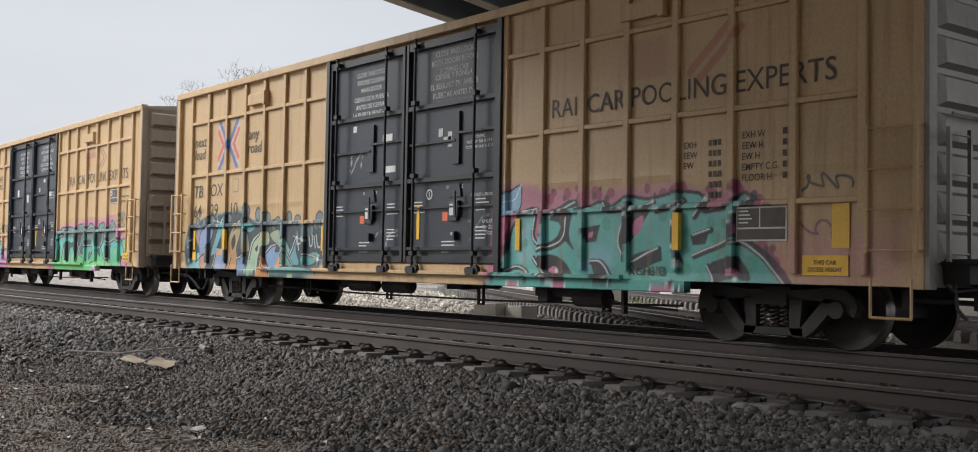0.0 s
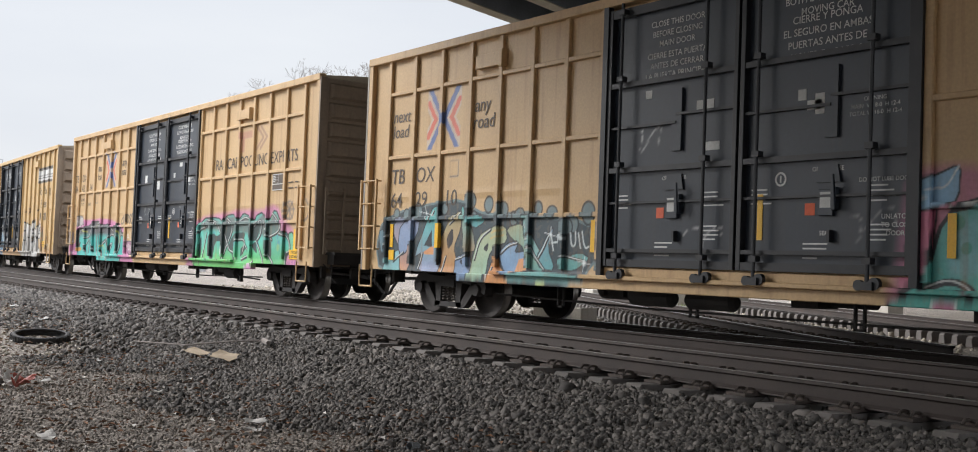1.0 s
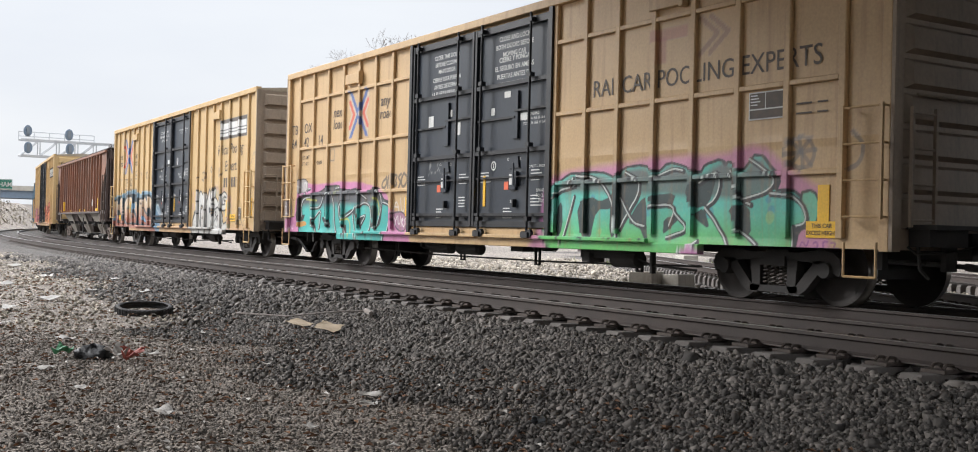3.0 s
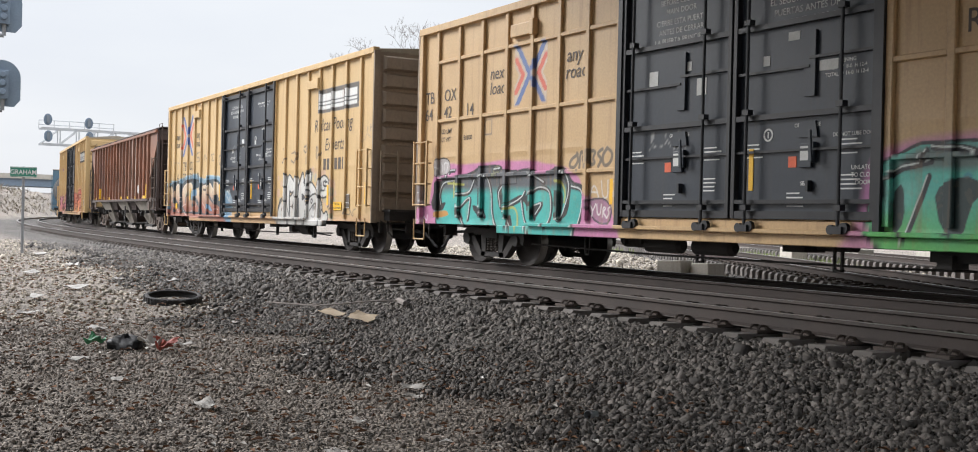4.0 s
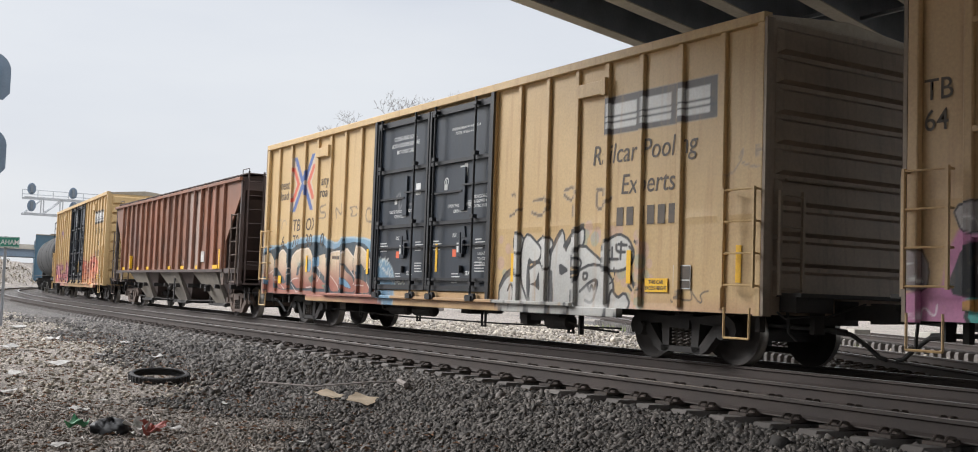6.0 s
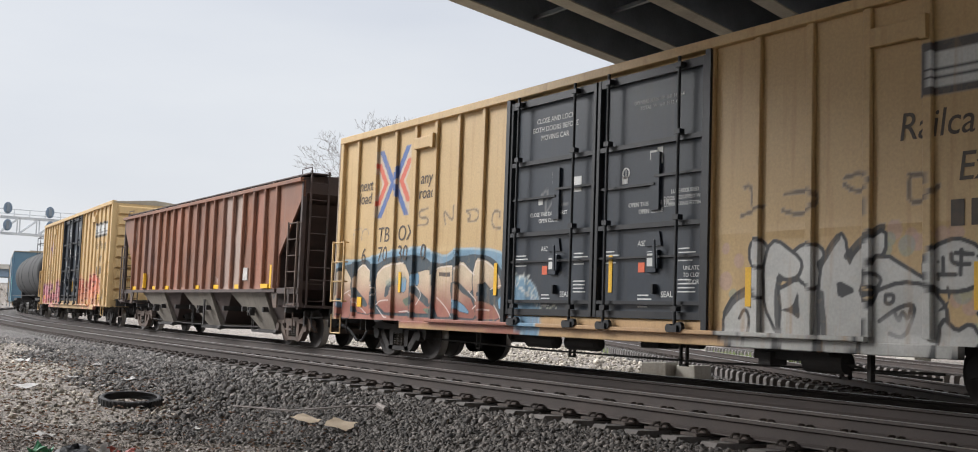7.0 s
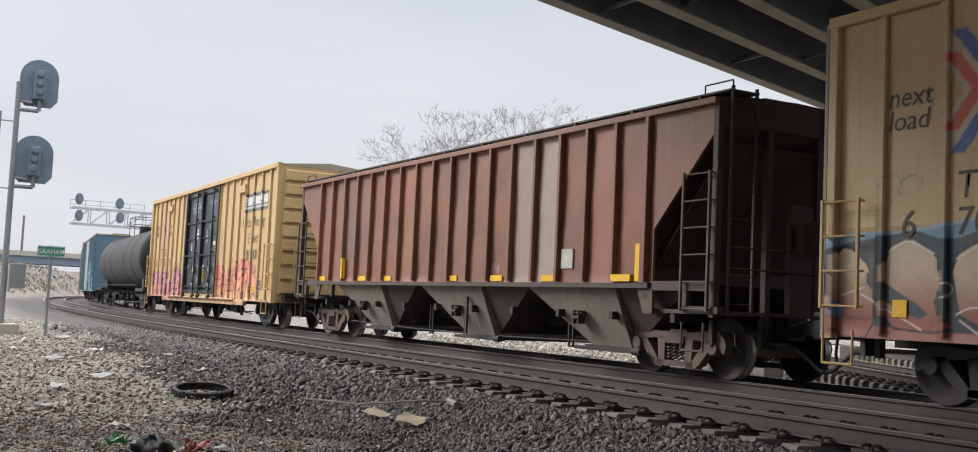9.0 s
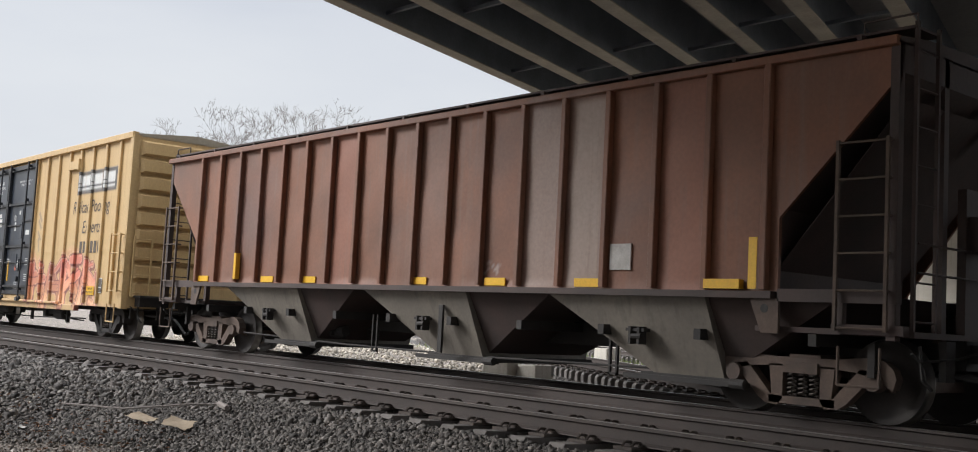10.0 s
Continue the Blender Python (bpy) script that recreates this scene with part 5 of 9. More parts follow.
# teal letters in a pink cloud
TEAL_PIECE = Mural()
TEAL_PIECE.area(((2.17, 0.55), (2.24, 1.34), (2.35, 2.04), (2.96, 2.08), (3.56, 1.95), (4.12, 1.96), (4.66, 1.90), (5.16, 1.92), (5.90, 1.95), (6.42, 1.82), (7.09, 1.83), (7.21, 1.56), (7.10, 1.23), (7.40, 1.16), (7.58, 0.71), (7.51, 0.58), (6.68, 0.62), (3.48, 0.51)), (0.46, 0.15, 0.27), soft=0.16, a=0.8)
TEAL_PIECE.dots(((2.42, 1.78), (2.65, 1.87), (3.54, 1.84), (3.62, 1.92), (3.91, 1.89), (4.10, 1.96), (4.15, 1.82), (4.45, 1.91), (4.53, 1.85), (4.76, 1.87), (5.40, 1.91), (5.46, 1.75), (5.68, 1.80), (5.83, 1.85), (5.99, 1.88), (6.42, 1.86), (6.50, 1.79), (6.82, 1.87), (6.89, 1.81), (7.17, 1.69), (7.25, 1.56), (7.30, 1.62), (7.21, 1.16), (7.33, 1.06), (7.40, 0.97), (7.37, 0.84)), 0.075, (0.30, 0.05, 0.11))
TEAL_PIECE.dots(((3.59, 1.95), (3.85, 1.83), (4.43, 1.85), (4.55, 1.94), (4.68, 1.80), (5.54, 1.82), (6.78, 1.84), (7.09, 1.76), (7.27, 1.13), (7.36, 1.13)), 0.05, (0.10, 0.04, 0.06))
TEAL_PIECE.area(((2.29, 0.82), (2.32, 1.25), (2.44, 1.60), (2.48, 1.95), (2.67, 1.77), (2.63, 1.17), (2.62, 0.82)), (0.55, 0.16, 0.25), edge=INK, w=0.03)
TEAL_PIECE.area(((2.48, 1.93), (2.71, 1.98), (2.94, 2.08), (2.91, 1.72), (2.70, 1.64), (2.47, 1.62)), (0.25, 0.42, 0.58), edge=INK, w=0.03)
TEAL_PIECE.line(((2.47, 1.62), (2.59, 1.86), (2.78, 1.83), (2.92, 2.06)), PALE, 0.016)
TEAL_PIECE.area(((2.16, 0.62), (2.55, 0.82), (2.79, 1.59), (3.27, 1.73), (3.46, 1.58), (4.06, 1.80), (4.11, 1.63), (4.60, 1.77), (4.68, 1.63), (5.06, 1.80), (5.50, 1.75), (5.94, 1.82), (6.35, 1.79), (6.25, 1.54), (6.75, 1.60), (6.94, 1.78), (7.04, 1.71), (6.81, 1.27), (6.95, 1.24), (7.36, 0.97), (7.67, 0.55), (7.37, 0.54), (6.43, 0.54), (6.33, 0.56), (6.11, 0.54), (6.00, 0.62), (5.78, 0.72), (5.37, 0.53), (2.23, 0.48)), (0.07, 0.33, 0.28), (0.16, 0.43, 0.40), zs=(0.6, 1.9), edge=INK, w=0.05, shade=(0.08, -0.03))
TEAL_PIECE.area(((2.83, 1.41), (3.16, 1.58), (3.13, 1.17), (3.29, 1.00), (2.99, 0.91), (2.80, 0.95)), (0.22, 0.42, 0.46), soft=0.1, a=0.7)
TEAL_PIECE.area(((4.14, 1.17), (4.77, 1.20), (4.83, 0.86), (4.15, 0.85)), (0.20, 0.40, 0.50), soft=0.14, a=0.7)
TEAL_PIECE.area(((3.28, 1.29), (3.46, 1.33), (3.52, 1.08), (3.29, 1.07)), (0.18, 0.36, 0.52), soft=0.08, a=0.7)
TEAL_PIECE.dots(((3.01, 1.23), (2.91, 1.49), (4.25, 1.07), (4.45, 0.85), (4.67, 1.47), (5.37, 0.80), (5.68, 1.56), (6.05, 0.88), (6.30, 0.78), (6.51, 1.27), (6.44, 1.44), (6.67, 1.44), (7.06, 0.96), (6.08, 1.34)), 0.085, (0.06, 0.30, 0.20), a=0.75)
TEAL_PIECE.area(((3.46, 1.56), (4.04, 1.69), (3.96, 1.49), (3.94, 1.31), (4.08, 1.10), (3.85, 1.28), (3.54, 1.13), (3.28, 1.15), (3.69, 1.28), (3.80, 1.49)), INK, rnd=1)
TEAL_PIECE.area(((3.22, 1.57), (3.36, 1.68), (3.46, 1.56), (3.34, 1.30), (3.25, 1.18), (3.15, 1.35)), (0.40, 0.10, 0.17), edge=INK, w=0.025)
TEAL_PIECE.area(((3.18, 1.03), (3.64, 1.07), (3.88, 0.97), (4.06, 0.75), (3.82, 0.70), (3.45, 0.70)), INK)
TEAL_PIECE.area(((3.47, 0.84), (3.68, 0.92), (3.77, 0.78)), (0.48, 0.16, 0.25))
TEAL_PIECE.area(((4.25, 1.42), (4.56, 1.46), (4.49, 1.23), (4.29, 1.21)), INK, rnd=0)
TEAL_PIECE.area(((4.33, 1.35), (4.44, 1.37), (4.42, 1.29), (4.33, 1.27)), (0.48, 0.16, 0.25))
TEAL_PIECE.area(((4.36, 0.98), (4.61, 0.98), (4.80, 0.65), (4.54, 0.64)), INK, rnd=0)
TEAL_PIECE.area(((5.07, 1.56), (5.56, 1.76), (5.30, 1.40), (5.05, 1.15), (4.97, 1.04), (4.89, 1.23)), INK)
TEAL_PIECE.area(((5.16, 1.49), (5.37, 1.58), (5.32, 1.36), (5.17, 1.28)), (0.46, 0.15, 0.24))
TEAL_PIECE.area(((5.12, 0.94), (5.17, 1.06), (5.66, 1.16), (5.68, 0.99), (5.23, 0.85)), INK, rnd=0)
TEAL_PIECE.area(((6.13, 1.30), (6.44, 1.37), (6.36, 1.18), (6.17, 1.18)), INK, rnd=0)
TEAL_PIECE.area(((6.38, 0.95), (6.85, 1.08), (7.00, 0.90), (7.07, 0.74), (6.75, 0.78), (6.51, 0.72)), INK)
TEAL_PIECE.area(((6.64, 0.81), (6.79, 0.93), (6.93, 0.83)), (0.50, 0.17, 0.26))
TEAL_PIECE.area(((6.92, 1.63), (7.06, 1.72), (7.01, 1.30), (6.75, 1.26), (6.76, 1.50)), INK)
TEAL_PIECE.area(((6.84, 1.46), (6.97, 1.52), (6.95, 1.31), (6.83, 1.30)), (0.42, 0.13, 0.2))
TEAL_PIECE.area(((2.50, 0.49), (2.80, 0.66), (3.12, 0.51)), (0.48, 0.16, 0.26), edge=PALE, w=0.022)
TEAL_PIECE.area(((3.57, 0.53), (3.80, 0.67), (4.02, 0.54)), (0.48, 0.16, 0.26), edge=PALE, w=0.022)
TEAL_PIECE.area(((5.39, 0.53), (5.69, 0.69), (6.01, 0.55)), (0.48, 0.16, 0.26), edge=PALE, w=0.022)
TEAL_PIECE.line(((2.55, 0.82), (2.80, 0.91), (3.05, 0.83), (3.07, 0.76)), PALE, 0.015, ink=0.045)
TEAL_PIECE.line(((2.85, 1.64), (3.27, 1.72)), PALE, 0.015, ink=0.045)
TEAL_PIECE.line(((3.26, 1.72), (3.19, 1.53), (3.15, 1.30), (3.35, 1.15)), PALE, 0.015, ink=0.045)
TEAL_PIECE.line(((3.57, 1.61), (4.06, 1.77)), PALE, 0.015, ink=0.045)
TEAL_PIECE.line(((4.60, 1.75), (4.66, 1.63), (5.06, 1.69)), PALE, 0.015, ink=0.045)
TEAL_PIECE.line(((5.08, 1.62), (5.50, 1.74)), PALE, 0.015, ink=0.045)
TEAL_PIECE.line(((5.54, 1.63), (5.92, 1.69), (5.99, 1.74)), PALE, 0.015, ink=0.045)
TEAL_PIECE.line(((6.18, 1.54), (6.35, 1.76)), PALE, 0.015, ink=0.045)
TEAL_PIECE.line(((3.25, 1.13), (3.60, 1.18), (3.83, 1.28), (3.87, 1.57)), PALE, 0.015, ink=0.045)
TEAL_PIECE.line(((4.99, 1.01), (4.85, 1.27), (4.99, 1.54), (5.08, 1.72)), PALE, 0.015, ink=0.045)
TEAL_PIECE.line(((6.16, 1.06), (6.51, 1.16), (6.70, 1.25)), PALE, 0.015, ink=0.045)
TEAL_PIECE.line(((6.70, 1.25), (6.71, 1.46), (6.95, 1.67)), PALE, 0.015, ink=0.045)
TEAL_PIECE.line(((6.80, 1.23), (6.95, 1.22), (7.29, 0.99), (7.55, 0.71)), PALE, 0.015, ink=0.045)
TEAL_PIECE.line(((5.13, 0.97), (5.60, 1.15)), PALE, 0.015, ink=0.045)
TEAL_PIECE.line(((4.36, 0.98), (4.61, 0.98), (4.80, 0.71)), PALE, 0.015, ink=0.045)
TEAL_PIECE.line(((6.01, 1.72), (5.85, 1.51), (5.82, 1.22), (5.95, 0.98)), PALE, 0.015, ink=0.045)
TEAL_PIECE.line(((6.17, 1.30), (6.42, 1.37)), PALE, 0.015, ink=0.045)
TEAL_PIECE.line(((3.18, 1.02), (3.43, 0.77), (3.71, 0.71)), PALE, 0.015, ink=0.045)
TEAL_PIECE.line(((6.39, 0.94), (6.53, 0.72), (6.35, 0.55)), PALE, 0.015, ink=0.045)
TEAL_PIECE.line(((5.81, 0.72), (6.08, 0.57)), PALE, 0.015, ink=0.045)
TEAL_PIECE.dots(((3.33, 1.68), (5.50, 1.74), (6.37, 1.75), (7.00, 1.71), (5.96, 0.94), (6.40, 0.72), (3.70, 0.84), (6.82, 0.77)), 0.045, (0.8, 0.84, 0.82), a=0.85, soft=0.04)
TEAL_PIECE.line(((7.07, 2.08), (7.17, 2.08)), INK, 0.015)
# slate, blue and orange letters
MIXED_PIECE = Mural()
MIXED_PIECE.area(((-8.75, 0.74), (-8.90, 1.14), (-8.71, 1.63), (-7.87, 1.80), (-6.97, 1.89), (-6.15, 1.94), (-5.37, 1.66), (-4.34, 1.71), (-3.80, 1.60), (-3.19, 1.58), (-2.73, 1.45), (-2.66, 1.05), (-2.90, 0.83), (-2.89, 0.65), (-4.96, 0.56), (-6.61, 0.56), (-6.83, 0.72)), (0.035, 0.055, 0.065), edge=(0.13, 0.19, 0.20), w=0.05)
MIXED_PIECE.dots(((-8.23, 1.75), (-7.87, 1.72), (-7.48, 1.79), (-6.62, 1.82), (-5.83, 1.94), (-5.74, 1.68), (-5.34, 1.86), (-4.93, 1.77), (-4.64, 1.62), (-4.50, 1.68), (-4.02, 1.76), (-3.69, 1.71), (-2.85, 1.68), (-2.72, 1.20), (-2.69, 1.40), (-2.59, 0.93), (-3.19, 1.53), (-3.35, 1.49)), 0.11, (0.15, 0.21, 0.22), edge=INK)
MIXED_PIECE.area(((-8.87, 1.44), (-8.58, 1.48), (-8.51, 1.09), (-8.70, 0.99)), (0.13, 0.24, 0.30), edge=INK, w=0.02)
MIXED_PIECE.area(((-8.68, 0.69), (-8.47, 0.99), (-7.99, 1.14), (-7.99, 0.70)), (0.20, 0.42, 0.42), (0.24, 0.38, 0.5), edge=INK, w=0.02)
MIXED_PIECE.area(((-8.05, 0.71), (-8.05, 1.14), (-8.37, 1.48), (-8.09, 1.70), (-7.70, 1.62), (-7.65, 1.34), (-7.74, 0.72)), (0.50, 0.22, 0.07), (0.15, 0.25, 0.40), edge=INK, w=0.028)
MIXED_PIECE.area(((-8.05, 1.59), (-7.43, 1.66), (-7.50, 1.36), (-7.95, 0.99), (-8.12, 1.14)), (0.15, 0.25, 0.40), (0.24, 0.28, 0.40), edge=INK, w=0.028)
MIXED_PIECE.area(((-7.43, 0.73), (-7.30, 1.08), (-7.57, 0.98), (-7.05, 1.78), (-6.80, 1.90), (-6.78, 1.55), (-6.84, 1.16), (-6.65, 0.73)), (0.24, 0.28, 0.40), (0.10, 0.36, 0.35), edge=INK, w=0.028)
MIXED_PIECE.area(((-7.25, 1.19), (-7.00, 1.47), (-6.99, 1.17)), INK, rnd=0)
MIXED_PIECE.area(((-7.33, 1.04), (-6.96, 1.21), (-6.86, 1.03)), (0.60, 0.28, 0.12))
MIXED_PIECE.area(((-6.81, 0.61), (-6.64, 1.01), (-6.74, 1.25), (-6.48, 1.61), (-6.11, 1.79), (-6.12, 1.46), (-6.32, 1.16), (-6.20, 0.90), (-6.28, 0.57)), (0.50, 0.22, 0.07), (0.36, 0.35, 0.20), edge=INK, w=0.028)
MIXED_PIECE.area(((-6.54, 1.32), (-6.34, 1.51), (-6.32, 1.25), (-6.48, 1.11)), INK)
MIXED_PIECE.area(((-6.26, 0.63), (-6.25, 1.00), (-5.84, 1.06), (-5.72, 0.82), (-5.99, 0.59)), (0.15, 0.25, 0.40), (0.24, 0.28, 0.40), edge=INK, w=0.028)
MIXED_PIECE.area(((-6.14, 0.94), (-5.96, 0.97), (-5.98, 0.82)), INK)
MIXED_PIECE.area(((-6.11, 1.90), (-5.94, 1.60), (-5.75, 1.41), (-5.66, 1.10), (-5.92, 1.10), (-6.07, 1.43)), (0.50, 0.22, 0.07), (0.10, 0.36, 0.35), edge=INK, w=0.028)
MIXED_PIECE.area(((-5.97, 1.67), (-5.47, 1.70), (-5.42, 1.59), (-5.73, 1.47)), (0.15, 0.25, 0.40), (0.10, 0.36, 0.35), edge=INK, w=0.028)
MIXED_PIECE.area(((-5.84, 0.63), (-5.71, 1.00), (-5.57, 1.34), (-5.24, 1.48), (-4.86, 1.52), (-4.80, 1.26), (-5.11, 1.21), (-5.29, 1.04), (-5.37, 0.67), (-5.56, 0.61)), (0.30, 0.45, 0.33), (0.36, 0.35, 0.20), edge=INK, w=0.028)
MIXED_PIECE.area(((-5.44, 1.15), (-5.28, 1.26), (-5.32, 1.09)), INK)
MIXED_PIECE.line(((-5.21, 1.41), (-4.91, 1.46)), (0.55, 0.40, 0.16), 0.02)
MIXED_PIECE.line(((-5.23, 1.32), (-4.90, 1.37)), (0.55, 0.40, 0.16), 0.02)
MIXED_PIECE.area(((-5.38, 0.56), (-5.14, 1.01), (-5.03, 1.06), (-4.94, 0.81), (-4.60, 0.73), (-4.70, 0.57)), (0.50, 0.22, 0.07), (0.50, 0.22, 0.07), edge=INK, w=0.028)
MIXED_PIECE.area(((-4.84, 1.47), (-4.37, 1.55), (-4.20, 1.18), (-3.79, 0.80), (-4.30, 0.86), (-4.33, 1.17), (-4.67, 1.31)), (0.10, 0.36, 0.35), (0.36, 0.35, 0.20), edge=INK, w=0.028)
MIXED_PIECE.area(((-5.00, 1.09), (-4.78, 1.23), (-4.49, 1.26), (-4.61, 1.07), (-4.31, 1.12), (-4.21, 0.87), (-4.71, 0.72), (-4.88, 0.85)), (0.15, 0.25, 0.40), (0.24, 0.38, 0.50), edge=INK, w=0.028)
MIXED_PIECE.area(((-4.58, 0.78), (-4.48, 0.99), (-4.30, 1.02), (-4.27, 0.83)), (0.56, 0.27, 0.12), rnd=0)
MIXED_PIECE.area(((-4.41, 1.68), (-4.23, 1.67), (-4.24, 1.42), (-3.84, 1.02), (-3.98, 0.94), (-4.34, 1.26)), (0.20, 0.36, 0.36), (0.22, 0.40, 0.38), edge=INK, w=0.028)
MIXED_PIECE.area(((-4.03, 1.01), (-3.75, 1.36), (-3.62, 1.48), (-3.77, 1.17), (-3.59, 0.85), (-3.91, 0.86)), (0.10, 0.36, 0.35), (0.24, 0.28, 0.40), edge=INK, w=0.028)
MIXED_PIECE.area(((-3.46, 1.02), (-2.99, 1.11), (-2.80, 1.02), (-3.16, 0.84), (-3.43, 0.86)), (0.12, 0.34, 0.32), (0.2, 0.42, 0.42), edge=INK, w=0.028)
MIXED_PIECE.area(((-4.71, 0.77), (-3.77, 0.82), (-2.90, 0.77), (-2.89, 0.63), (-4.70, 0.61)), (0.17, 0.40, 0.38), edge=INK, w=0.02)
MIXED_PIECE.area(((-4.07, 0.65), (-3.87, 0.72), (-3.66, 0.64), (-3.86, 0.57)), (0.45, 0.52, 0.2))
MIXED_PIECE.line(((-3.67, 1.34), (-3.62, 1.13)), (0.6, 0.66, 0.66), 0.018)
MIXED_PIECE.line(((-3.53, 1.36), (-3.49, 1.15)), (0.6, 0.66, 0.66), 0.018)
MIXED_PIECE.line(((-3.66, 1.24), (-3.51, 1.26)), (0.6, 0.66, 0.66), 0.018)
MIXED_PIECE.line(((-3.44, 1.37), (-3.40, 1.15)), (0.6, 0.66, 0.66), 0.018)
MIXED_PIECE.line(((-3.44, 1.37), (-3.33, 1.32), (-3.42, 1.25)), (0.6, 0.66, 0.66), 0.018)
MIXED_PIECE.line(((-3.25, 1.40), (-3.22, 1.21), (-3.12, 1.21), (-3.14, 1.42)), (0.6, 0.66, 0.66), 0.018)
MIXED_PIECE.line(((-3.07, 1.40), (-3.01, 1.18)), (0.6, 0.66, 0.66), 0.018)
MIXED_PIECE.line(((-2.98, 1.42), (-2.92, 1.17), (-2.83, 1.20)), (0.6, 0.66, 0.66), 0.018)
MIXED_PIECE.line(((-8.64, 1.09), (-8.46, 1.43), (-8.29, 1.32)), PALE, 0.013, ink=0.03)
MIXED_PIECE.line(((-8.29, 0.90), (-7.95, 1.07)), PALE, 0.013, ink=0.03)
MIXED_PIECE.line(((-7.42, 0.79), (-7.30, 1.06)), PALE, 0.013, ink=0.03)
MIXED_PIECE.line(((-6.69, 0.71), (-6.55, 1.01)), PALE, 0.013, ink=0.03)
MIXED_PIECE.line(((-6.46, 1.56), (-6.14, 1.74)), PALE, 0.013, ink=0.03)
MIXED_PIECE.line(((-6.25, 0.97), (-5.86, 1.04)), PALE, 0.013, ink=0.03)
MIXED_PIECE.line(((-5.68, 0.98), (-5.55, 1.30), (-5.26, 1.46)), PALE, 0.013, ink=0.03)
MIXED_PIECE.line(((-4.96, 1.08), (-4.78, 1.20), (-4.53, 1.24)), PALE, 0.013, ink=0.03)
MIXED_PIECE.line(((-4.37, 1.53), (-4.20, 1.18), (-3.85, 0.85)), PALE, 0.013, ink=0.03)
MIXED_PIECE.line(((-3.98, 1.03), (-3.73, 1.36)), PALE, 0.013, ink=0.03)
MIXED_PIECE.line(((-3.38, 1.07), (-2.91, 0.99)), PALE, 0.013, ink=0.03)
MIXED_PIECE.line(((-5.32, 0.63), (-5.12, 0.97)), PALE, 0.013, ink=0.03)
MIXED_PIECE.line(((-7.10, 1.61), (-6.97, 1.78)), PALE, 0.013, ink=0.03)
MIXED_PIECE.dots(((-7.20, 1.75), (-3.69, 1.37), (-2.92, 0.96)), 0.05, (0.8, 0.84, 0.84), a=0.9, soft=0.05)
MIXED_PIECE.line(((-7.44, 1.79), (-6.96, 1.70)), (0.75, 0.8, 0.8), 0.010, a=0.8)
MIXED_PIECE.line(((-7.26, 1.88), (-7.13, 1.61)), (0.75, 0.8, 0.8), 0.010, a=0.8)
MIXED_PIECE.line(((-3.84, 1.40), (-3.55, 1.34)), (0.75, 0.8, 0.8), 0.010, a=0.8)
MIXED_PIECE.line(((-3.68, 1.49), (-3.71, 1.23)), (0.75, 0.8, 0.8), 0.010, a=0.8)
MIXED_PIECE.line(((-3.07, 0.99), (-2.78, 0.94)), (0.75, 0.8, 0.8), 0.010, a=0.8)
MIXED_PIECE.line(((-2.91, 1.06), (-2.94, 0.84)), (0.75, 0.8, 0.8), 0.010, a=0.8)
# round teal letters over pink
ROUND_TEAL_PIECE = Mural()
ROUND_TEAL_PIECE.area(((-8.94, 0.86), (-8.77, 1.65), (-8.41, 1.94), (-7.17, 1.88), (-6.23, 1.92), (-5.14, 1.89), (-4.15, 1.77), (-3.63, 1.60), (-3.46, 1.27), (-2.86, 1.13), (-2.52, 0.86), (-2.42, 0.53), (-3.73, 0.57), (-3.93, 0.63)), (0.50, 0.17, 0.36), soft=0.05, a=0.92)
ROUND_TEAL_PIECE.area(((-9.56, 0.68), (-9.25, 1.10), (-8.49, 1.16), (-8.46, 0.69)), (0.50, 0.17, 0.36), soft=0.03, a=0.9)
ROUND_TEAL_PIECE.area(((-8.57, 0.75), (-8.49, 1.04), (-8.57, 1.33), (-8.30, 1.60), (-7.13, 1.68), (-6.80, 1.81), (-6.19, 1.80), (-5.88, 1.65), (-5.13, 1.72), (-4.71, 1.58), (-4.35, 1.70), (-4.05, 1.70), (-3.83, 1.45), (-3.50, 1.39), (-3.51, 1.05), (-3.65, 0.79), (-3.75, 0.57), (-5.19, 0.58), (-6.82, 0.62), (-8.30, 0.72)), (0.055, 0.38, 0.34), (0.085, 0.09, 0.10), zs=(1.30, 1.46), edge=INK, w=0.055)
ROUND_TEAL_PIECE.area(((-7.80, 1.13), (-7.46, 0.89), (-7.51, 0.72), (-7.79, 1.01)), INK)
ROUND_TEAL_PIECE.area(((-7.13, 1.13), (-6.71, 1.05), (-6.62, 0.87), (-6.92, 0.90), (-7.09, 1.02)), INK)
ROUND_TEAL_PIECE.area(((-7.24, 1.61), (-6.81, 1.39), (-6.90, 1.55), (-7.07, 1.68)), INK)
ROUND_TEAL_PIECE.area(((-6.22, 1.42), (-6.00, 1.54), (-5.91, 1.13), (-6.05, 0.99), (-6.18, 1.12)), INK)
ROUND_TEAL_PIECE.area(((-5.96, 1.13), (-5.32, 1.31), (-5.25, 1.22), (-5.62, 1.16)), INK)
ROUND_TEAL_PIECE.area(((-5.94, 0.74), (-5.73, 0.99), (-5.64, 0.68)), INK)
ROUND_TEAL_PIECE.area(((-5.42, 1.22), (-5.16, 1.31), (-4.97, 1.14), (-5.14, 0.96), (-5.24, 1.14)), INK)
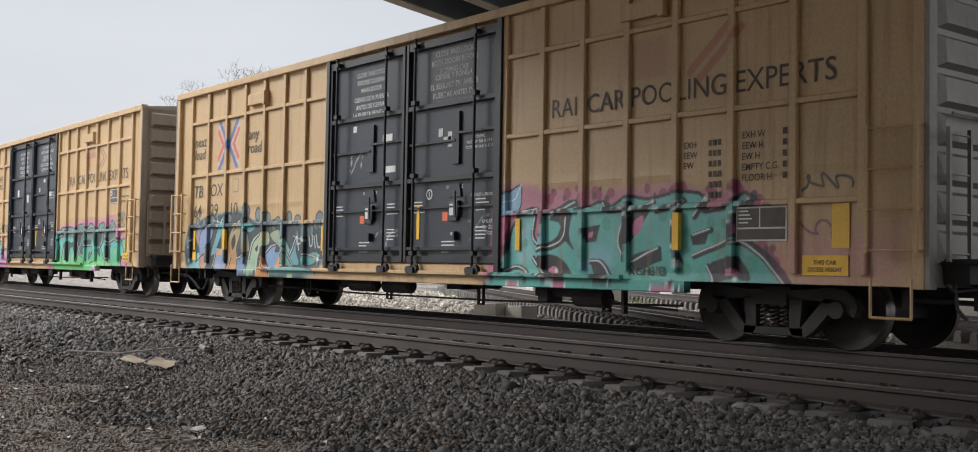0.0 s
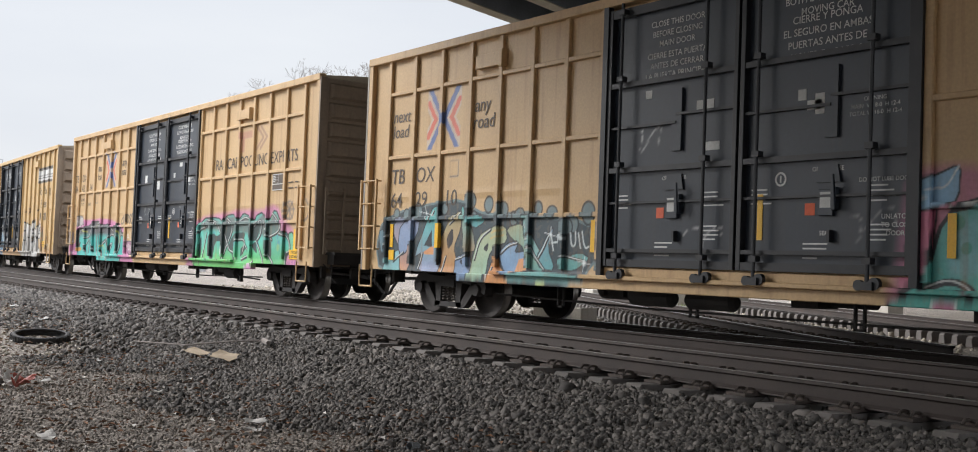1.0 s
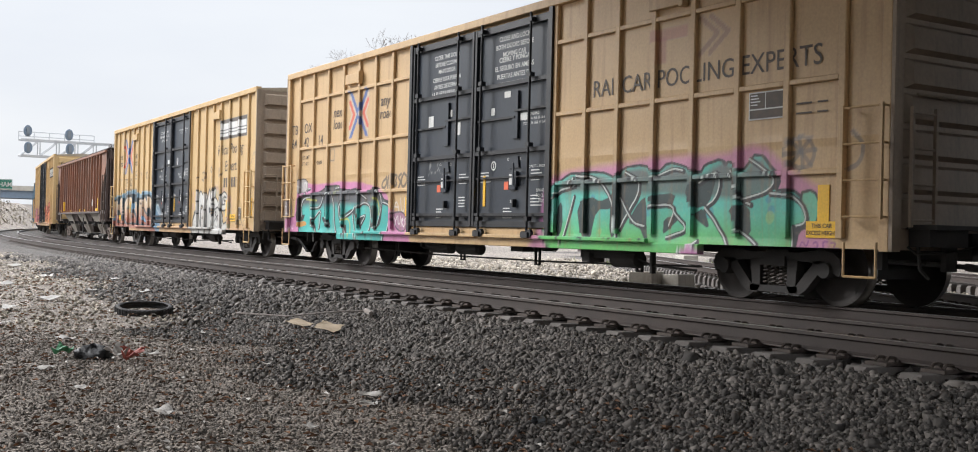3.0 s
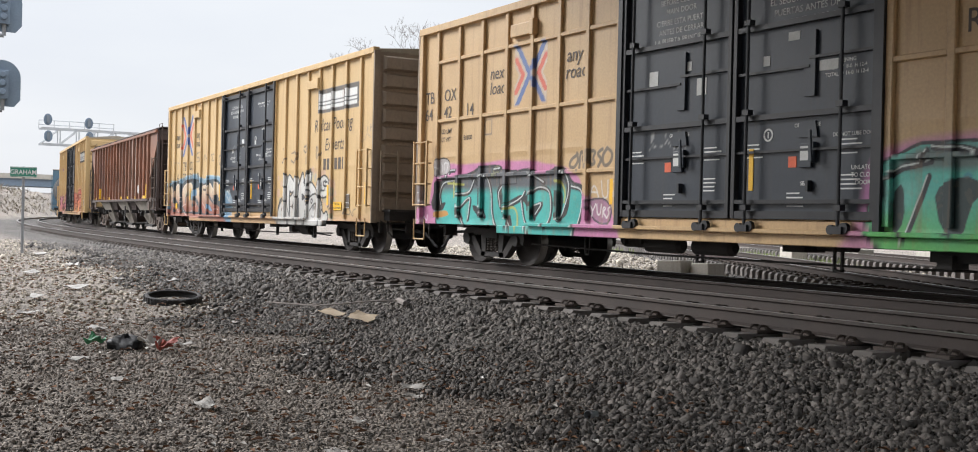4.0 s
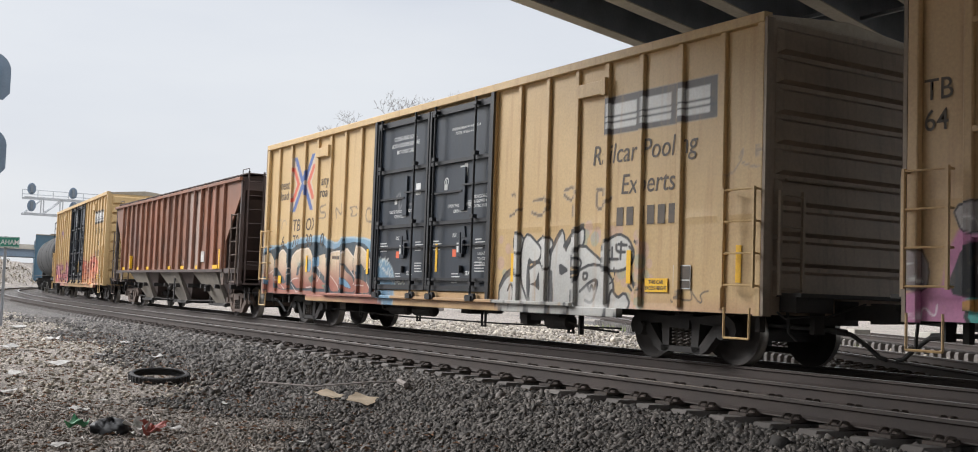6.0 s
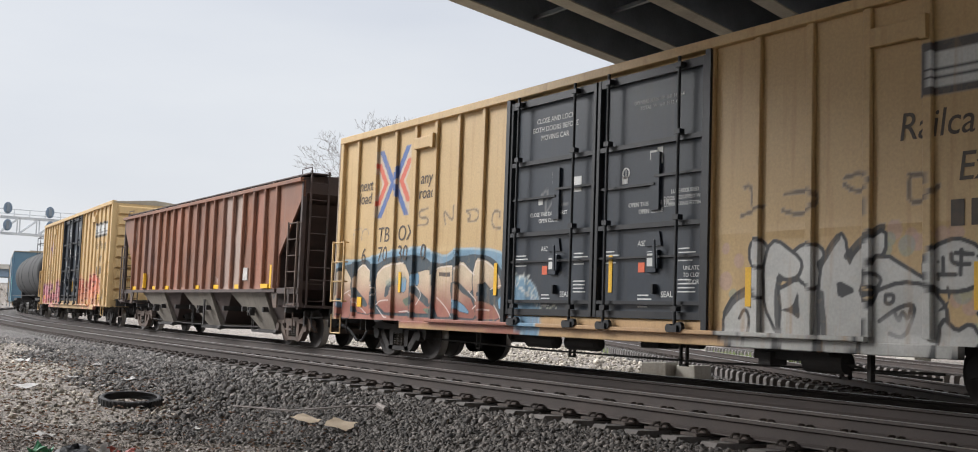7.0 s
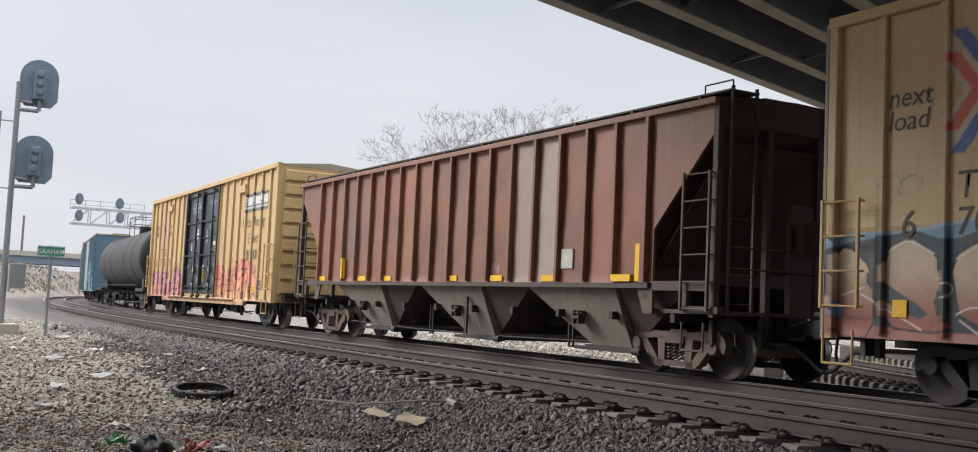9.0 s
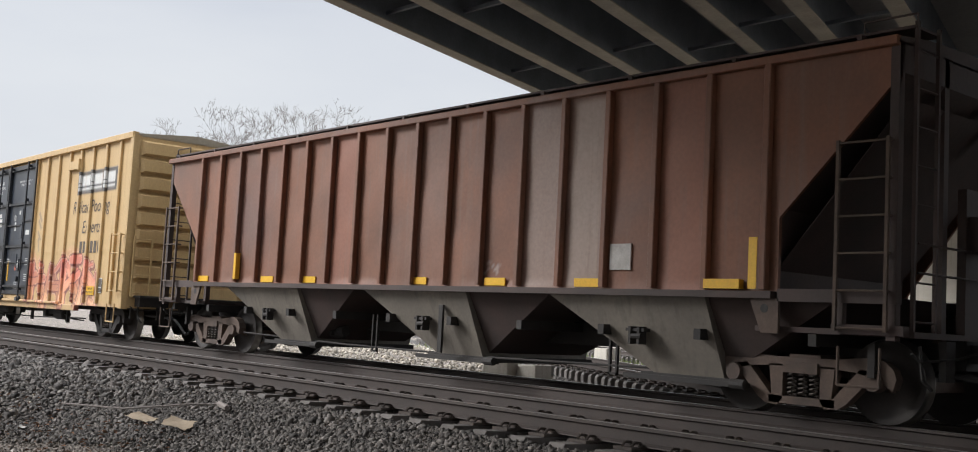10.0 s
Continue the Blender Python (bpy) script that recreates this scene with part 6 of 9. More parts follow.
ROUND_TEAL_PIECE.area(((-4.99, 1.14), (-4.64, 1.17), (-4.84, 0.98), (-4.91, 0.80), (-5.02, 0.94)), INK)
ROUND_TEAL_PIECE.area(((-4.50, 1.66), (-4.27, 1.73), (-3.95, 1.62), (-3.83, 1.42), (-3.92, 0.97), (-4.08, 0.87), (-3.98, 1.19), (-4.00, 1.50), (-4.22, 1.59)), INK)
ROUND_TEAL_PIECE.area(((-8.85, 1.04), (-8.62, 1.59), (-8.33, 1.60), (-8.39, 1.14), (-8.14, 1.18), (-8.32, 0.98)), INK)
ROUND_TEAL_PIECE.area(((-4.36, 1.25), (-4.24, 1.39), (-4.08, 1.31), (-4.05, 1.12), (-4.16, 0.89), (-4.30, 0.85), (-4.24, 1.04)), (0.02, 0.05, 0.05))
ROUND_TEAL_PIECE.area(((-6.14, 1.73), (-5.57, 1.72), (-5.56, 1.50), (-6.13, 1.49)), (0.11, 0.115, 0.125), edge=INK, w=0.03, rnd=0)
ROUND_TEAL_PIECE.area(((-6.40, 1.80), (-6.12, 1.83), (-6.14, 1.71), (-6.34, 1.57)), (0.16, 0.17, 0.10), edge=INK, w=0.02)
ROUND_TEAL_PIECE.area(((-8.60, 0.98), (-8.13, 1.01), (-8.03, 0.90), (-8.57, 0.85)), (0.50, 0.25, 0.06))
ROUND_TEAL_PIECE.line(((-8.39, 1.12), (-8.46, 1.35), (-8.29, 1.57), (-7.74, 1.59)), PALE, 0.015, ink=0.045)
ROUND_TEAL_PIECE.line(((-7.89, 1.54), (-7.84, 1.31), (-7.25, 1.33), (-7.07, 1.59)), PALE, 0.015, ink=0.045)
ROUND_TEAL_PIECE.line(((-7.71, 1.11), (-7.61, 0.89), (-7.45, 0.72)), PALE, 0.015, ink=0.045)
ROUND_TEAL_PIECE.line(((-7.62, 1.07), (-7.19, 1.31), (-7.26, 1.06), (-7.31, 0.84)), PALE, 0.015, ink=0.045)
ROUND_TEAL_PIECE.line(((-6.93, 1.58), (-6.74, 1.72), (-6.52, 1.57), (-6.41, 1.26), (-6.42, 0.91), (-6.18, 0.62)), PALE, 0.015, ink=0.045)
ROUND_TEAL_PIECE.line(((-6.86, 1.40), (-6.90, 1.17), (-6.67, 0.91)), PALE, 0.015, ink=0.045)
ROUND_TEAL_PIECE.line(((-6.11, 1.09), (-6.18, 1.35), (-6.05, 1.45)), PALE, 0.015, ink=0.045)
ROUND_TEAL_PIECE.line(((-5.98, 1.05), (-5.38, 1.22), (-5.27, 1.35)), PALE, 0.015, ink=0.045)
ROUND_TEAL_PIECE.line(((-5.98, 1.05), (-5.71, 0.66)), PALE, 0.015, ink=0.045)
ROUND_TEAL_PIECE.line(((-5.38, 1.18), (-5.30, 0.86), (-5.10, 0.59)), PALE, 0.015, ink=0.045)
ROUND_TEAL_PIECE.line(((-5.16, 1.30), (-4.87, 1.43), (-4.57, 1.40), (-4.45, 1.27), (-4.44, 0.96), (-4.58, 0.75)), PALE, 0.015, ink=0.045)
ROUND_TEAL_PIECE.line(((-4.97, 1.11), (-4.69, 1.16), (-4.91, 0.95)), PALE, 0.015, ink=0.045)
ROUND_TEAL_PIECE.line(((-4.34, 1.16), (-4.33, 0.91), (-4.22, 0.84), (-4.07, 0.97), (-3.90, 1.34), (-3.96, 1.57), (-4.12, 1.68)), PALE, 0.015, ink=0.045)
ROUND_TEAL_PIECE.line(((-3.84, 1.42), (-3.52, 1.37), (-3.53, 1.11), (-3.65, 0.83), (-3.73, 0.60)), PALE, 0.015, ink=0.045)
ROUND_TEAL_PIECE.line(((-8.36, 1.64), (-8.08, 1.66), (-8.09, 1.78), (-7.75, 1.80)), PALE, 0.015, ink=0.045)
ROUND_TEAL_PIECE.line(((-6.35, 1.77), (-6.14, 1.78)), PALE, 0.015, ink=0.045)
ROUND_TEAL_PIECE.line(((-5.13, 1.67), (-4.90, 1.59), (-4.68, 1.50)), PALE, 0.015, ink=0.045)
ROUND_TEAL_PIECE.line(((-8.10, 1.54), (-7.46, 1.50)), (0.42, 0.42, 0.08), 0.026)
ROUND_TEAL_PIECE.line(((-5.86, 1.05), (-5.52, 1.07), (-5.48, 0.70)), (0.42, 0.42, 0.08), 0.026)
ROUND_TEAL_PIECE.line(((-4.35, 1.53), (-4.14, 1.51), (-4.01, 1.33), (-4.03, 1.16)), (0.42, 0.42, 0.08), 0.026)
ROUND_TEAL_PIECE.line(((-7.86, 1.58), (-7.85, 1.26)), (0.42, 0.42, 0.08), 0.026)
ROUND_TEAL_PIECE.line(((-3.69, 1.94), (-3.86, 1.87), (-3.92, 1.74), (-3.78, 1.71), (-3.67, 1.84), (-3.71, 1.96)), (0.085, 0.075, 0.065), 0.035, a=0.85)
ROUND_TEAL_PIECE.line(((-3.64, 1.70), (-3.62, 1.98), (-3.49, 1.96), (-3.57, 1.86), (-3.42, 1.72)), (0.085, 0.075, 0.065), 0.035, a=0.85)
ROUND_TEAL_PIECE.line(((-3.33, 2.00), (-3.33, 1.74), (-3.17, 1.77), (-3.25, 1.86), (-3.15, 1.96), (-3.33, 1.99)), (0.085, 0.075, 0.065), 0.035, a=0.85)
ROUND_TEAL_PIECE.line(((-2.99, 1.99), (-3.13, 1.92), (-3.00, 1.83), (-3.10, 1.72)), (0.085, 0.075, 0.065), 0.035, a=0.85)
ROUND_TEAL_PIECE.line(((-2.87, 2.01), (-3.00, 1.88), (-2.95, 1.71), (-2.79, 1.76), (-2.72, 1.93), (-2.87, 2.01)), (0.085, 0.075, 0.065), 0.035, a=0.85)
ROUND_TEAL_PIECE.area(((-8.74, 1.97), (-8.39, 2.03), (-8.10, 2.00), (-8.04, 1.73), (-8.63, 1.69)), (0.40, 0.37, 0.36), edge=INK, w=0.03)
ROUND_TEAL_PIECE.line(((-8.63, 1.76), (-8.54, 1.94), (-8.43, 1.76)), (0.7, 0.7, 0.68), 0.014)
ROUND_TEAL_PIECE.line(((-8.41, 1.95), (-8.35, 1.88), (-8.37, 1.76)), (0.7, 0.7, 0.68), 0.014)
ROUND_TEAL_PIECE.line(((-8.29, 1.78), (-8.29, 1.95), (-8.16, 1.93)), (0.7, 0.7, 0.68), 0.014)
ROUND_TEAL_PIECE.line(((-8.18, 1.75), (-8.13, 1.93)), (0.7, 0.7, 0.68), 0.014)
ROUND_TEAL_PIECE.area(((-9.47, 1.46), (-9.16, 1.55), (-9.04, 1.33), (-9.09, 1.07), (-9.41, 1.09)), (0.35, 0.30, 0.30), edge=INK, w=0.025, a=0.8)
ROUND_TEAL_PIECE.line(((-9.38, 1.15), (-9.27, 1.43), (-9.13, 1.17)), (0.7, 0.7, 0.68), 0.015)
ROUND_TEAL_PIECE.line(((-3.34, 1.21), (-3.22, 1.49), (-3.06, 1.19)), (0.62, 0.58, 0.52), 0.02, a=0.85)
ROUND_TEAL_PIECE.line(((-3.30, 1.32), (-3.12, 1.32)), (0.62, 0.58, 0.52), 0.02, a=0.85)
ROUND_TEAL_PIECE.line(((-3.02, 1.49), (-2.98, 1.22), (-2.83, 1.23), (-2.84, 1.50)), (0.62, 0.58, 0.52), 0.02, a=0.85)
ROUND_TEAL_PIECE.line(((-2.62, 1.47), (-2.77, 1.44), (-2.73, 1.34), (-2.60, 1.32), (-2.64, 1.19), (-2.77, 1.20)), (0.62, 0.58, 0.52), 0.02, a=0.85)
ROUND_TEAL_PIECE.area(((-3.40, 1.16), (-3.19, 1.20), (-2.93, 1.20), (-2.75, 1.06), (-2.81, 0.84), (-3.00, 0.82), (-3.21, 0.90)), (0.34, 0.17, 0.26), edge=(0.06, 0.04, 0.06), w=0.04)
ROUND_TEAL_PIECE.line(((-3.31, 1.11), (-3.22, 1.03), (-3.25, 0.93)), (0.72, 0.68, 0.66), 0.018)
ROUND_TEAL_PIECE.line(((-3.22, 1.03), (-3.15, 1.13)), (0.72, 0.68, 0.66), 0.018)
ROUND_TEAL_PIECE.line(((-3.12, 1.12), (-3.11, 0.96), (-3.02, 0.96), (-3.01, 1.12)), (0.72, 0.68, 0.66), 0.018)
ROUND_TEAL_PIECE.line(((-2.97, 0.92), (-2.96, 1.09), (-2.89, 1.06), (-2.96, 1.00), (-2.87, 0.91)), (0.72, 0.68, 0.66), 0.018)
ROUND_TEAL_PIECE.line(((-2.79, 1.08), (-2.85, 1.05), (-2.80, 0.99), (-2.85, 0.91)), (0.72, 0.68, 0.66), 0.018)
ROUND_TEAL_PIECE.line(((-9.36, 0.87), (-9.28, 0.75), (-9.22, 0.89)), (0.7, 0.6, 0.66), 0.015)
ROUND_TEAL_PIECE.line(((-9.14, 0.75), (-9.12, 0.91), (-8.97, 0.76), (-8.94, 0.92)), (0.7, 0.6, 0.66), 0.015)
# green and grey letters
GREEN_PIECE = Mural()
GREEN_PIECE.area(((1.75, 0.43), (2.13, 0.84), (2.22, 1.65), (2.92, 1.86), (4.35, 1.91), (5.27, 1.98), (6.43, 1.94), (7.19, 2.06), (7.63, 1.77), (8.05, 1.52), (8.19, 1.47), (8.41, 0.76), (8.22, 0.65), (7.25, 0.62), (1.63, 0.36)), (0.50, 0.17, 0.38), soft=0.12, a=0.75)
GREEN_PIECE.area(((2.26, 0.92), (2.41, 1.53), (2.80, 1.71), (3.06, 1.79), (3.77, 1.79), (4.21, 1.67), (4.35, 1.84), (4.84, 1.85), (5.14, 1.72), (5.38, 1.88), (5.72, 1.80), (6.06, 1.68), (6.15, 1.81), (6.47, 1.88), (6.54, 1.76), (6.63, 1.84), (6.85, 1.66), (7.14, 1.95), (7.50, 1.62), (7.39, 1.43), (7.87, 1.42), (8.03, 1.05), (7.80, 0.99), (7.73, 0.67), (6.42, 0.56), (5.16, 0.54), (2.51, 0.55)), (0.11, 0.42, 0.10), (0.10, 0.44, 0.36), zs=(0.72, 1.25), edge=INK, w=0.045, shade=(0.04, -0.02))
GREEN_PIECE.area(((2.50, 1.51), (3.06, 1.77), (3.77, 1.76), (4.21, 1.66), (4.35, 1.82), (4.84, 1.83), (5.14, 1.70), (5.38, 1.86), (5.72, 1.78), (6.06, 1.66), (6.44, 1.85), (6.60, 1.82), (6.85, 1.64), (7.14, 1.91), (7.47, 1.62), (7.36, 1.44), (6.85, 1.33), (6.14, 1.38), (4.93, 1.45), (3.78, 1.49)), (0.10, 0.14, 0.13), (0.15, 0.15, 0.155), zs=(1.5, 1.8), soft=0.1, a=0.92)
GREEN_PIECE.area(((7.89, 1.40), (8.08, 1.43), (8.20, 1.23), (8.12, 1.01), (8.03, 1.05)), (0.14, 0.46, 0.30), edge=INK, w=0.04)
GREEN_PIECE.area(((2.40, 1.31), (2.95, 1.42), (2.88, 1.08), (2.48, 1.01)), (0.16, 0.48, 0.40), soft=0.08, a=0.7)
GREEN_PIECE.dots(((7.34, 1.33), (7.40, 1.19), (6.25, 1.17), (3.62, 1.41), (4.98, 1.19)), 0.07, (0.06, 0.26, 0.36), a=0.7)
GREEN_PIECE.dots(((3.81, 0.89), (6.81, 1.19), (7.38, 1.10)), 0.07, (0.30, 0.45, 0.16), a=0.6)
GREEN_PIECE.area(((3.17, 1.28), (3.58, 1.43), (3.79, 1.36), (4.10, 1.43), (4.15, 1.24), (3.71, 1.23), (3.54, 0.73), (3.28, 0.84)), (0.03, 0.05, 0.05))
GREEN_PIECE.area(((4.05, 1.60), (4.74, 1.67), (4.68, 1.40), (4.25, 0.92), (4.06, 0.74)), (0.03, 0.05, 0.05))
GREEN_PIECE.area(((4.47, 1.02), (4.75, 1.36), (4.90, 1.42), (4.97, 0.66), (4.77, 0.98)), (0.03, 0.05, 0.05))
GREEN_PIECE.area(((4.97, 1.42), (5.57, 1.45), (5.48, 1.23), (5.05, 1.28)), (0.03, 0.05, 0.05))
GREEN_PIECE.area(((5.31, 1.09), (5.75, 1.15), (5.42, 0.93), (5.28, 0.87)), (0.03, 0.05, 0.05))
GREEN_PIECE.area(((5.70, 1.49), (6.06, 1.64), (6.38, 1.67), (6.24, 1.27), (5.95, 1.23)), (0.03, 0.05, 0.05))
GREEN_PIECE.area(((5.89, 1.14), (6.15, 1.25), (6.26, 0.92)), (0.03, 0.05, 0.05))
GREEN_PIECE.area(((6.58, 1.24), (7.01, 1.30), (7.04, 0.84), (6.79, 1.00)), (0.03, 0.05, 0.05))
GREEN_PIECE.area(((2.63, 1.24), (2.77, 1.39), (2.80, 0.94), (2.63, 0.71)), (0.03, 0.05, 0.05))
GREEN_PIECE.line(((2.44, 0.96), (2.52, 1.51), (3.11, 1.61)), (0.72, 0.78, 0.74), 0.014, ink=0.045)
GREEN_PIECE.line(((2.77, 0.67), (3.08, 1.44)), (0.72, 0.78, 0.74), 0.014, ink=0.045)
GREEN_PIECE.line(((3.14, 1.77), (3.73, 1.73), (4.15, 1.30), (4.19, 0.81)), (0.72, 0.78, 0.74), 0.014, ink=0.045)
GREEN_PIECE.line(((4.39, 1.79), (4.85, 1.60), (4.28, 0.94)), (0.72, 0.78, 0.74), 0.014, ink=0.045)
GREEN_PIECE.line(((4.94, 1.27), (5.58, 1.29), (5.42, 0.99)), (0.72, 0.78, 0.74), 0.014, ink=0.045)
GREEN_PIECE.line(((5.53, 1.17), (5.86, 0.93), (5.36, 0.83)), (0.72, 0.78, 0.74), 0.014, ink=0.045)
GREEN_PIECE.line(((6.03, 1.58), (6.44, 1.78), (6.40, 1.38), (6.15, 1.24)), (0.72, 0.78, 0.74), 0.014, ink=0.045)
GREEN_PIECE.line(((6.15, 1.24), (6.51, 0.90), (6.62, 0.71)), (0.72, 0.78, 0.74), 0.014, ink=0.045)
GREEN_PIECE.line(((6.63, 1.73), (6.80, 1.38), (7.02, 1.28)), (0.72, 0.78, 0.74), 0.014, ink=0.045)
GREEN_PIECE.line(((6.79, 0.96), (7.13, 0.76)), (0.72, 0.78, 0.74), 0.014, ink=0.045)
GREEN_PIECE.line(((6.98, 1.86), (7.48, 1.61), (7.30, 1.42), (6.89, 1.36)), (0.72, 0.78, 0.74), 0.014, ink=0.045)
GREEN_PIECE.line(((7.36, 1.41), (7.85, 1.38), (8.02, 1.05), (7.75, 0.99)), (0.72, 0.78, 0.74), 0.014, ink=0.045)
GREEN_PIECE.line(((7.75, 0.99), (7.76, 0.70)), (0.72, 0.78, 0.74), 0.014, ink=0.045)
GREEN_PIECE.line(((6.00, 0.78), (5.61, 0.57)), (0.72, 0.78, 0.74), 0.014, ink=0.045)
GREEN_PIECE.line(((2.98, 1.62), (3.06, 1.73)), (0.72, 0.78, 0.74), 0.014, ink=0.045)
GREEN_PIECE.line(((5.07, 1.68), (5.45, 1.81), (5.69, 1.76)), (0.72, 0.78, 0.74), 0.014, ink=0.045)
GREEN_PIECE.line(((4.30, 1.40), (4.58, 1.03), (4.88, 0.98)), (0.72, 0.78, 0.74), 0.014, ink=0.045)
GREEN_PIECE.area(((5.68, 0.56), (5.91, 0.76), (6.18, 0.57)), (0.44, 0.16, 0.34), edge=PALE, w=0.015)
GREEN_PIECE.line(((7.76, 2.08), (7.60, 1.93), (7.72, 1.73), (7.99, 1.70), (8.12, 1.89), (7.97, 2.11), (7.76, 2.08)), (0.15, 0.135, 0.125), 0.035, a=0.7)
GREEN_PIECE.line(((7.84, 2.10), (7.91, 1.70)), (0.15, 0.135, 0.125), 0.035, a=0.7)
GREEN_PIECE.line(((7.62, 1.89), (8.11, 1.93)), (0.15, 0.135, 0.125), 0.035, a=0.7)
GREEN_PIECE.line(((7.70, 2.07), (8.04, 1.74)), (0.15, 0.135, 0.125), 0.035, a=0.7)
GREEN_PIECE.line(((8.03, 2.07), (7.69, 1.75)), (0.15, 0.135, 0.125), 0.035, a=0.7)
GREEN_PIECE.line(((8.67, 2.12), (8.83, 1.97), (8.79, 1.73), (8.62, 1.68)), (0.15, 0.135, 0.125), 0.035, a=0.7)
GREEN_PIECE.line(((7.89, 0.73), (7.92, 0.82), (8.00, 0.73), (8.03, 0.82)), (0.26, 0.08, 0.26), 0.016)
GREEN_PIECE.line(((8.11, 0.79), (8.16, 0.82), (8.19, 0.75), (8.11, 0.73)), (0.26, 0.08, 0.26), 0.016)
GREEN_PIECE.line(((8.27, 0.74), (8.26, 0.82), (8.34, 0.82)), (0.26, 0.08, 0.26), 0.016)
GREEN_PIECE.line(((8.39, 0.81), (8.47, 0.81), (8.42, 0.74), (8.50, 0.74)), (0.26, 0.08, 0.26), 0.016)
# cream and rust letters under a blue cloud
RUST_PIECE = Mural()
RUST_PIECE.area(((-9.18, 0.64), (-9.14, 1.24), (-5.35, 1.17), (-2.30, 1.20), (-1.37, 0.92), (-1.36, 0.54), (-3.98, 0.63)), (0.27, 0.09, 0.065), soft=0.05, a=0.93)
RUST_PIECE.area(((-9.23, 1.80), (-8.83, 1.99), (-8.20, 1.95), (-7.50, 2.01), (-6.89, 2.10), (-5.40, 2.16), (-4.97, 2.05), (-4.55, 1.94), (-4.09, 2.08), (-3.43, 2.05), (-2.72, 2.00), (-2.42, 1.85), (-2.29, 1.53), (-1.81, 1.52), (-1.55, 1.28), (-1.32, 0.56), (-1.88, 0.60), (-2.40, 1.04), (-8.78, 1.25)), (0.14, 0.25, 0.36), (0.18, 0.30, 0.40), edge=(0.34, 0.44, 0.50), w=0.05, soft=0.02)
RUST_PIECE.area(((-9.05, 1.13), (-9.18, 1.75), (-8.78, 1.90), (-8.24, 1.94), (-7.83, 2.00), (-7.31, 1.86), (-6.87, 2.00), (-6.16, 2.03), (-5.39, 2.01), (-5.07, 1.87), (-4.60, 1.84), (-4.06, 1.95), (-3.42, 1.99), (-2.85, 1.89), (-2.50, 1.59), (-2.40, 1.04), (-2.82, 0.84), (-3.99, 0.80), (-8.75, 0.87)), (0.035, 0.055, 0.07))
RUST_PIECE.area(((-9.02, 0.75), (-9.05, 1.66), (-8.82, 1.86), (-8.44, 1.57), (-8.38, 0.77)), (0.29, 0.10, 0.07), (0.56, 0.44, 0.30), zs=(1.02, 1.62), edge=(0.02, 0.03, 0.04), w=0.03)
RUST_PIECE.area(((-8.31, 0.88), (-8.22, 1.78), (-7.89, 1.92), (-7.52, 1.72), (-7.42, 1.35), (-7.59, 1.15), (-7.25, 0.85)), (0.29, 0.10, 0.07), (0.56, 0.44, 0.30), zs=(1.02, 1.62), edge=(0.02, 0.03, 0.04), w=0.03)
RUST_PIECE.area(((-7.18, 0.90), (-7.33, 1.66), (-6.86, 1.88), (-6.12, 1.90), (-5.85, 1.59), (-5.89, 1.17), (-5.71, 0.89)), (0.29, 0.10, 0.07), (0.56, 0.44, 0.30), zs=(1.02, 1.62), edge=(0.02, 0.03, 0.04), w=0.03)
RUST_PIECE.area(((-5.71, 0.89), (-5.65, 1.17), (-5.83, 1.66), (-5.07, 1.74), (-4.90, 1.54), (-4.87, 0.91)), (0.29, 0.10, 0.07), (0.56, 0.44, 0.30), zs=(1.02, 1.62), edge=(0.02, 0.03, 0.04), w=0.03)
RUST_PIECE.area(((-4.86, 0.86), (-4.87, 1.63), (-4.74, 1.80), (-4.13, 1.79), (-4.20, 1.53), (-4.32, 1.45), (-4.19, 0.84)), (0.29, 0.10, 0.07), (0.56, 0.44, 0.30), zs=(1.02, 1.62), edge=(0.02, 0.03, 0.04), w=0.03)
RUST_PIECE.area(((-4.14, 0.84), (-4.12, 1.67), (-3.96, 1.89), (-3.46, 1.61), (-3.38, 1.44), (-3.64, 1.27), (-3.31, 0.85)), (0.29, 0.10, 0.07), (0.56, 0.44, 0.30), zs=(1.02, 1.62), edge=(0.02, 0.03, 0.04), w=0.03)
RUST_PIECE.area(((-3.38, 0.82), (-3.55, 1.61), (-3.42, 1.93), (-2.94, 1.81), (-2.65, 1.56), (-2.60, 1.36), (-2.92, 1.36), (-3.18, 1.52), (-3.35, 1.19), (-2.78, 1.05), (-2.60, 0.84)), (0.29, 0.10, 0.07), (0.56, 0.44, 0.30), zs=(1.02, 1.62), edge=(0.02, 0.03, 0.04), w=0.03)
RUST_PIECE.area(((-4.73, 1.68), (-4.32, 1.67), (-4.33, 1.59), (-4.73, 1.60)), (0.08, 0.06, 0.05), rnd=0)
RUST_PIECE.area(((-5.74, 1.47), (-4.90, 1.09), (-5.03, 0.97), (-5.75, 1.30)), (0.045, 0.06, 0.07))
RUST_PIECE.area(((-4.09, 1.53), (-3.49, 1.22), (-3.37, 1.11), (-4.01, 1.34)), (0.045, 0.06, 0.07))
RUST_PIECE.area(((-8.52, 1.57), (-7.58, 1.05), (-7.79, 0.97), (-8.50, 1.33)), (0.045, 0.06, 0.07))
RUST_PIECE.area(((-6.86, 1.46), (-6.45, 1.55), (-6.52, 1.36), (-6.92, 1.16)), (0.045, 0.06, 0.07))
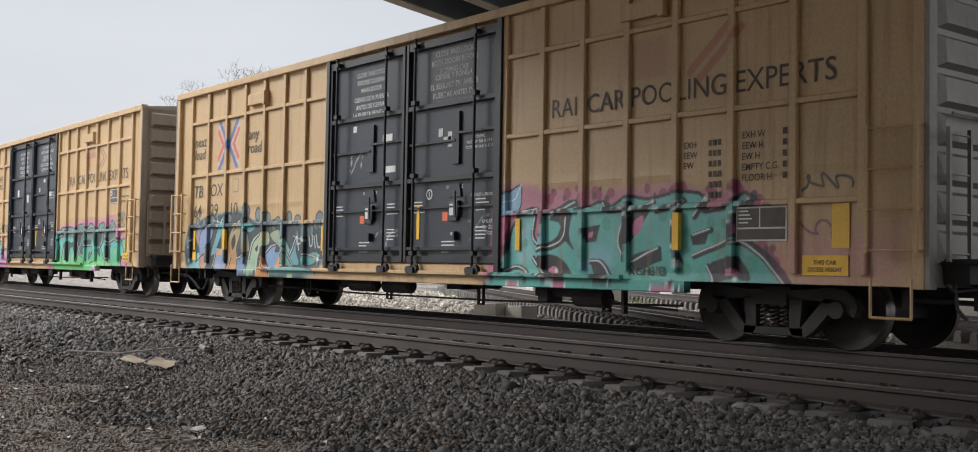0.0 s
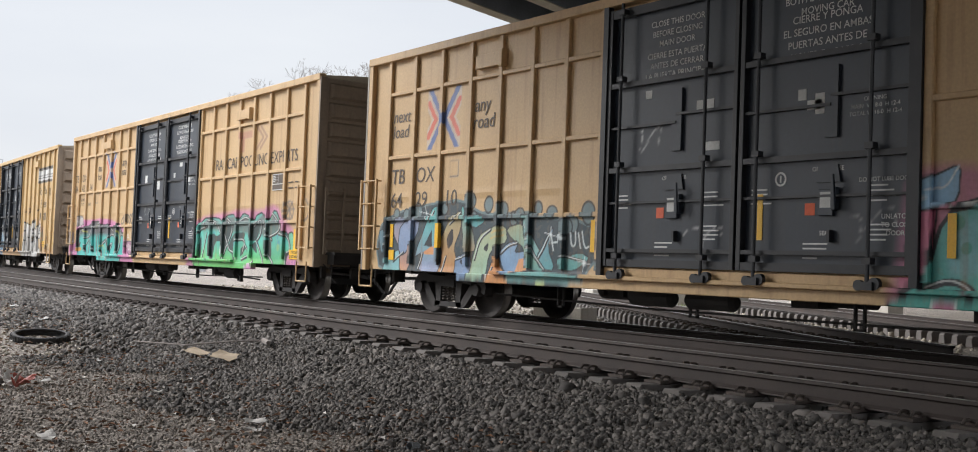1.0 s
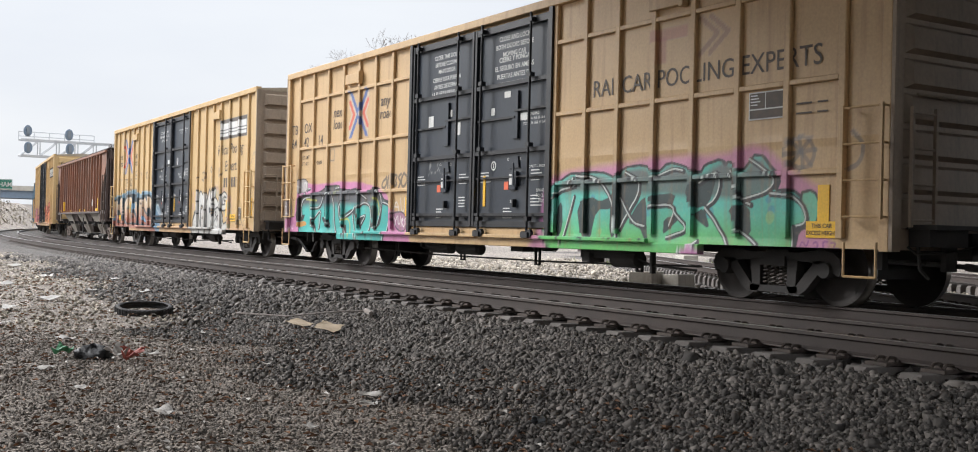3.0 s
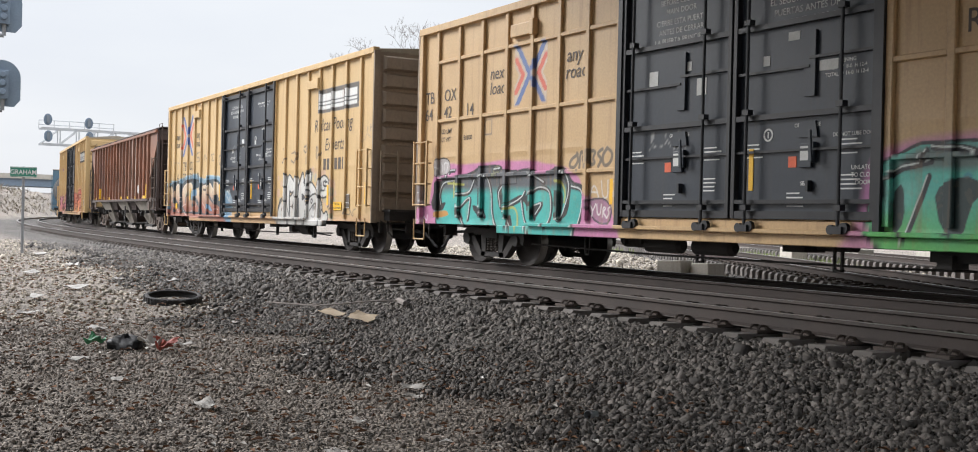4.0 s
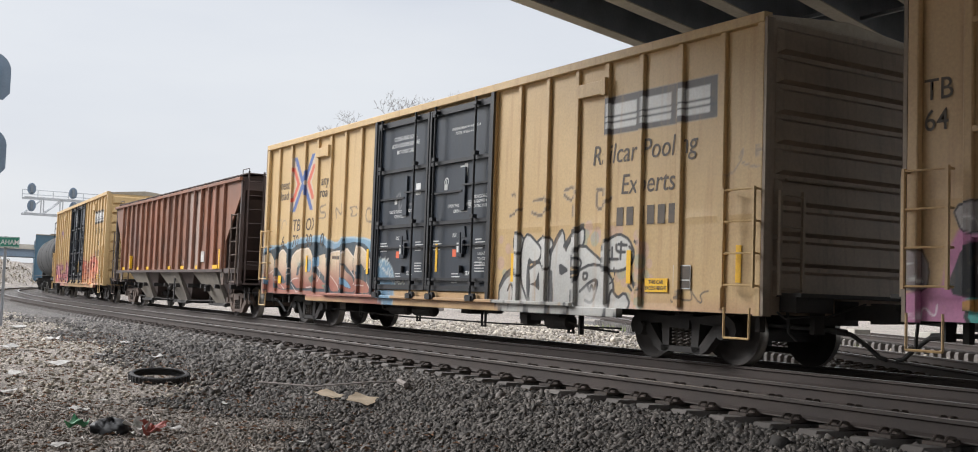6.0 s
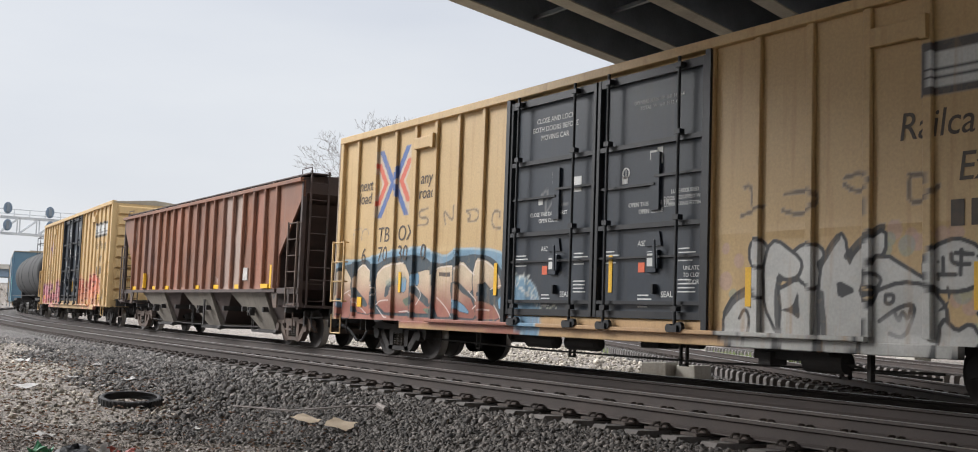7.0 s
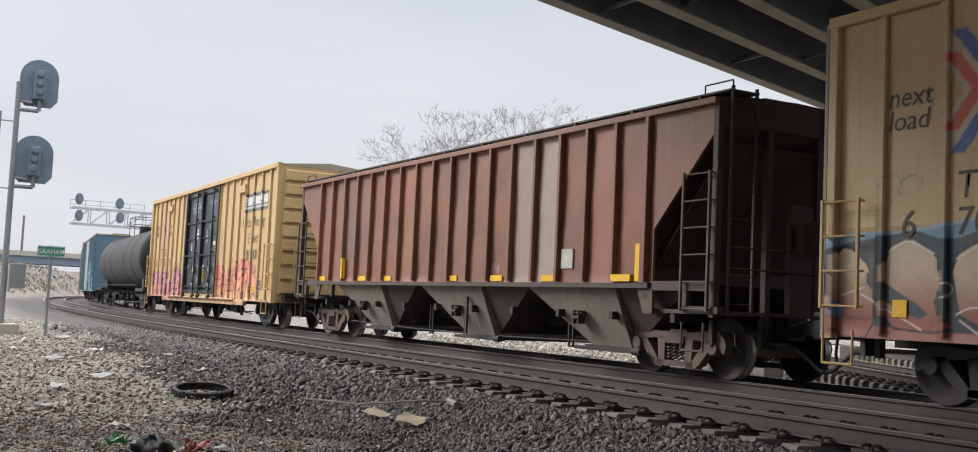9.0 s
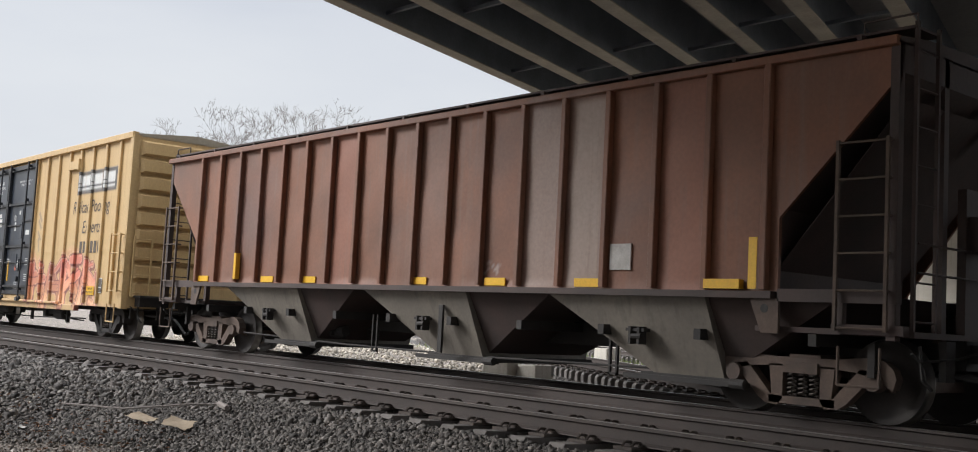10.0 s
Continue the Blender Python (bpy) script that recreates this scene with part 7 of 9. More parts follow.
RUST_PIECE.area(((-6.35, 1.55), (-5.98, 1.60), (-6.02, 1.30), (-6.31, 1.34)), (0.15, 0.29, 0.42), edge=INK, w=0.015)
RUST_PIECE.area(((-5.78, 1.64), (-5.50, 1.69), (-5.48, 1.43), (-5.75, 1.43)), (0.15, 0.29, 0.42), edge=INK, w=0.015)
RUST_PIECE.area(((-4.21, 1.20), (-3.85, 1.10), (-3.58, 0.92), (-4.00, 0.96)), (0.15, 0.29, 0.42), edge=INK, w=0.015)
RUST_PIECE.area(((-2.70, 1.20), (-2.38, 1.25), (-2.31, 1.03), (-2.67, 0.99)), (0.15, 0.29, 0.42), edge=INK, w=0.015)
RUST_PIECE.area(((-4.17, 2.05), (-4.04, 2.07), (-4.06, 1.91)), (0.15, 0.29, 0.42), edge=INK, w=0.015)
RUST_PIECE.area(((-9.06, 1.19), (-8.85, 1.14), (-8.91, 0.92)), (0.15, 0.29, 0.42), edge=INK, w=0.015)
RUST_PIECE.area(((-6.17, 1.16), (-5.83, 1.23), (-5.91, 1.00)), (0.11, 0.15, 0.10))
RUST_PIECE.area(((-5.34, 0.99), (-4.92, 1.01), (-5.05, 0.88)), (0.11, 0.15, 0.10))
RUST_PIECE.area(((-6.86, 1.55), (-5.98, 1.64), (-6.05, 1.50), (-6.85, 1.41)), (0.30, 0.34, 0.28), soft=0.05, a=0.6)
RUST_PIECE.line(((-8.19, 1.76), (-7.89, 1.90), (-7.55, 1.73)), (0.74, 0.66, 0.60), 0.014)
RUST_PIECE.line(((-7.26, 1.66), (-6.86, 1.85), (-6.15, 1.88)), (0.74, 0.66, 0.60), 0.014)
RUST_PIECE.line(((-8.58, 1.25), (-7.71, 0.87)), (0.74, 0.66, 0.60), 0.014)
RUST_PIECE.line(((-7.54, 1.46), (-7.25, 1.35), (-7.45, 1.18)), (0.74, 0.66, 0.60), 0.014)
RUST_PIECE.line(((-7.22, 0.99), (-6.93, 0.80), (-6.77, 0.80)), (0.74, 0.66, 0.60), 0.014)
RUST_PIECE.line(((-6.25, 0.92), (-5.70, 0.93), (-5.69, 0.87)), (0.74, 0.66, 0.60), 0.014)
RUST_PIECE.line(((-5.66, 1.45), (-5.33, 1.26), (-5.57, 1.06)), (0.74, 0.66, 0.60), 0.014)
RUST_PIECE.line(((-4.79, 1.20), (-4.38, 0.99), (-4.22, 0.82)), (0.74, 0.66, 0.60), 0.014)
RUST_PIECE.line(((-3.66, 1.32), (-3.32, 1.11), (-3.51, 1.01)), (0.74, 0.66, 0.60), 0.014)
RUST_PIECE.line(((-3.27, 1.01), (-2.96, 0.99)), (0.74, 0.66, 0.60), 0.014)
RUST_PIECE.line(((-2.83, 1.08), (-2.62, 0.87)), (0.74, 0.66, 0.60), 0.014)
RUST_PIECE.line(((-4.84, 1.72), (-4.71, 1.79), (-4.18, 1.77)), (0.74, 0.66, 0.60), 0.014)
RUST_PIECE.line(((-4.10, 1.67), (-3.96, 1.86), (-3.48, 1.61)), (0.74, 0.66, 0.60), 0.014)
RUST_PIECE.line(((-3.51, 1.65), (-3.42, 1.90), (-2.96, 1.80), (-2.67, 1.56)), (0.74, 0.66, 0.60), 0.014)
RUST_PIECE.line(((-2.94, 1.36), (-2.45, 1.44), (-2.41, 1.37)), (0.74, 0.66, 0.60), 0.014)
RUST_PIECE.line(((-7.26, 1.05), (-7.09, 1.15), (-6.72, 1.14)), (0.74, 0.66, 0.60), 0.014)
RUST_PIECE.line(((-8.88, 1.25), (-8.54, 1.33)), (0.74, 0.66, 0.60), 0.014)
RUST_PIECE.line(((-2.17, 1.61), (-2.29, 1.58), (-2.31, 1.45), (-2.18, 1.45), (-2.18, 1.51)), (0.60, 0.62, 0.56), 0.022)
RUST_PIECE.line(((-2.10, 1.45), (-2.06, 1.60), (-2.00, 1.53), (-1.95, 1.62), (-1.90, 1.47)), (0.60, 0.62, 0.56), 0.022)
RUST_PIECE.line(((-1.79, 1.58), (-1.87, 1.56), (-1.77, 1.49), (-1.84, 1.45)), (0.60, 0.62, 0.56), 0.022)
RUST_PIECE.line(((-2.18, 1.20), (-2.18, 1.36), (-2.06, 1.22), (-2.04, 1.37)), (0.58, 0.60, 0.56), 0.022)
RUST_PIECE.line(((-1.98, 1.37), (-1.94, 1.22), (-1.88, 1.31), (-1.82, 1.21), (-1.78, 1.37)), (0.58, 0.60, 0.56), 0.022)
RUST_PIECE.line(((-1.73, 1.37), (-1.72, 1.21)), (0.58, 0.60, 0.56), 0.022)
RUST_PIECE.line(((-1.63, 1.36), (-1.72, 1.28), (-1.59, 1.20)), (0.58, 0.60, 0.56), 0.022)
RUST_PIECE.area(((-2.51, 1.28), (-2.00, 1.40), (-1.51, 0.84), (-1.36, 0.59), (-1.79, 0.72)), (0.13, 0.23, 0.32), soft=0.03, a=0.85)
RUST_PIECE.line(((-2.41, 1.51), (-2.18, 1.42), (-1.90, 1.34), (-1.51, 1.06)), (0.6, 0.58, 0.55), 0.016)
RUST_PIECE.line(((-1.42, 1.06), (-1.27, 1.11), (-1.27, 1.02), (-1.15, 1.07)), (0.60, 0.62, 0.48), 0.018)
RUST_PIECE.line(((-1.13, 1.03), (-1.13, 1.13), (-1.02, 1.04)), (0.60, 0.62, 0.48), 0.018)
# white block letters in black outline
WHITE_PIECE = Mural()
WHITE_PIECE.dots(((2.68, 1.87), (2.92, 1.70), (2.69, 1.45), (5.00, 1.87), (5.27, 2.00), (5.38, 1.84), (5.49, 1.91), (5.57, 1.85), (5.87, 1.91), (6.03, 1.94), (6.53, 1.75), (6.48, 1.85), (6.64, 1.61), (6.75, 1.42), (6.57, 1.29), (6.42, 0.95), (6.64, 1.02), (6.78, 1.16), (6.34, 0.79), (6.49, 0.69), (6.03, 1.22), (6.19, 1.15)), 0.10, (0.46, 0.30, 0.27), a=0.55)
WHITE_PIECE.dots(((2.82, 1.28), (5.14, 1.79), (5.43, 1.82), (5.20, 1.90), (6.57, 1.45), (6.42, 1.22), (6.68, 1.22), (6.11, 1.28), (6.27, 0.89), (6.57, 0.83)), 0.10, (0.24, 0.32, 0.26), a=0.55)
WHITE_PIECE.area(((2.67, 0.61), (2.68, 1.03), (2.84, 1.25), (3.08, 1.35), (3.35, 1.27), (3.60, 1.04), (3.67, 0.57)), (0.36, 0.35, 0.325), (0.54, 0.53, 0.50), zs=(0.6, 1.8), edge=(0.022, 0.022, 0.024), w=0.055)
WHITE_PIECE.area(((3.11, 1.59), (3.34, 1.62), (3.41, 1.48), (3.37, 1.24), (3.19, 1.28)), (0.36, 0.35, 0.325), (0.54, 0.53, 0.50), zs=(0.6, 1.8), edge=(0.022, 0.022, 0.024), w=0.055)
WHITE_PIECE.area(((3.13, 1.89), (3.24, 1.97), (3.38, 1.88), (3.41, 1.72), (3.27, 1.62), (3.13, 1.69)), (0.36, 0.35, 0.325), (0.54, 0.53, 0.50), zs=(0.6, 1.8), edge=(0.022, 0.022, 0.024), w=0.055)
WHITE_PIECE.area(((3.53, 1.28), (3.91, 1.46), (4.22, 1.36), (4.33, 1.05), (4.29, 0.60), (3.63, 0.57), (3.55, 1.04)), (0.36, 0.35, 0.325), (0.54, 0.53, 0.50), zs=(0.6, 1.8), edge=(0.022, 0.022, 0.024), w=0.055)
WHITE_PIECE.area(((3.78, 1.74), (4.00, 1.86), (4.23, 1.84), (4.30, 1.67), (4.21, 1.34), (3.91, 1.47)), (0.36, 0.35, 0.325), (0.54, 0.53, 0.50), zs=(0.6, 1.8), edge=(0.022, 0.022, 0.024), w=0.055)
WHITE_PIECE.area(((3.38, 1.12), (3.36, 1.61), (3.42, 1.85), (3.53, 1.94), (3.84, 1.75), (3.95, 1.64), (3.89, 1.51), (3.72, 1.47), (3.56, 1.56), (3.60, 1.04), (3.58, 0.81)), (0.36, 0.35, 0.325), (0.54, 0.53, 0.50), zs=(0.6, 1.8), edge=(0.022, 0.022, 0.024), w=0.055)
WHITE_PIECE.area(((4.25, 0.60), (4.24, 1.28), (4.29, 1.67), (4.43, 1.89), (4.57, 1.98), (4.65, 1.58), (4.74, 1.73), (4.93, 1.87), (5.13, 2.00), (5.13, 1.76), (5.00, 1.64), (4.82, 1.43), (4.77, 1.31), (4.94, 1.14), (4.99, 0.92), (4.85, 0.61)), (0.36, 0.35, 0.325), (0.54, 0.53, 0.50), zs=(0.6, 1.8), edge=(0.022, 0.022, 0.024), w=0.055)
WHITE_PIECE.area(((5.09, 1.74), (5.64, 1.43), (5.82, 1.35), (5.14, 1.34), (4.84, 1.43)), (0.36, 0.35, 0.325), (0.54, 0.53, 0.50), zs=(0.6, 1.8), edge=(0.022, 0.022, 0.024), w=0.055)
WHITE_PIECE.area(((4.85, 0.62), (5.01, 1.28), (5.36, 1.39), (5.72, 1.35), (5.89, 1.15), (5.92, 0.94), (5.81, 0.62), (5.46, 0.54), (5.02, 0.54)), (0.36, 0.35, 0.325), (0.54, 0.53, 0.50), zs=(0.6, 1.8), edge=(0.022, 0.022, 0.024), w=0.055)
WHITE_PIECE.area(((5.87, 1.02), (6.03, 0.86), (6.19, 0.96), (6.31, 0.82), (6.21, 0.67), (5.95, 0.58), (5.83, 0.57)), (0.36, 0.35, 0.325), (0.54, 0.53, 0.50), zs=(0.6, 1.8), edge=(0.022, 0.022, 0.024), w=0.055)
WHITE_PIECE.area(((5.64, 1.56), (5.78, 1.77), (6.03, 1.85), (6.28, 1.77), (6.39, 1.58), (6.32, 1.41), (6.11, 1.33), (5.79, 1.35)), (0.36, 0.35, 0.325), (0.54, 0.53, 0.50), zs=(0.6, 1.8), edge=(0.022, 0.022, 0.024), w=0.055)
WHITE_PIECE.area(((4.48, 1.45), (4.77, 1.33), (4.51, 1.21)), (0.025, 0.025, 0.027))
WHITE_PIECE.area(((3.60, 1.08), (3.83, 1.13), (3.90, 1.35), (3.96, 0.96), (3.79, 1.06)), (0.025, 0.025, 0.027))
WHITE_PIECE.area(((3.56, 1.52), (3.70, 1.47), (3.57, 1.36)), (0.025, 0.025, 0.027))
WHITE_PIECE.area(((4.17, 1.67), (4.31, 1.73), (4.24, 1.48)), (0.025, 0.025, 0.027))
WHITE_PIECE.area(((4.63, 1.62), (4.68, 1.84), (4.74, 1.72)), (0.025, 0.025, 0.027))
WHITE_PIECE.area(((5.79, 1.08), (5.95, 1.15), (5.92, 1.42), (6.00, 1.28)), (0.025, 0.025, 0.027))
WHITE_PIECE.line(((4.63, 1.72), (4.83, 1.89), (5.11, 2.04)), (0.025, 0.025, 0.027), 0.05)
WHITE_PIECE.line(((4.24, 1.63), (4.37, 1.83), (4.49, 1.95)), (0.025, 0.025, 0.027), 0.05)
WHITE_PIECE.line(((2.68, 1.03), (2.87, 1.25), (3.17, 1.33)), (0.025, 0.025, 0.027), 0.05)
WHITE_PIECE.line(((4.26, 1.28), (4.31, 0.68)), (0.025, 0.025, 0.027), 0.05)
WHITE_PIECE.line(((3.61, 1.46), (3.55, 1.12), (3.63, 0.65)), (0.025, 0.025, 0.027), 0.05)
WHITE_PIECE.line(((4.93, 1.21), (4.84, 1.34), (4.88, 1.50), (5.02, 1.52), (5.13, 1.43), (4.97, 1.28)), (0.03, 0.03, 0.032), 0.03, a=1.0)
WHITE_PIECE.line(((5.08, 0.98), (5.21, 1.07), (5.54, 1.20), (5.52, 1.00), (5.39, 0.80), (5.21, 0.85)), (0.03, 0.03, 0.032), 0.03, a=1.0)
WHITE_PIECE.line(((5.28, 1.07), (5.33, 0.97), (5.38, 1.10), (5.45, 0.99), (5.49, 1.13)), (0.03, 0.03, 0.032), 0.03, a=1.0)
WHITE_PIECE.line(((5.19, 1.27), (5.28, 1.27), (5.26, 1.17), (5.15, 1.18), (5.17, 1.27)), (0.03, 0.03, 0.032), 0.03, a=1.0)
WHITE_PIECE.line(((5.88, 1.66), (5.88, 1.49)), (0.03, 0.03, 0.032), 0.03, a=1.0)
WHITE_PIECE.line(((5.98, 1.70), (5.98, 1.60), (6.19, 1.60)), (0.03, 0.03, 0.032), 0.03, a=1.0)
WHITE_PIECE.line(((6.03, 1.71), (6.22, 1.70)), (0.03, 0.03, 0.032), 0.03, a=1.0)
WHITE_PIECE.line(((6.09, 1.74), (6.09, 1.49)), (0.03, 0.03, 0.032), 0.03, a=1.0)
WHITE_PIECE.line(((6.29, 1.68), (6.37, 1.62)), (0.03, 0.03, 0.032), 0.03, a=1.0)
WHITE_PIECE.line(((5.82, 1.49), (6.03, 1.49)), (0.03, 0.03, 0.032), 0.03, a=1.0)
WHITE_PIECE.line(((6.42, 1.76), (6.48, 1.80), (6.45, 1.70), (6.52, 1.74)), (0.03, 0.03, 0.032), 0.03, a=1.0)
WHITE_PIECE.line(((6.28, 1.08), (6.36, 1.02)), (0.03, 0.03, 0.032), 0.03, a=1.0)
WHITE_PIECE.line(((6.34, 1.22), (6.42, 1.02), (6.42, 1.18), (6.49, 1.01)), (0.03, 0.03, 0.032), 0.03, a=1.0)
WHITE_PIECE.line(((6.55, 1.16), (6.51, 1.09), (6.60, 1.05), (6.54, 0.98)), (0.03, 0.03, 0.032), 0.03, a=1.0)
WHITE_PIECE.line(((6.64, 1.18), (6.71, 1.09), (6.77, 1.20), (6.71, 1.01)), (0.03, 0.03, 0.032), 0.03, a=1.0)
WHITE_PIECE.line(((2.94, 0.97), (3.03, 1.12), (3.13, 0.97), (3.07, 0.71)), (0.03, 0.03, 0.032), 0.03, a=1.0)
WHITE_PIECE.dots(((5.82, 1.62), (5.82, 1.45)), 0.03, (0.02, 0.02, 0.02))
WHITE_PIECE.area(((2.83, 0.87), (3.51, 0.87), (4.25, 0.82), (4.15, 0.69), (2.84, 0.66)), (0.33, 0.32, 0.30), soft=0.06, a=0.4)
WHITE_PIECE.area(((5.10, 1.07), (5.79, 1.01), (5.83, 0.67), (5.15, 0.64)), (0.50, 0.49, 0.47), soft=0.1, a=0.5)

# dark marker strokes, spaced along the yellow side
MARKER_NUMBERS = Mural()
MARKER_NUMBERS.line(((3.01, 2.65), (3.13, 2.67), (3.16, 2.32)), (0.09, 0.065, 0.045), 0.032, a=0.85)
MARKER_NUMBERS.line(((2.96, 2.29), (3.35, 2.38)), (0.09, 0.065, 0.045), 0.032, a=0.85)
MARKER_NUMBERS.line(((3.68, 2.51), (4.10, 2.54)), (0.09, 0.065, 0.045), 0.032, a=0.85)
MARKER_NUMBERS.line(((4.10, 2.54), (4.21, 2.43), (4.12, 2.30), (3.91, 2.25), (3.65, 2.31)), (0.09, 0.065, 0.045), 0.032, a=0.85)
MARKER_NUMBERS.line(((4.59, 2.63), (4.79, 2.68), (4.97, 2.62), (4.93, 2.50), (4.73, 2.46), (4.58, 2.56)), (0.09, 0.065, 0.045), 0.032, a=0.85)
MARKER_NUMBERS.line(((4.93, 2.51), (4.88, 2.20)), (0.09, 0.065, 0.045), 0.032, a=0.85)
MARKER_NUMBERS.line(((5.48, 2.59), (5.44, 2.29), (5.61, 2.27), (5.83, 2.45)), (0.09, 0.065, 0.045), 0.032, a=0.85)
MARKER_NUMBERS.line(((5.46, 2.60), (5.71, 2.56), (5.68, 2.49)), (0.09, 0.065, 0.045), 0.032, a=0.85)
MARKER_NUMBERS.line(((-5.23, 2.90), (-5.58, 2.90), (-5.56, 2.74), (-5.22, 2.73), (-5.23, 2.59), (-5.60, 2.60)), (0.13, 0.095, 0.06), 0.03, a=0.8)
MARKER_NUMBERS.line(((-4.56, 2.56), (-4.66, 2.87), (-4.28, 2.57), (-4.28, 2.89)), (0.13, 0.095, 0.06), 0.03, a=0.8)
MARKER_NUMBERS.line(((-3.82, 2.78), (-3.40, 2.79), (-3.41, 2.56), (-3.82, 2.58), (-3.63, 2.67), (-3.81, 2.76)), (0.13, 0.095, 0.06), 0.03, a=0.8)
MARKER_NUMBERS.line(((-2.72, 2.59), (-2.70, 2.69), (-2.95, 2.72), (-2.96, 2.44), (-2.68, 2.40)), (0.13, 0.095, 0.06), 0.03, a=0.8)

# the first boxcar: grey-blue letters at one end, teal letters with pink cloud at the other
CARS.append(boxcar(-15.16, "tan ribbed boxcar with black doors and teal graffiti", 9.28, RIBS_A, 2.46, (3.95, 2.78, 1.66), YELLOW, [
    emblem(-6.76, 3.38, 0.86, 0.88), tag([((-6.5, 2.36), (-6.25, 2.36)), ((-6.25, 2.36), (-6.25, 2.62)), ((-6.25, 2.62), (-6.5, 2.62)), ((-6.5, 2.62), (-6.5, 2.36))], (0.12, 0.09, 0.06), 0.016, 0.9),
    MIXED_PIECE,
    TEAL_PIECE,
    patch(7.3, 9.1, 0.6, 1.5, (0.46, 0.15, 0.27), 0.35, 0.3),
    patch(5.05, 5.75, 3.28, 3.85, (0.40, 0.15, 0.14), 0.35, 0.06), tag([((6.1, 3.3), (6.75, 3.85)), ((6.25, 3.2), (6.9, 3.75))], (0.36, 0.07, 0.05), 0.06, 0.6),
    tag(scrawl(7.75, 1.78, 7, 0.18, 5), INK, 0.022, 0.9), tag(scrawl(7.8, 1.25, 4, 0.2, 6), (0.12, 0.03, 0.08), 0.02, 0.8),
    tag(scrawl(-0.9, 1.2, 4, 0.3, 8), (0.5, 0.5, 0.5), 0.014, 0.7), tag(scrawl(1.55, 1.25, 3, 0.42, 9), (0.45, 0.45, 0.45), 0.012, 0.6), tag(scrawl(-1.9, 2.5, 3, 0.32, 10), (0.7, 0.7, 0.7), 0.018, 0.85),
], ENDGREY, [
    ("t", "next\nload".split("\n")[0], -8.45, 3.42, 0.33, 0.15, 1.0), ("t", "load", -8.45, 3.14, 0.33, 0.15, 1.0), ("t", "any", -5.82, 3.40, 0.33, 0.15, 1.0), ("t", "road", -5.86, 3.12, 0.33, 0.15, 1.0),
    ("t", "TB", -8.45, 2.30, 0.385, 0.1, 1.05), ("t", "OX", -7.60, 2.30, 0.385, 0.1, 1.05), ("t", "64", -8.45, 1.87, 0.385, 0.1, 1.05), ("t", "29", -7.60, 1.87, 0.385, 0.1, 1.05), ("t", "10", -6.66, 1.87, 0.385, 0.1, 1.05),
    ("t", "RAILCAR POOLING EXPERTS", 3.55, 2.97, 0.37, 0.0, 0.98),
    *[("t", w, 6.02, 2.36 - 0.125 * i, 0.115, 0.0, 0.95) for i, w in enumerate(("EXH", "EEW", "EW"))], *[("t", w, 6.92, 2.42 - 0.125 * i, 0.115, 0.0, 0.9) for i, w in enumerate(("EXH W", "EEW H", "EW H", "EMPTY C.G.", "FLOOR H"))], *[("b", 6.42, 2.37 - 0.125 * i, [(0.05, 0.02)] * 3, 0.07) for i in range(6)], *[("b", 7.50, 2.43 - 0.125 * i, [(0.05, 0.02)] * 3, 0.07) for i in range(5)], ("g", 6.85, 1.22, 0.72, 0.40), ("s", 7.78, 0.84, 0.58, 0.22, SAFETY), ("e", 8.07, 0.96, 0.068), ("s", -8.42, 0.92, 0.18, 0.18, SAFETY),
    ("t", "XGH61B", 5.1, 0.80, 0.17, 0.0, 1.0),
], 0.03, 1.014, door_words=WORDS_A, strips=((-8.35, 1.15, 0.42), (-6.75, 1.15, 0.42), (-2.72, 1.12, 0.46), (2.86, 1.12, 0.46), (5.95, 1.12, 0.46), (8.26, 1.14, 0.50, 0.11))))

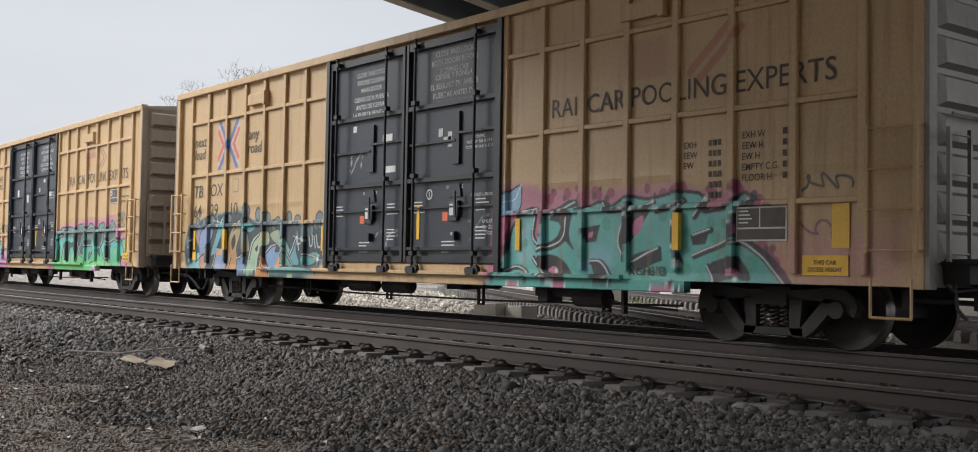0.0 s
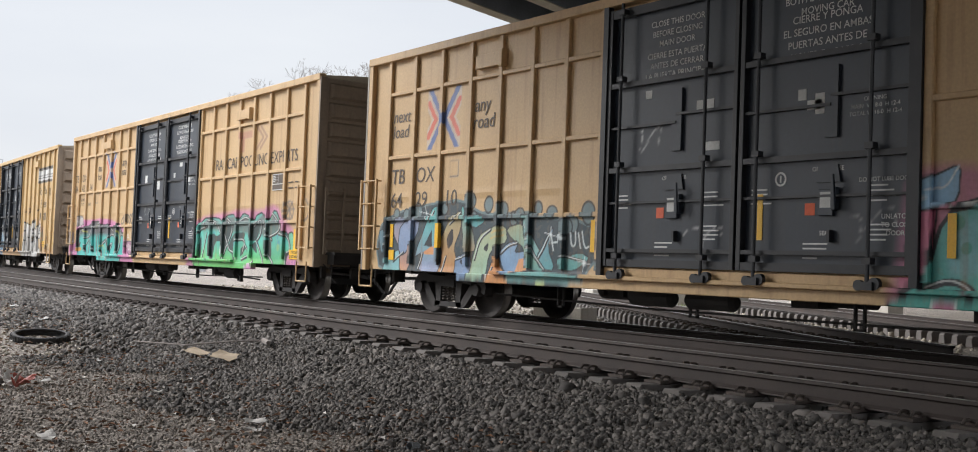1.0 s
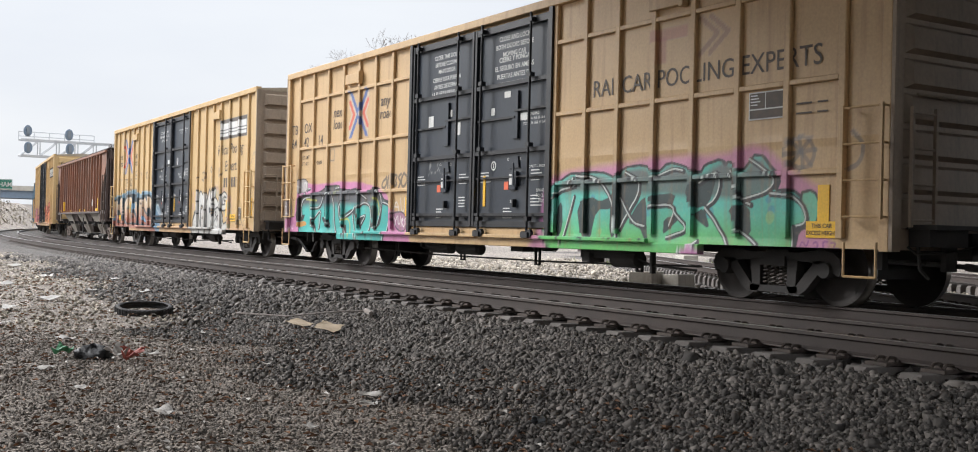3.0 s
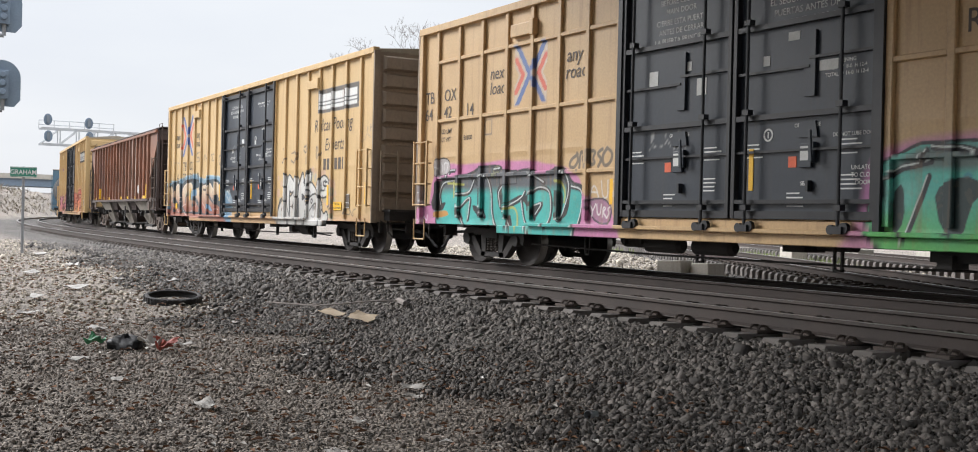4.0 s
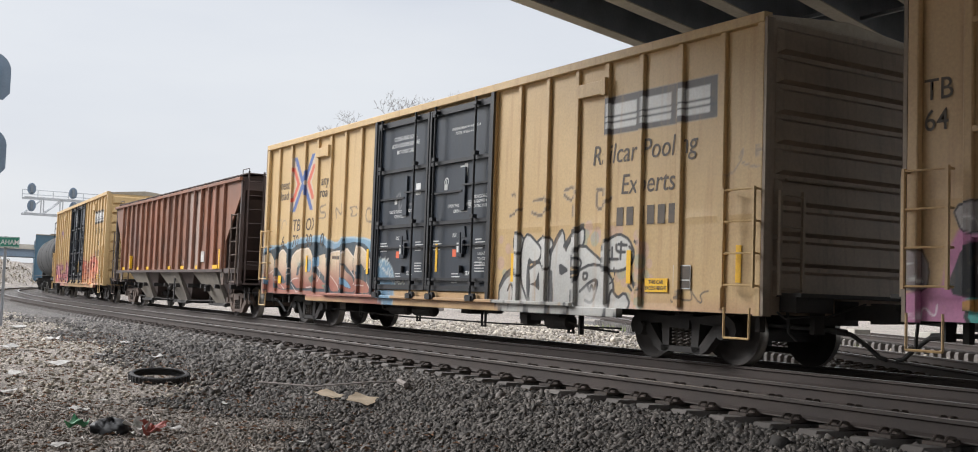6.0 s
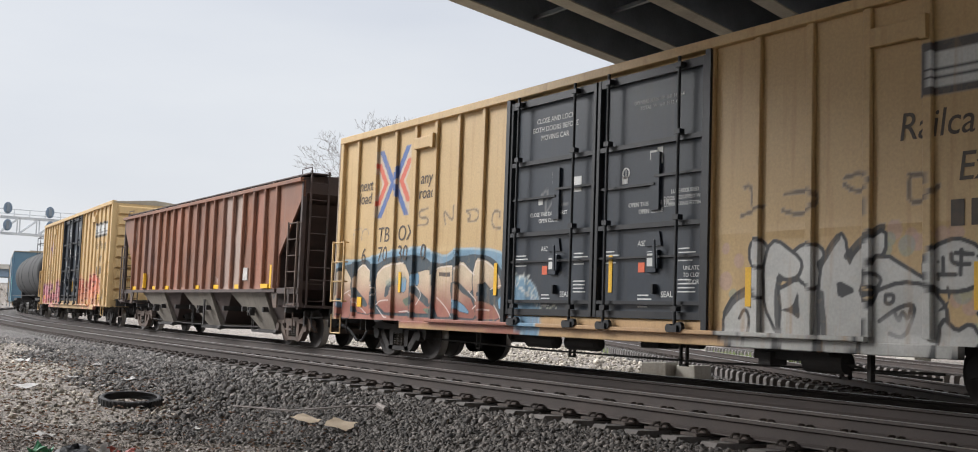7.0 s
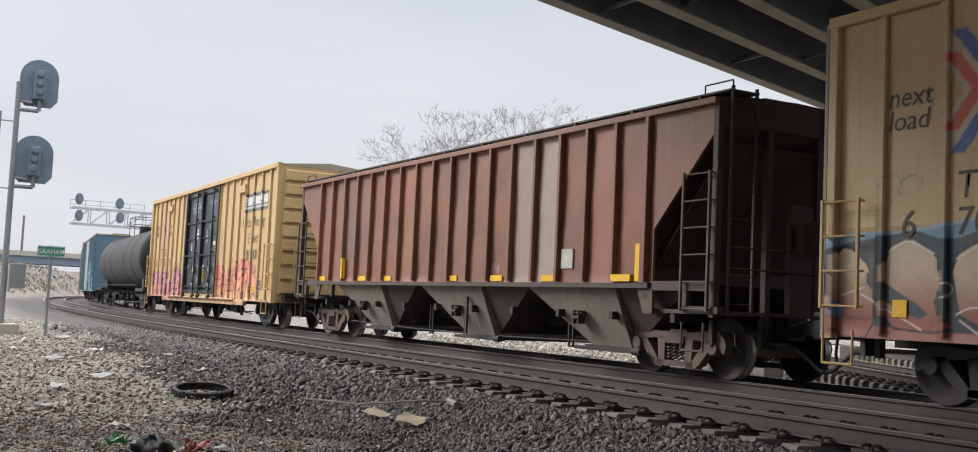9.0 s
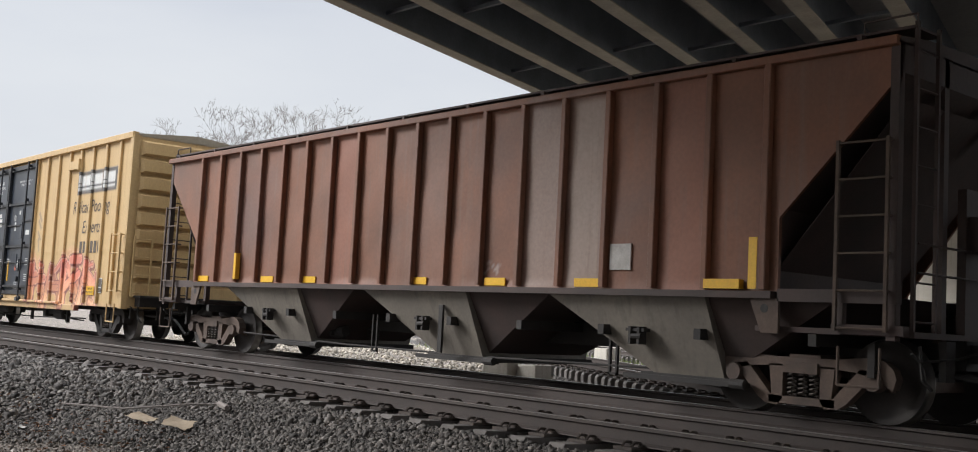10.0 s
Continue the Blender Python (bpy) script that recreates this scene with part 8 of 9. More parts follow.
CARS.append(boxcar(-35.76, "tan ribbed boxcar with teal and green graffiti", 9.28, RIBS_A, 2.46, (3.95, 2.78, 1.66), YELLOW, [
    tag([((-6.7, 2.42), (-6.45, 2.42)), ((-6.45, 2.42), (-6.45, 2.68)), ((-6.45, 2.68), (-6.7, 2.68)), ((-6.7, 2.68), (-6.7, 2.42))], (0.12, 0.09, 0.06), 0.016, 0.9),
    emblem(-5.16, 3.40, 0.86, 0.92),
    ROUND_TEAL_PIECE,
    GREEN_PIECE,
    tag(scrawl(-1.9, 1.9, 6, 0.3, 13), (0.5, 0.5, 0.48), 0.014, 0.6),
    patch(4.9, 5.75, 3.62, 3.82, (0.33, 0.10, 0.10), 0.5, 0.03), patch(5.1, 5.3, 3.3, 3.7, (0.33, 0.10, 0.10), 0.5, 0.03), tag([((6.0, 3.35), (6.35, 3.6)), ((6.35, 3.6), (6.0, 3.85)), ((6.2, 3.35), (6.55, 3.6)), ((6.55, 3.6), (6.2, 3.85))], (0.2, 0.09, 0.07), 0.045, 0.6),
], END, [
    ("t", "next", -6.55, 3.42, 0.33, 0.15, 1.0), ("t", "load", -6.55, 3.14, 0.33, 0.15, 1.0), ("t", "any", -4.05, 3.48, 0.33, 0.15, 1.0), ("t", "road", -4.08, 3.20, 0.33, 0.15, 1.0),
    ("t", "TB", -9.12, 3.16, 0.34, 0.0, 0.95), ("t", "OX", -8.32, 3.16, 0.34, 0.0, 0.95), ("t", "64", -9.12, 2.82, 0.34, 0.0, 0.95), ("t", "42", -8.32, 2.82, 0.34, 0.0, 0.95), ("t", "14", -7.45, 2.82, 0.34, 0.0, 0.95), ("t", "LD LMT", -8.4, 2.52, 0.13, 0.0, 1.0), ("t", "LT WT", -8.4, 2.36, 0.13, 0.0, 1.0), ("t", "81600", -7.5, 2.36, 0.13, 0.0, 1.0),
    ("t", "RAILCAR POOLING EXPERTS", 3.55, 2.97, 0.37, 0.0, 0.98), ("g", 6.98, 2.36, 0.62, 0.36), ("l", 7.8, 2.5, 0.5, 2), ("s", 8.0, 0.86, 0.5, 0.2, SAFETY), ("e", 8.25, 0.98, 0.075),
], 0.03, 1.014, door_words=WORDS_A, strips=((8.26, 1.05, 0.45, 0.09), (-2.72, 1.12, 0.4))))

# the fleet emblem as a black panel with plain pale blocks
LOGO = [patch(5.60, 8.14, 3.42, 4.02, (0.05, 0.05, 0.055), 0.95), patch(5.75, 6.40, 3.52, 3.92, (0.6, 0.6, 0.58)), patch(6.52, 7.18, 3.52, 3.92, (0.6, 0.6, 0.58)), patch(7.30, 7.98, 3.52, 3.92, (0.6, 0.6, 0.58)),
        patch(5.60, 8.14, 3.60, 3.64, (0.05, 0.05, 0.055)), patch(5.60, 8.14, 3.69, 3.72, (0.05, 0.05, 0.055))]
TEXT_C = [("t", "next", -8.22, 3.45, 0.34, 0.15, 1.0), ("t", "load", -8.22, 3.17, 0.34, 0.15, 1.0), ("t", "any", -5.56, 3.40, 0.34, 0.15, 1.0), ("t", "road", -5.62, 3.11, 0.34, 0.15, 1.0),
          ("t", "TB", -7.28, 2.33, 0.44, 0.1, 1.0), ("t", "OX", -6.42, 2.33, 0.44, 0.1, 1.0), ("t", "6", -8.02, 1.93, 0.44, 0.1, 1.0), ("t", "70", -7.28, 1.93, 0.44, 0.1, 1.0), ("t", "30", -6.42, 1.93, 0.44, 0.1, 1.0), ("t", "0", -5.48, 1.93, 0.44, 0.1, 1.0),
          ("t", "Railcar Pooling", 5.32, 2.98, 0.44, 0.15, 0.92), ("t", "Experts", 6.05, 2.48, 0.44, 0.15, 0.92), ("b", 5.98, 2.00, [(0.16, 0.08)] * 6, 0.28),
          ("g", 7.32, 1.05, 0.36, 0.34), ("s", 6.7, 1.0, 0.5, 0.2, SAFETY), ("e", 6.95, 1.12, 0.075), ("s", -8.1, 1.0, 0.2, 0.2, SAFETY)]
CARS.append(boxcar(-56.32, "yellow boxcar with white and orange graffiti letters", 9.08, RIBS_C, 2.38, (), YELLOW2, LOGO + [
    patch(-9.1, 9.1, 0.5, 0.98, (0.30, 0.13, 0.09), 0.55, 0.3),
    emblem(-6.68, 3.53, 1.13, 0.95),
    RUST_PIECE,
    WHITE_PIECE,
    MARKER_NUMBERS,
    tag(scrawl(-8.45, 2.4, 5, 0.28, 14), (0.12, 0.12, 0.14), 0.015, 0.7), tag(scrawl(8.4, 2.6, 6, 0.35, 15), (0.2, 0.17, 0.14), 0.02, 0.6), tag(scrawl(-1.55, 2.6, 4, 0.4, 17), (0.2, 0.2, 0.2), 0.025, 0.7), tag(scrawl(7.3, 0.85, 7, 0.2, 18), (0.05, 0.05, 0.05), 0.02, 0.8),
], END, TEXT_C, 0.03, door_words=WORDS_C, strips=((3.10, 1.12, 0.5), (6.30, 1.12, 0.5), (8.60, 1.15, 0.5), (-2.78, 1.25, 0.55), (-6.25, 1.3, 0.4)), trucks=7.0))

CARS.append(boxcar(-95.4, "yellow boxcar with red and orange graffiti", 9.08, RIBS_C, 2.38, (), YELLOW2, LOGO + [
    emblem(-6.50, 3.42, 1.15, 0.6, (0.4, 0.1, 0.15), (0.2, 0.1, 0.3)),
    patch(-9.1, 9.1, 0.5, 0.9, (0.42, 0.25, 0.15), 0.4, 0.3),
    piece(4, -8.4, -2.9, 0.76, 1.66, (0.46, 0.16, 0.15), (0.42, 0.20, 0.24), (0.14, 0.06, 0.08), (0.46, 0.22, 0.17), (0.6, 0.45, 0.42), 0.15, 0.15, 8.0),
    piece(4, 2.5, 7.4, 0.76, 1.78, (0.60, 0.30, 0.16), (0.52, 0.17, 0.12), (0.20, 0.06, 0.05), (0.58, 0.34, 0.18), (0.72, 0.48, 0.36), 0.16, 0.15, 9.0),
    tag([((2.75, 3.1), (2.95, 2.9)), ((2.75, 2.9), (2.95, 2.7)), ((2.75, 2.6), (2.95, 2.4)), ((2.8, 2.4), (2.9, 2.1))], (0.15, 0.13, 0.12), 0.05, 0.6),
], YELLOW2, TEXT_C, 0.05, 1.03, door_words=(WORDS_C[0][:1], WORDS_C[1][:1]), strips=((3.10, 1.12, 0.5), (8.60, 1.15, 0.5)), trucks=7.0))


# ---- covered hopper ----
def hopper_car(u):
    car = thing("hopper_car", "faded red covered hopper with grey chutes", "hopper car", "freight cars of the train")
    ribs = [-6.88 + 0.81 * k for k in range(18)]
    zb, zt, L, y = 1.38, 3.98, 8.45, -1.50
    smears = [patch(2.86, 3.62, 1.3, 3.98, (0.38, 0.31, 0.27), 0.55, 0.12), patch(3.68, 4.42, 1.3, 3.98, (0.42, 0.35, 0.30), 0.6, 0.12), patch(-2.0, -1.25, 1.3, 3.98, (0.34, 0.13, 0.08), 0.5, 0.08), patch(5.3, 6.05, 1.3, 3.98, (0.33, 0.13, 0.08), 0.5, 0.08), patch(-6, -3.5, 1.3, 3.9, (0.16, 0.10, 0.09), 0.5, 1.0), patch(0.2, 1.4, 1.3, 3.9, (0.2, 0.11, 0.08), 0.4, 0.4), tag(scrawl(1.95, 1.55, 5, 0.2, 30), (0.4, 0.33, 0.3), 0.02, 0.6)]
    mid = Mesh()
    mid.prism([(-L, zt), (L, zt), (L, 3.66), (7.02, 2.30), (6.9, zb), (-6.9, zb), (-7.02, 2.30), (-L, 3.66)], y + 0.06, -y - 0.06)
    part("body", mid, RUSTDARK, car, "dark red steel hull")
    sheet("side_panel", -7.05, 7.05, zb, zt, y, 0.05, 0.05, RUSTRED, smears, car, "faded red side wall", dent=0.009)
    for sx in (-1, 1):
        w = Mesh().prism([(sx * 7.05, zt), (sx * L, zt), (sx * L, 3.58), (sx * 8.33, 3.50), (sx * 7.05, 2.20)], y, y + 0.05)
        o = part("end_gusset", w, RUSTRED, car, "faded red triangular side sheet")
        paint_mesh(o.data, smears)
        part("far_side_panel", Mesh().prism([(sx * 0, zt), (sx * L, zt), (sx * L, zt - 0.5), (sx * 6.9, zb), (0, zb)], 1.46, 1.5), RUSTRED, car)
    for x in ribs:
        fine_bar("side_rib", x - 0.045, x + 0.045, y - 0.085, y, zb + 0.02, zt, RUSTRED, smears, car, 0.2)
        part("far_side_rib", Mesh().box(x - 0.045, x + 0.045, 1.5, 1.58, zb, zt), RUSTDARK, car)
    rf = Mesh()
    for k in range(13):
        x = -L + 2 * L * k / 12
        prof = [(-1.54, 3.96), (-1.50, 4.03), (-0.9, 4.10), (0, 4.13), (0.9, 4.10), (1.50, 4.03), (1.54, 3.96)]
        rf.v += [(x, a, b) for a, b in prof]
        if k:
            a = 7 * (k - 1)
            rf.f += [(a + i, a + (i + 1) % 7, a + 7 + (i + 1) % 7, a + 7 + i) for i in range(7)]
    rf.f += [tuple(range(7)), tuple(range(84, 91))]
    rf.mi = [0] * len(rf.f)
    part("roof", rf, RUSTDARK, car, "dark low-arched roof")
    for sy in (-1, 1):
        part("running_board", Mesh().box(-L - 0.1, L + 0.1, *sorted((sy * 0.85, sy * 1.40)), 4.12, 4.15), RUSTDARK, car, "steel roof walk")
        for x in np.arange(-L + 0.2, L, 1.62):
            part("board_bracket", Mesh().box(x - 0.03, x + 0.03, *sorted((sy * 1.36, sy * 1.46)), 3.98, 4.12), RUSTDARK, car)
    for x in np.arange(-7, 7.1, 2.8):
        part("roof_hatch", Mesh().box(x - 1.2, x + 1.2, -0.42, 0.42, 4.10, 4.20), RUSTDARK, car, bevel=0.03)
    fine_bar("top_chord", -L, L, y - 0.09, y, 3.93, 4.03, RUSTRED, smears, car, 0.3)
    part("side_sill", Mesh().box(-7.0, 7.0, y - 0.06, y + 0.05, zb - 0.08, zb), RUSTDARK, car)
    # three pairs of chutes
    for right in (-3.1, 1.62, 6.0):
        c = right - 0.5
        ch = Mesh()
        top = [(right - 2.75, -1.46, zb), (right, -1.46, zb), (right, 1.46, zb), (right - 2.75, 1.46, zb)]
        bot = [(right - 1.0, -1.10, 0.36), (right + 0.08, -1.10, 0.36), (right + 0.08, 1.10, 0.36), (right - 1.0, 1.10, 0.36)]
        ch.add(top + bot, [(0, 1, 5, 4), (1, 2, 6, 5), (2, 3, 7, 6), (3, 0, 4, 7), (4, 5, 6, 7), (0, 3, 2, 1)])
        chute = part("hopper_chute", ch, HOPGREY, car, "dusty grey sloped discharge chute")
        # slope turned from the light: its shade is put into the darker colour
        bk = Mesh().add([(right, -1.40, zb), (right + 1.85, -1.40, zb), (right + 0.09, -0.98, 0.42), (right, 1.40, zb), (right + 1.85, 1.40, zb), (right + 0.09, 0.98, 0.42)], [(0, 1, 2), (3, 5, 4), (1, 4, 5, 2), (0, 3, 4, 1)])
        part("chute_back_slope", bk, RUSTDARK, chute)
        gt = Mesh().box(c - 0.7, c + 0.7, -1.12, 1.12, 0.28, 0.36).box(c - 0.95, c + 0.95, -1.18, -1.10, 0.27, 0.33)
        gt.cone((c + 0.75, -1.2, 0.31), (c + 0.95, -1.2, 0.31), 0.06, 0.06, 10)
        part("outlet_gate", gt, GRIME, chute)
        vb = Mesh()
        vb.box(c - 0.72, c - 0.42, -1.42, -1.30, 0.86, 0.90).box(c - 0.66, c - 0.62, -1.44, -1.30, 0.70, 0.92).box(c - 0.52, c - 0.48, -1.44, -1.30, 0.70, 0.92).cone((c - 0.6, -1.43, 0.8), (c - 0.45, -1.43, 0.8), 0.035, 0.035, 8)
        part("vibrator_bracket", vb, GRIME, chute)
    part("hanger_strap", Mesh().box(1.0, 1.09, -1.42, -1.38, 0.38, 1.1), GRIME, car)
    # reflectors along the sill
    for x in (-6.62, -4.05, -2.6, 0.55, 2.35, 4.15):
        part("yellow_strip", Mesh().box(x - 0.22, x + 0.22, y - 0.018, y - 0.001, zb + 0.02, zb + 0.13), SAFETY, car)
    part("yellow_strip", Mesh().box(6.1, 6.6, y - 0.092, y - 0.001, zb + 0.02, zb + 0.13), SAFETY, car)
    part("yellow_strip", Mesh().box(6.72, 6.83, y - 0.095, y - 0.086, 1.40, 1.98), SAFETY, car)
    part("yellow_strip", Mesh().box(-5.22, -5.14, y - 0.095, y - 0.001, 1.45, 1.95), SAFETY, car)
    part("data_plate", Mesh().box(4.55, 4.9, y - 0.020, y - 0.001, 1.62, 1.95), LITTER, car, "small pale stencil panel")
    # ends: open frames with sloped sheets, ladders and hand brake
    for sx in (-1, 1):
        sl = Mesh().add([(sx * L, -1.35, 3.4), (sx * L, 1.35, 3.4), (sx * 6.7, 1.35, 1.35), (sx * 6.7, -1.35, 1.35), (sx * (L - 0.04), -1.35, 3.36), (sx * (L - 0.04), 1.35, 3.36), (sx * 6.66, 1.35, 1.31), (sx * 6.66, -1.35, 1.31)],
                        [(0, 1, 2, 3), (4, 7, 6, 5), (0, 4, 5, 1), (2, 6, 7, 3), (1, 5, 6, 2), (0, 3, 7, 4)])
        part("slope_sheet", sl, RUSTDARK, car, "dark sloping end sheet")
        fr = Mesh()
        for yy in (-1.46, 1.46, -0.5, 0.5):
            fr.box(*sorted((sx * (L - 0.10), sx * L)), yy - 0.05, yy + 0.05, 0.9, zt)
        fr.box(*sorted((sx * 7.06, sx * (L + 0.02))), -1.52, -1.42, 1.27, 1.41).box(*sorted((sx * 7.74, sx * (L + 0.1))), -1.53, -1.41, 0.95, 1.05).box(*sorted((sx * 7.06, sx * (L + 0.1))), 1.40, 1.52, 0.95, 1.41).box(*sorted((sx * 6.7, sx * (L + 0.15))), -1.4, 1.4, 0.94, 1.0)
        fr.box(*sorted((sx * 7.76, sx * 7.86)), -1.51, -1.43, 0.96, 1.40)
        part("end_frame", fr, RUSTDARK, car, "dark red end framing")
        bracket = part("sill_bracket", Mesh().prism([(sx * 6.70, zb - 0.08), (sx * 7.08, zb - 0.08), (sx * 7.08, 0.92), (sx * 6.86, 0.92)], y - 0.02, y + 0.02), FRAMEBROWN, car, "brown sill bracket with a dark disc for its round hole")
        # black disc on the solid plate, standing for the shade inside a hole
        part("bracket_hole", Mesh().cone((sx * 6.90, y - 0.024, 1.19), (sx * 6.90, y - 0.021, 1.19), 0.05, 0.05, 16), RUBBER, bracket)
        add_ladder(car, *sorted((sx * 7.81, sx * 8.38)), -1.58, (0.98, 2.98), 6, FRAMEBROWN, "side_ladder", "worn brown steel side ladder")
        el = Mesh()
        xe = sx * (L + 0.1)
        for yy in (-1.35, -0.9):
            el.box(xe - 0.02, xe + 0.02, yy - 0.02, yy + 0.02, 1.0, 4.2)
        for i in range(8):
            el.tube([(xe, -1.35, 1.1 + 0.4 * i), (xe, -0.9, 1.1 + 0.4 * i)], 0.012, 6)
        el.tube([(xe, -1.35, 4.1), (xe, -1.35, 4.28), (xe - sx * 0.6, -1.35, 4.28), (xe - sx * 0.6, -1.35, 4.05)], 0.012, 6)
        part("end_ladder", el, RUSTDARK, car)
    hb = Mesh()
    hb.lathe([(0.27, L + 0.28), (0.25, L + 0.30), (0.23, L + 0.28), (0.25, L + 0.26), (0.27, L + 0.28)], 24, "x", 0, (0, 0.1, 2.1))
    for k in range(4):
        a = k * math.pi / 4
        hb.tube([(L + 0.28, 0.1 - 0.25 * math.cos(a), 2.1 - 0.25 * math.sin(a)), (L + 0.28, 0.1 + 0.25 * math.cos(a), 2.1 + 0.25 * math.sin(a))], 0.012, 6)
    hb.box(L + 0.05, L + 0.25, -0.05, 0.25, 1.9, 2.3).box(L - 0.05, L + 0.05, -0.12, 0.32, 1.0, 2.6)
    part("hand_brake", hb, RUSTDARK, car, "hand brake wheel and gear")
    part("handrail", Mesh().tube([(L + 0.12, -1.3, 1.6), (L + 0.12, 1.3, 1.6)], 0.014, 6).tube([(L + 0.12, -1.3, 1.9), (L + 0.12, 1.3, 1.9)], 0.014, 6), RUSTDARK, car)
    add_underframe(car, L, 7.0)
    for sx in (-1, 1):
        add_truck(car, sx * 7.0 + 0.1, FRAME_BROWN)
    return car, u, 7.0


CARS.append(hopper_car(-75.95))


def tank_car(u):
    car = thing("tank_car", "black tank car with a weathered shell", "tank car", "freight cars of the train")
    sh = Mesh()
    prof = [(0.02, -9.2)] + [(1.5 * math.sin(a), -8.6 - 0.6 * math.cos(a)) for a in np.linspace(0.15, math.pi / 2, 7)] + [(1.5, k) for k in np.linspace(-8.3, 8.3, 12)] + [(1.5 * math.cos(a), 8.6 + 0.6 * math.sin(a)) for a in np.linspace(0, math.pi / 2 - 0.15, 7)] + [(0.02, 9.2)]
    sh.lathe(prof, 40, "x", 0, (0, 0, 2.55))
    part("tank_shell", sh, TANKBLACK, car, "black cylindrical shell with dusty streaks", smooth=True)
    for x in (-5.8, -2.9, 2.9, 5.8):
        part("shell_band", Mesh().lathe([(1.5, x - 0.04), (1.515, x - 0.03), (1.515, x + 0.03), (1.5, x + 0.04)], 40, "x", 0, (0, 0, 2.55)), TANKBLACK, car)
    dm = Mesh().cone((0, 0, 3.95), (0, 0, 4.35), 0.42, 0.42, 20).cone((0, 0, 4.35), (0, 0, 4.42), 0.45, 0.40, 20)
    dome = part("manway", dm, TANKBLACK, car, "manway with railings")
    rl = Mesh()
    for x in (-1.0, 1.0):
        for yy in (-0.8, 0.8):
            rl.tube([(x, yy, 3.8), (x, yy, 4.85)], 0.02, 6)
    for z in (4.45, 4.85):
        rl.tube([(-1, -0.8, z), (1, -0.8, z), (1, 0.8, z), (-1, 0.8, z), (-1, -0.8, z)], 0.02, 6)
    part("platform_rail", rl, GRIME, dome)
    part("handrail", Mesh().tube([(-9.0, -1.56, 1.2), (9.0, -1.56, 1.2)], 0.02, 6), GRIME, car)
    part("end_platform", Mesh().box(-9.8, -7.4, -1.4, 1.4, 0.92, 1.06).box(7.4, 9.8, -1.4, 1.4, 0.92, 1.06), GRIME, car)
    for x in (-7.6, 7.6):
        part("saddle", Mesh().box(x - 0.3, x + 0.3, -1.1, 1.1, 0.9, 1.7), GRIME, car)
    add_underframe(car, 9.8, 7.8)
    for sx in (-1, 1):
        add_truck(car, sx * 7.8)
    return car, u, 7.8


CARS.append(tank_car(-116.6))


def plain_boxcar(u, label, mat, painters, roof_z=4.4):
    car = thing("boxcar", label, "boxcar", "freight cars of the train")
    part("body", Mesh().box(-8.4, 8.4, -1.42, 1.42, 0.85, roof_z), mat, car)
    sheet("side_panel", -8.4, 8.4, 0.8, roof_z, -1.48, 0.06, 0.06, mat, painters, car, "")
    for x in np.arange(-8.3, 8.4, 0.83):
        if abs(x) > 1.9:
            fine_bar("side_rib", x - 0.05, x + 0.05, -1.55, -1.48, 0.85, roof_z, mat, painters, car)
    part("roof", Mesh().prism([(-8.45, roof_z), (8.45, roof_z), (8.45, roof_z + 0.06), (-8.45, roof_z + 0.06)], -1.55, 1.55).box(-8.4, 8.4, -0.5, 0.5, roof_z + 0.06, roof_z + 0.14), ROOF, car)
    part("door", Mesh().box(-1.7, 1.7, -1.58, -1.50, 0.9, roof_z - 0.15), DOOR if mat is YELLOW2 else SIGNALGREY, car)
    for x in (8.1, -8.1):
        add_ladder(car, x - 0.25, x + 0.25, -1.62, (1.0, 3.9), 8, mat)
    add_underframe(car, 8.4, 6.4)
    for sx in (-1, 1):
        add_truck(car, sx * 6.4)
    return car, u, 6.4


CARS.append(plain_boxcar(-137.0, "faded blue boxcar with pale graffiti", BLUE, [piece(3, 2.2, 7.4, 0.9, 2.3, (0.35, 0.5, 0.55), (0.2, 0.5, 0.5), (0.05, 0.1, 0.12), (0.15, 0.4, 0.45), PALE, 0.25, 0.3, 12.0)]))
CARS.append(plain_boxcar(-156.4, "yellow boxcar far back in the train", YELLOW2, [piece(2, -6, -2.5, 0.9, 2.0, (0.4, 0.2, 0.15), (0.4, 0.3, 0.2), INK, None, PALE, 0.2, 0.2, 13.0)], 4.6))
CARS.append(plain_boxcar(-175.8, "tan boxcar at the visible end of the train", YELLOW, [], 4.6))


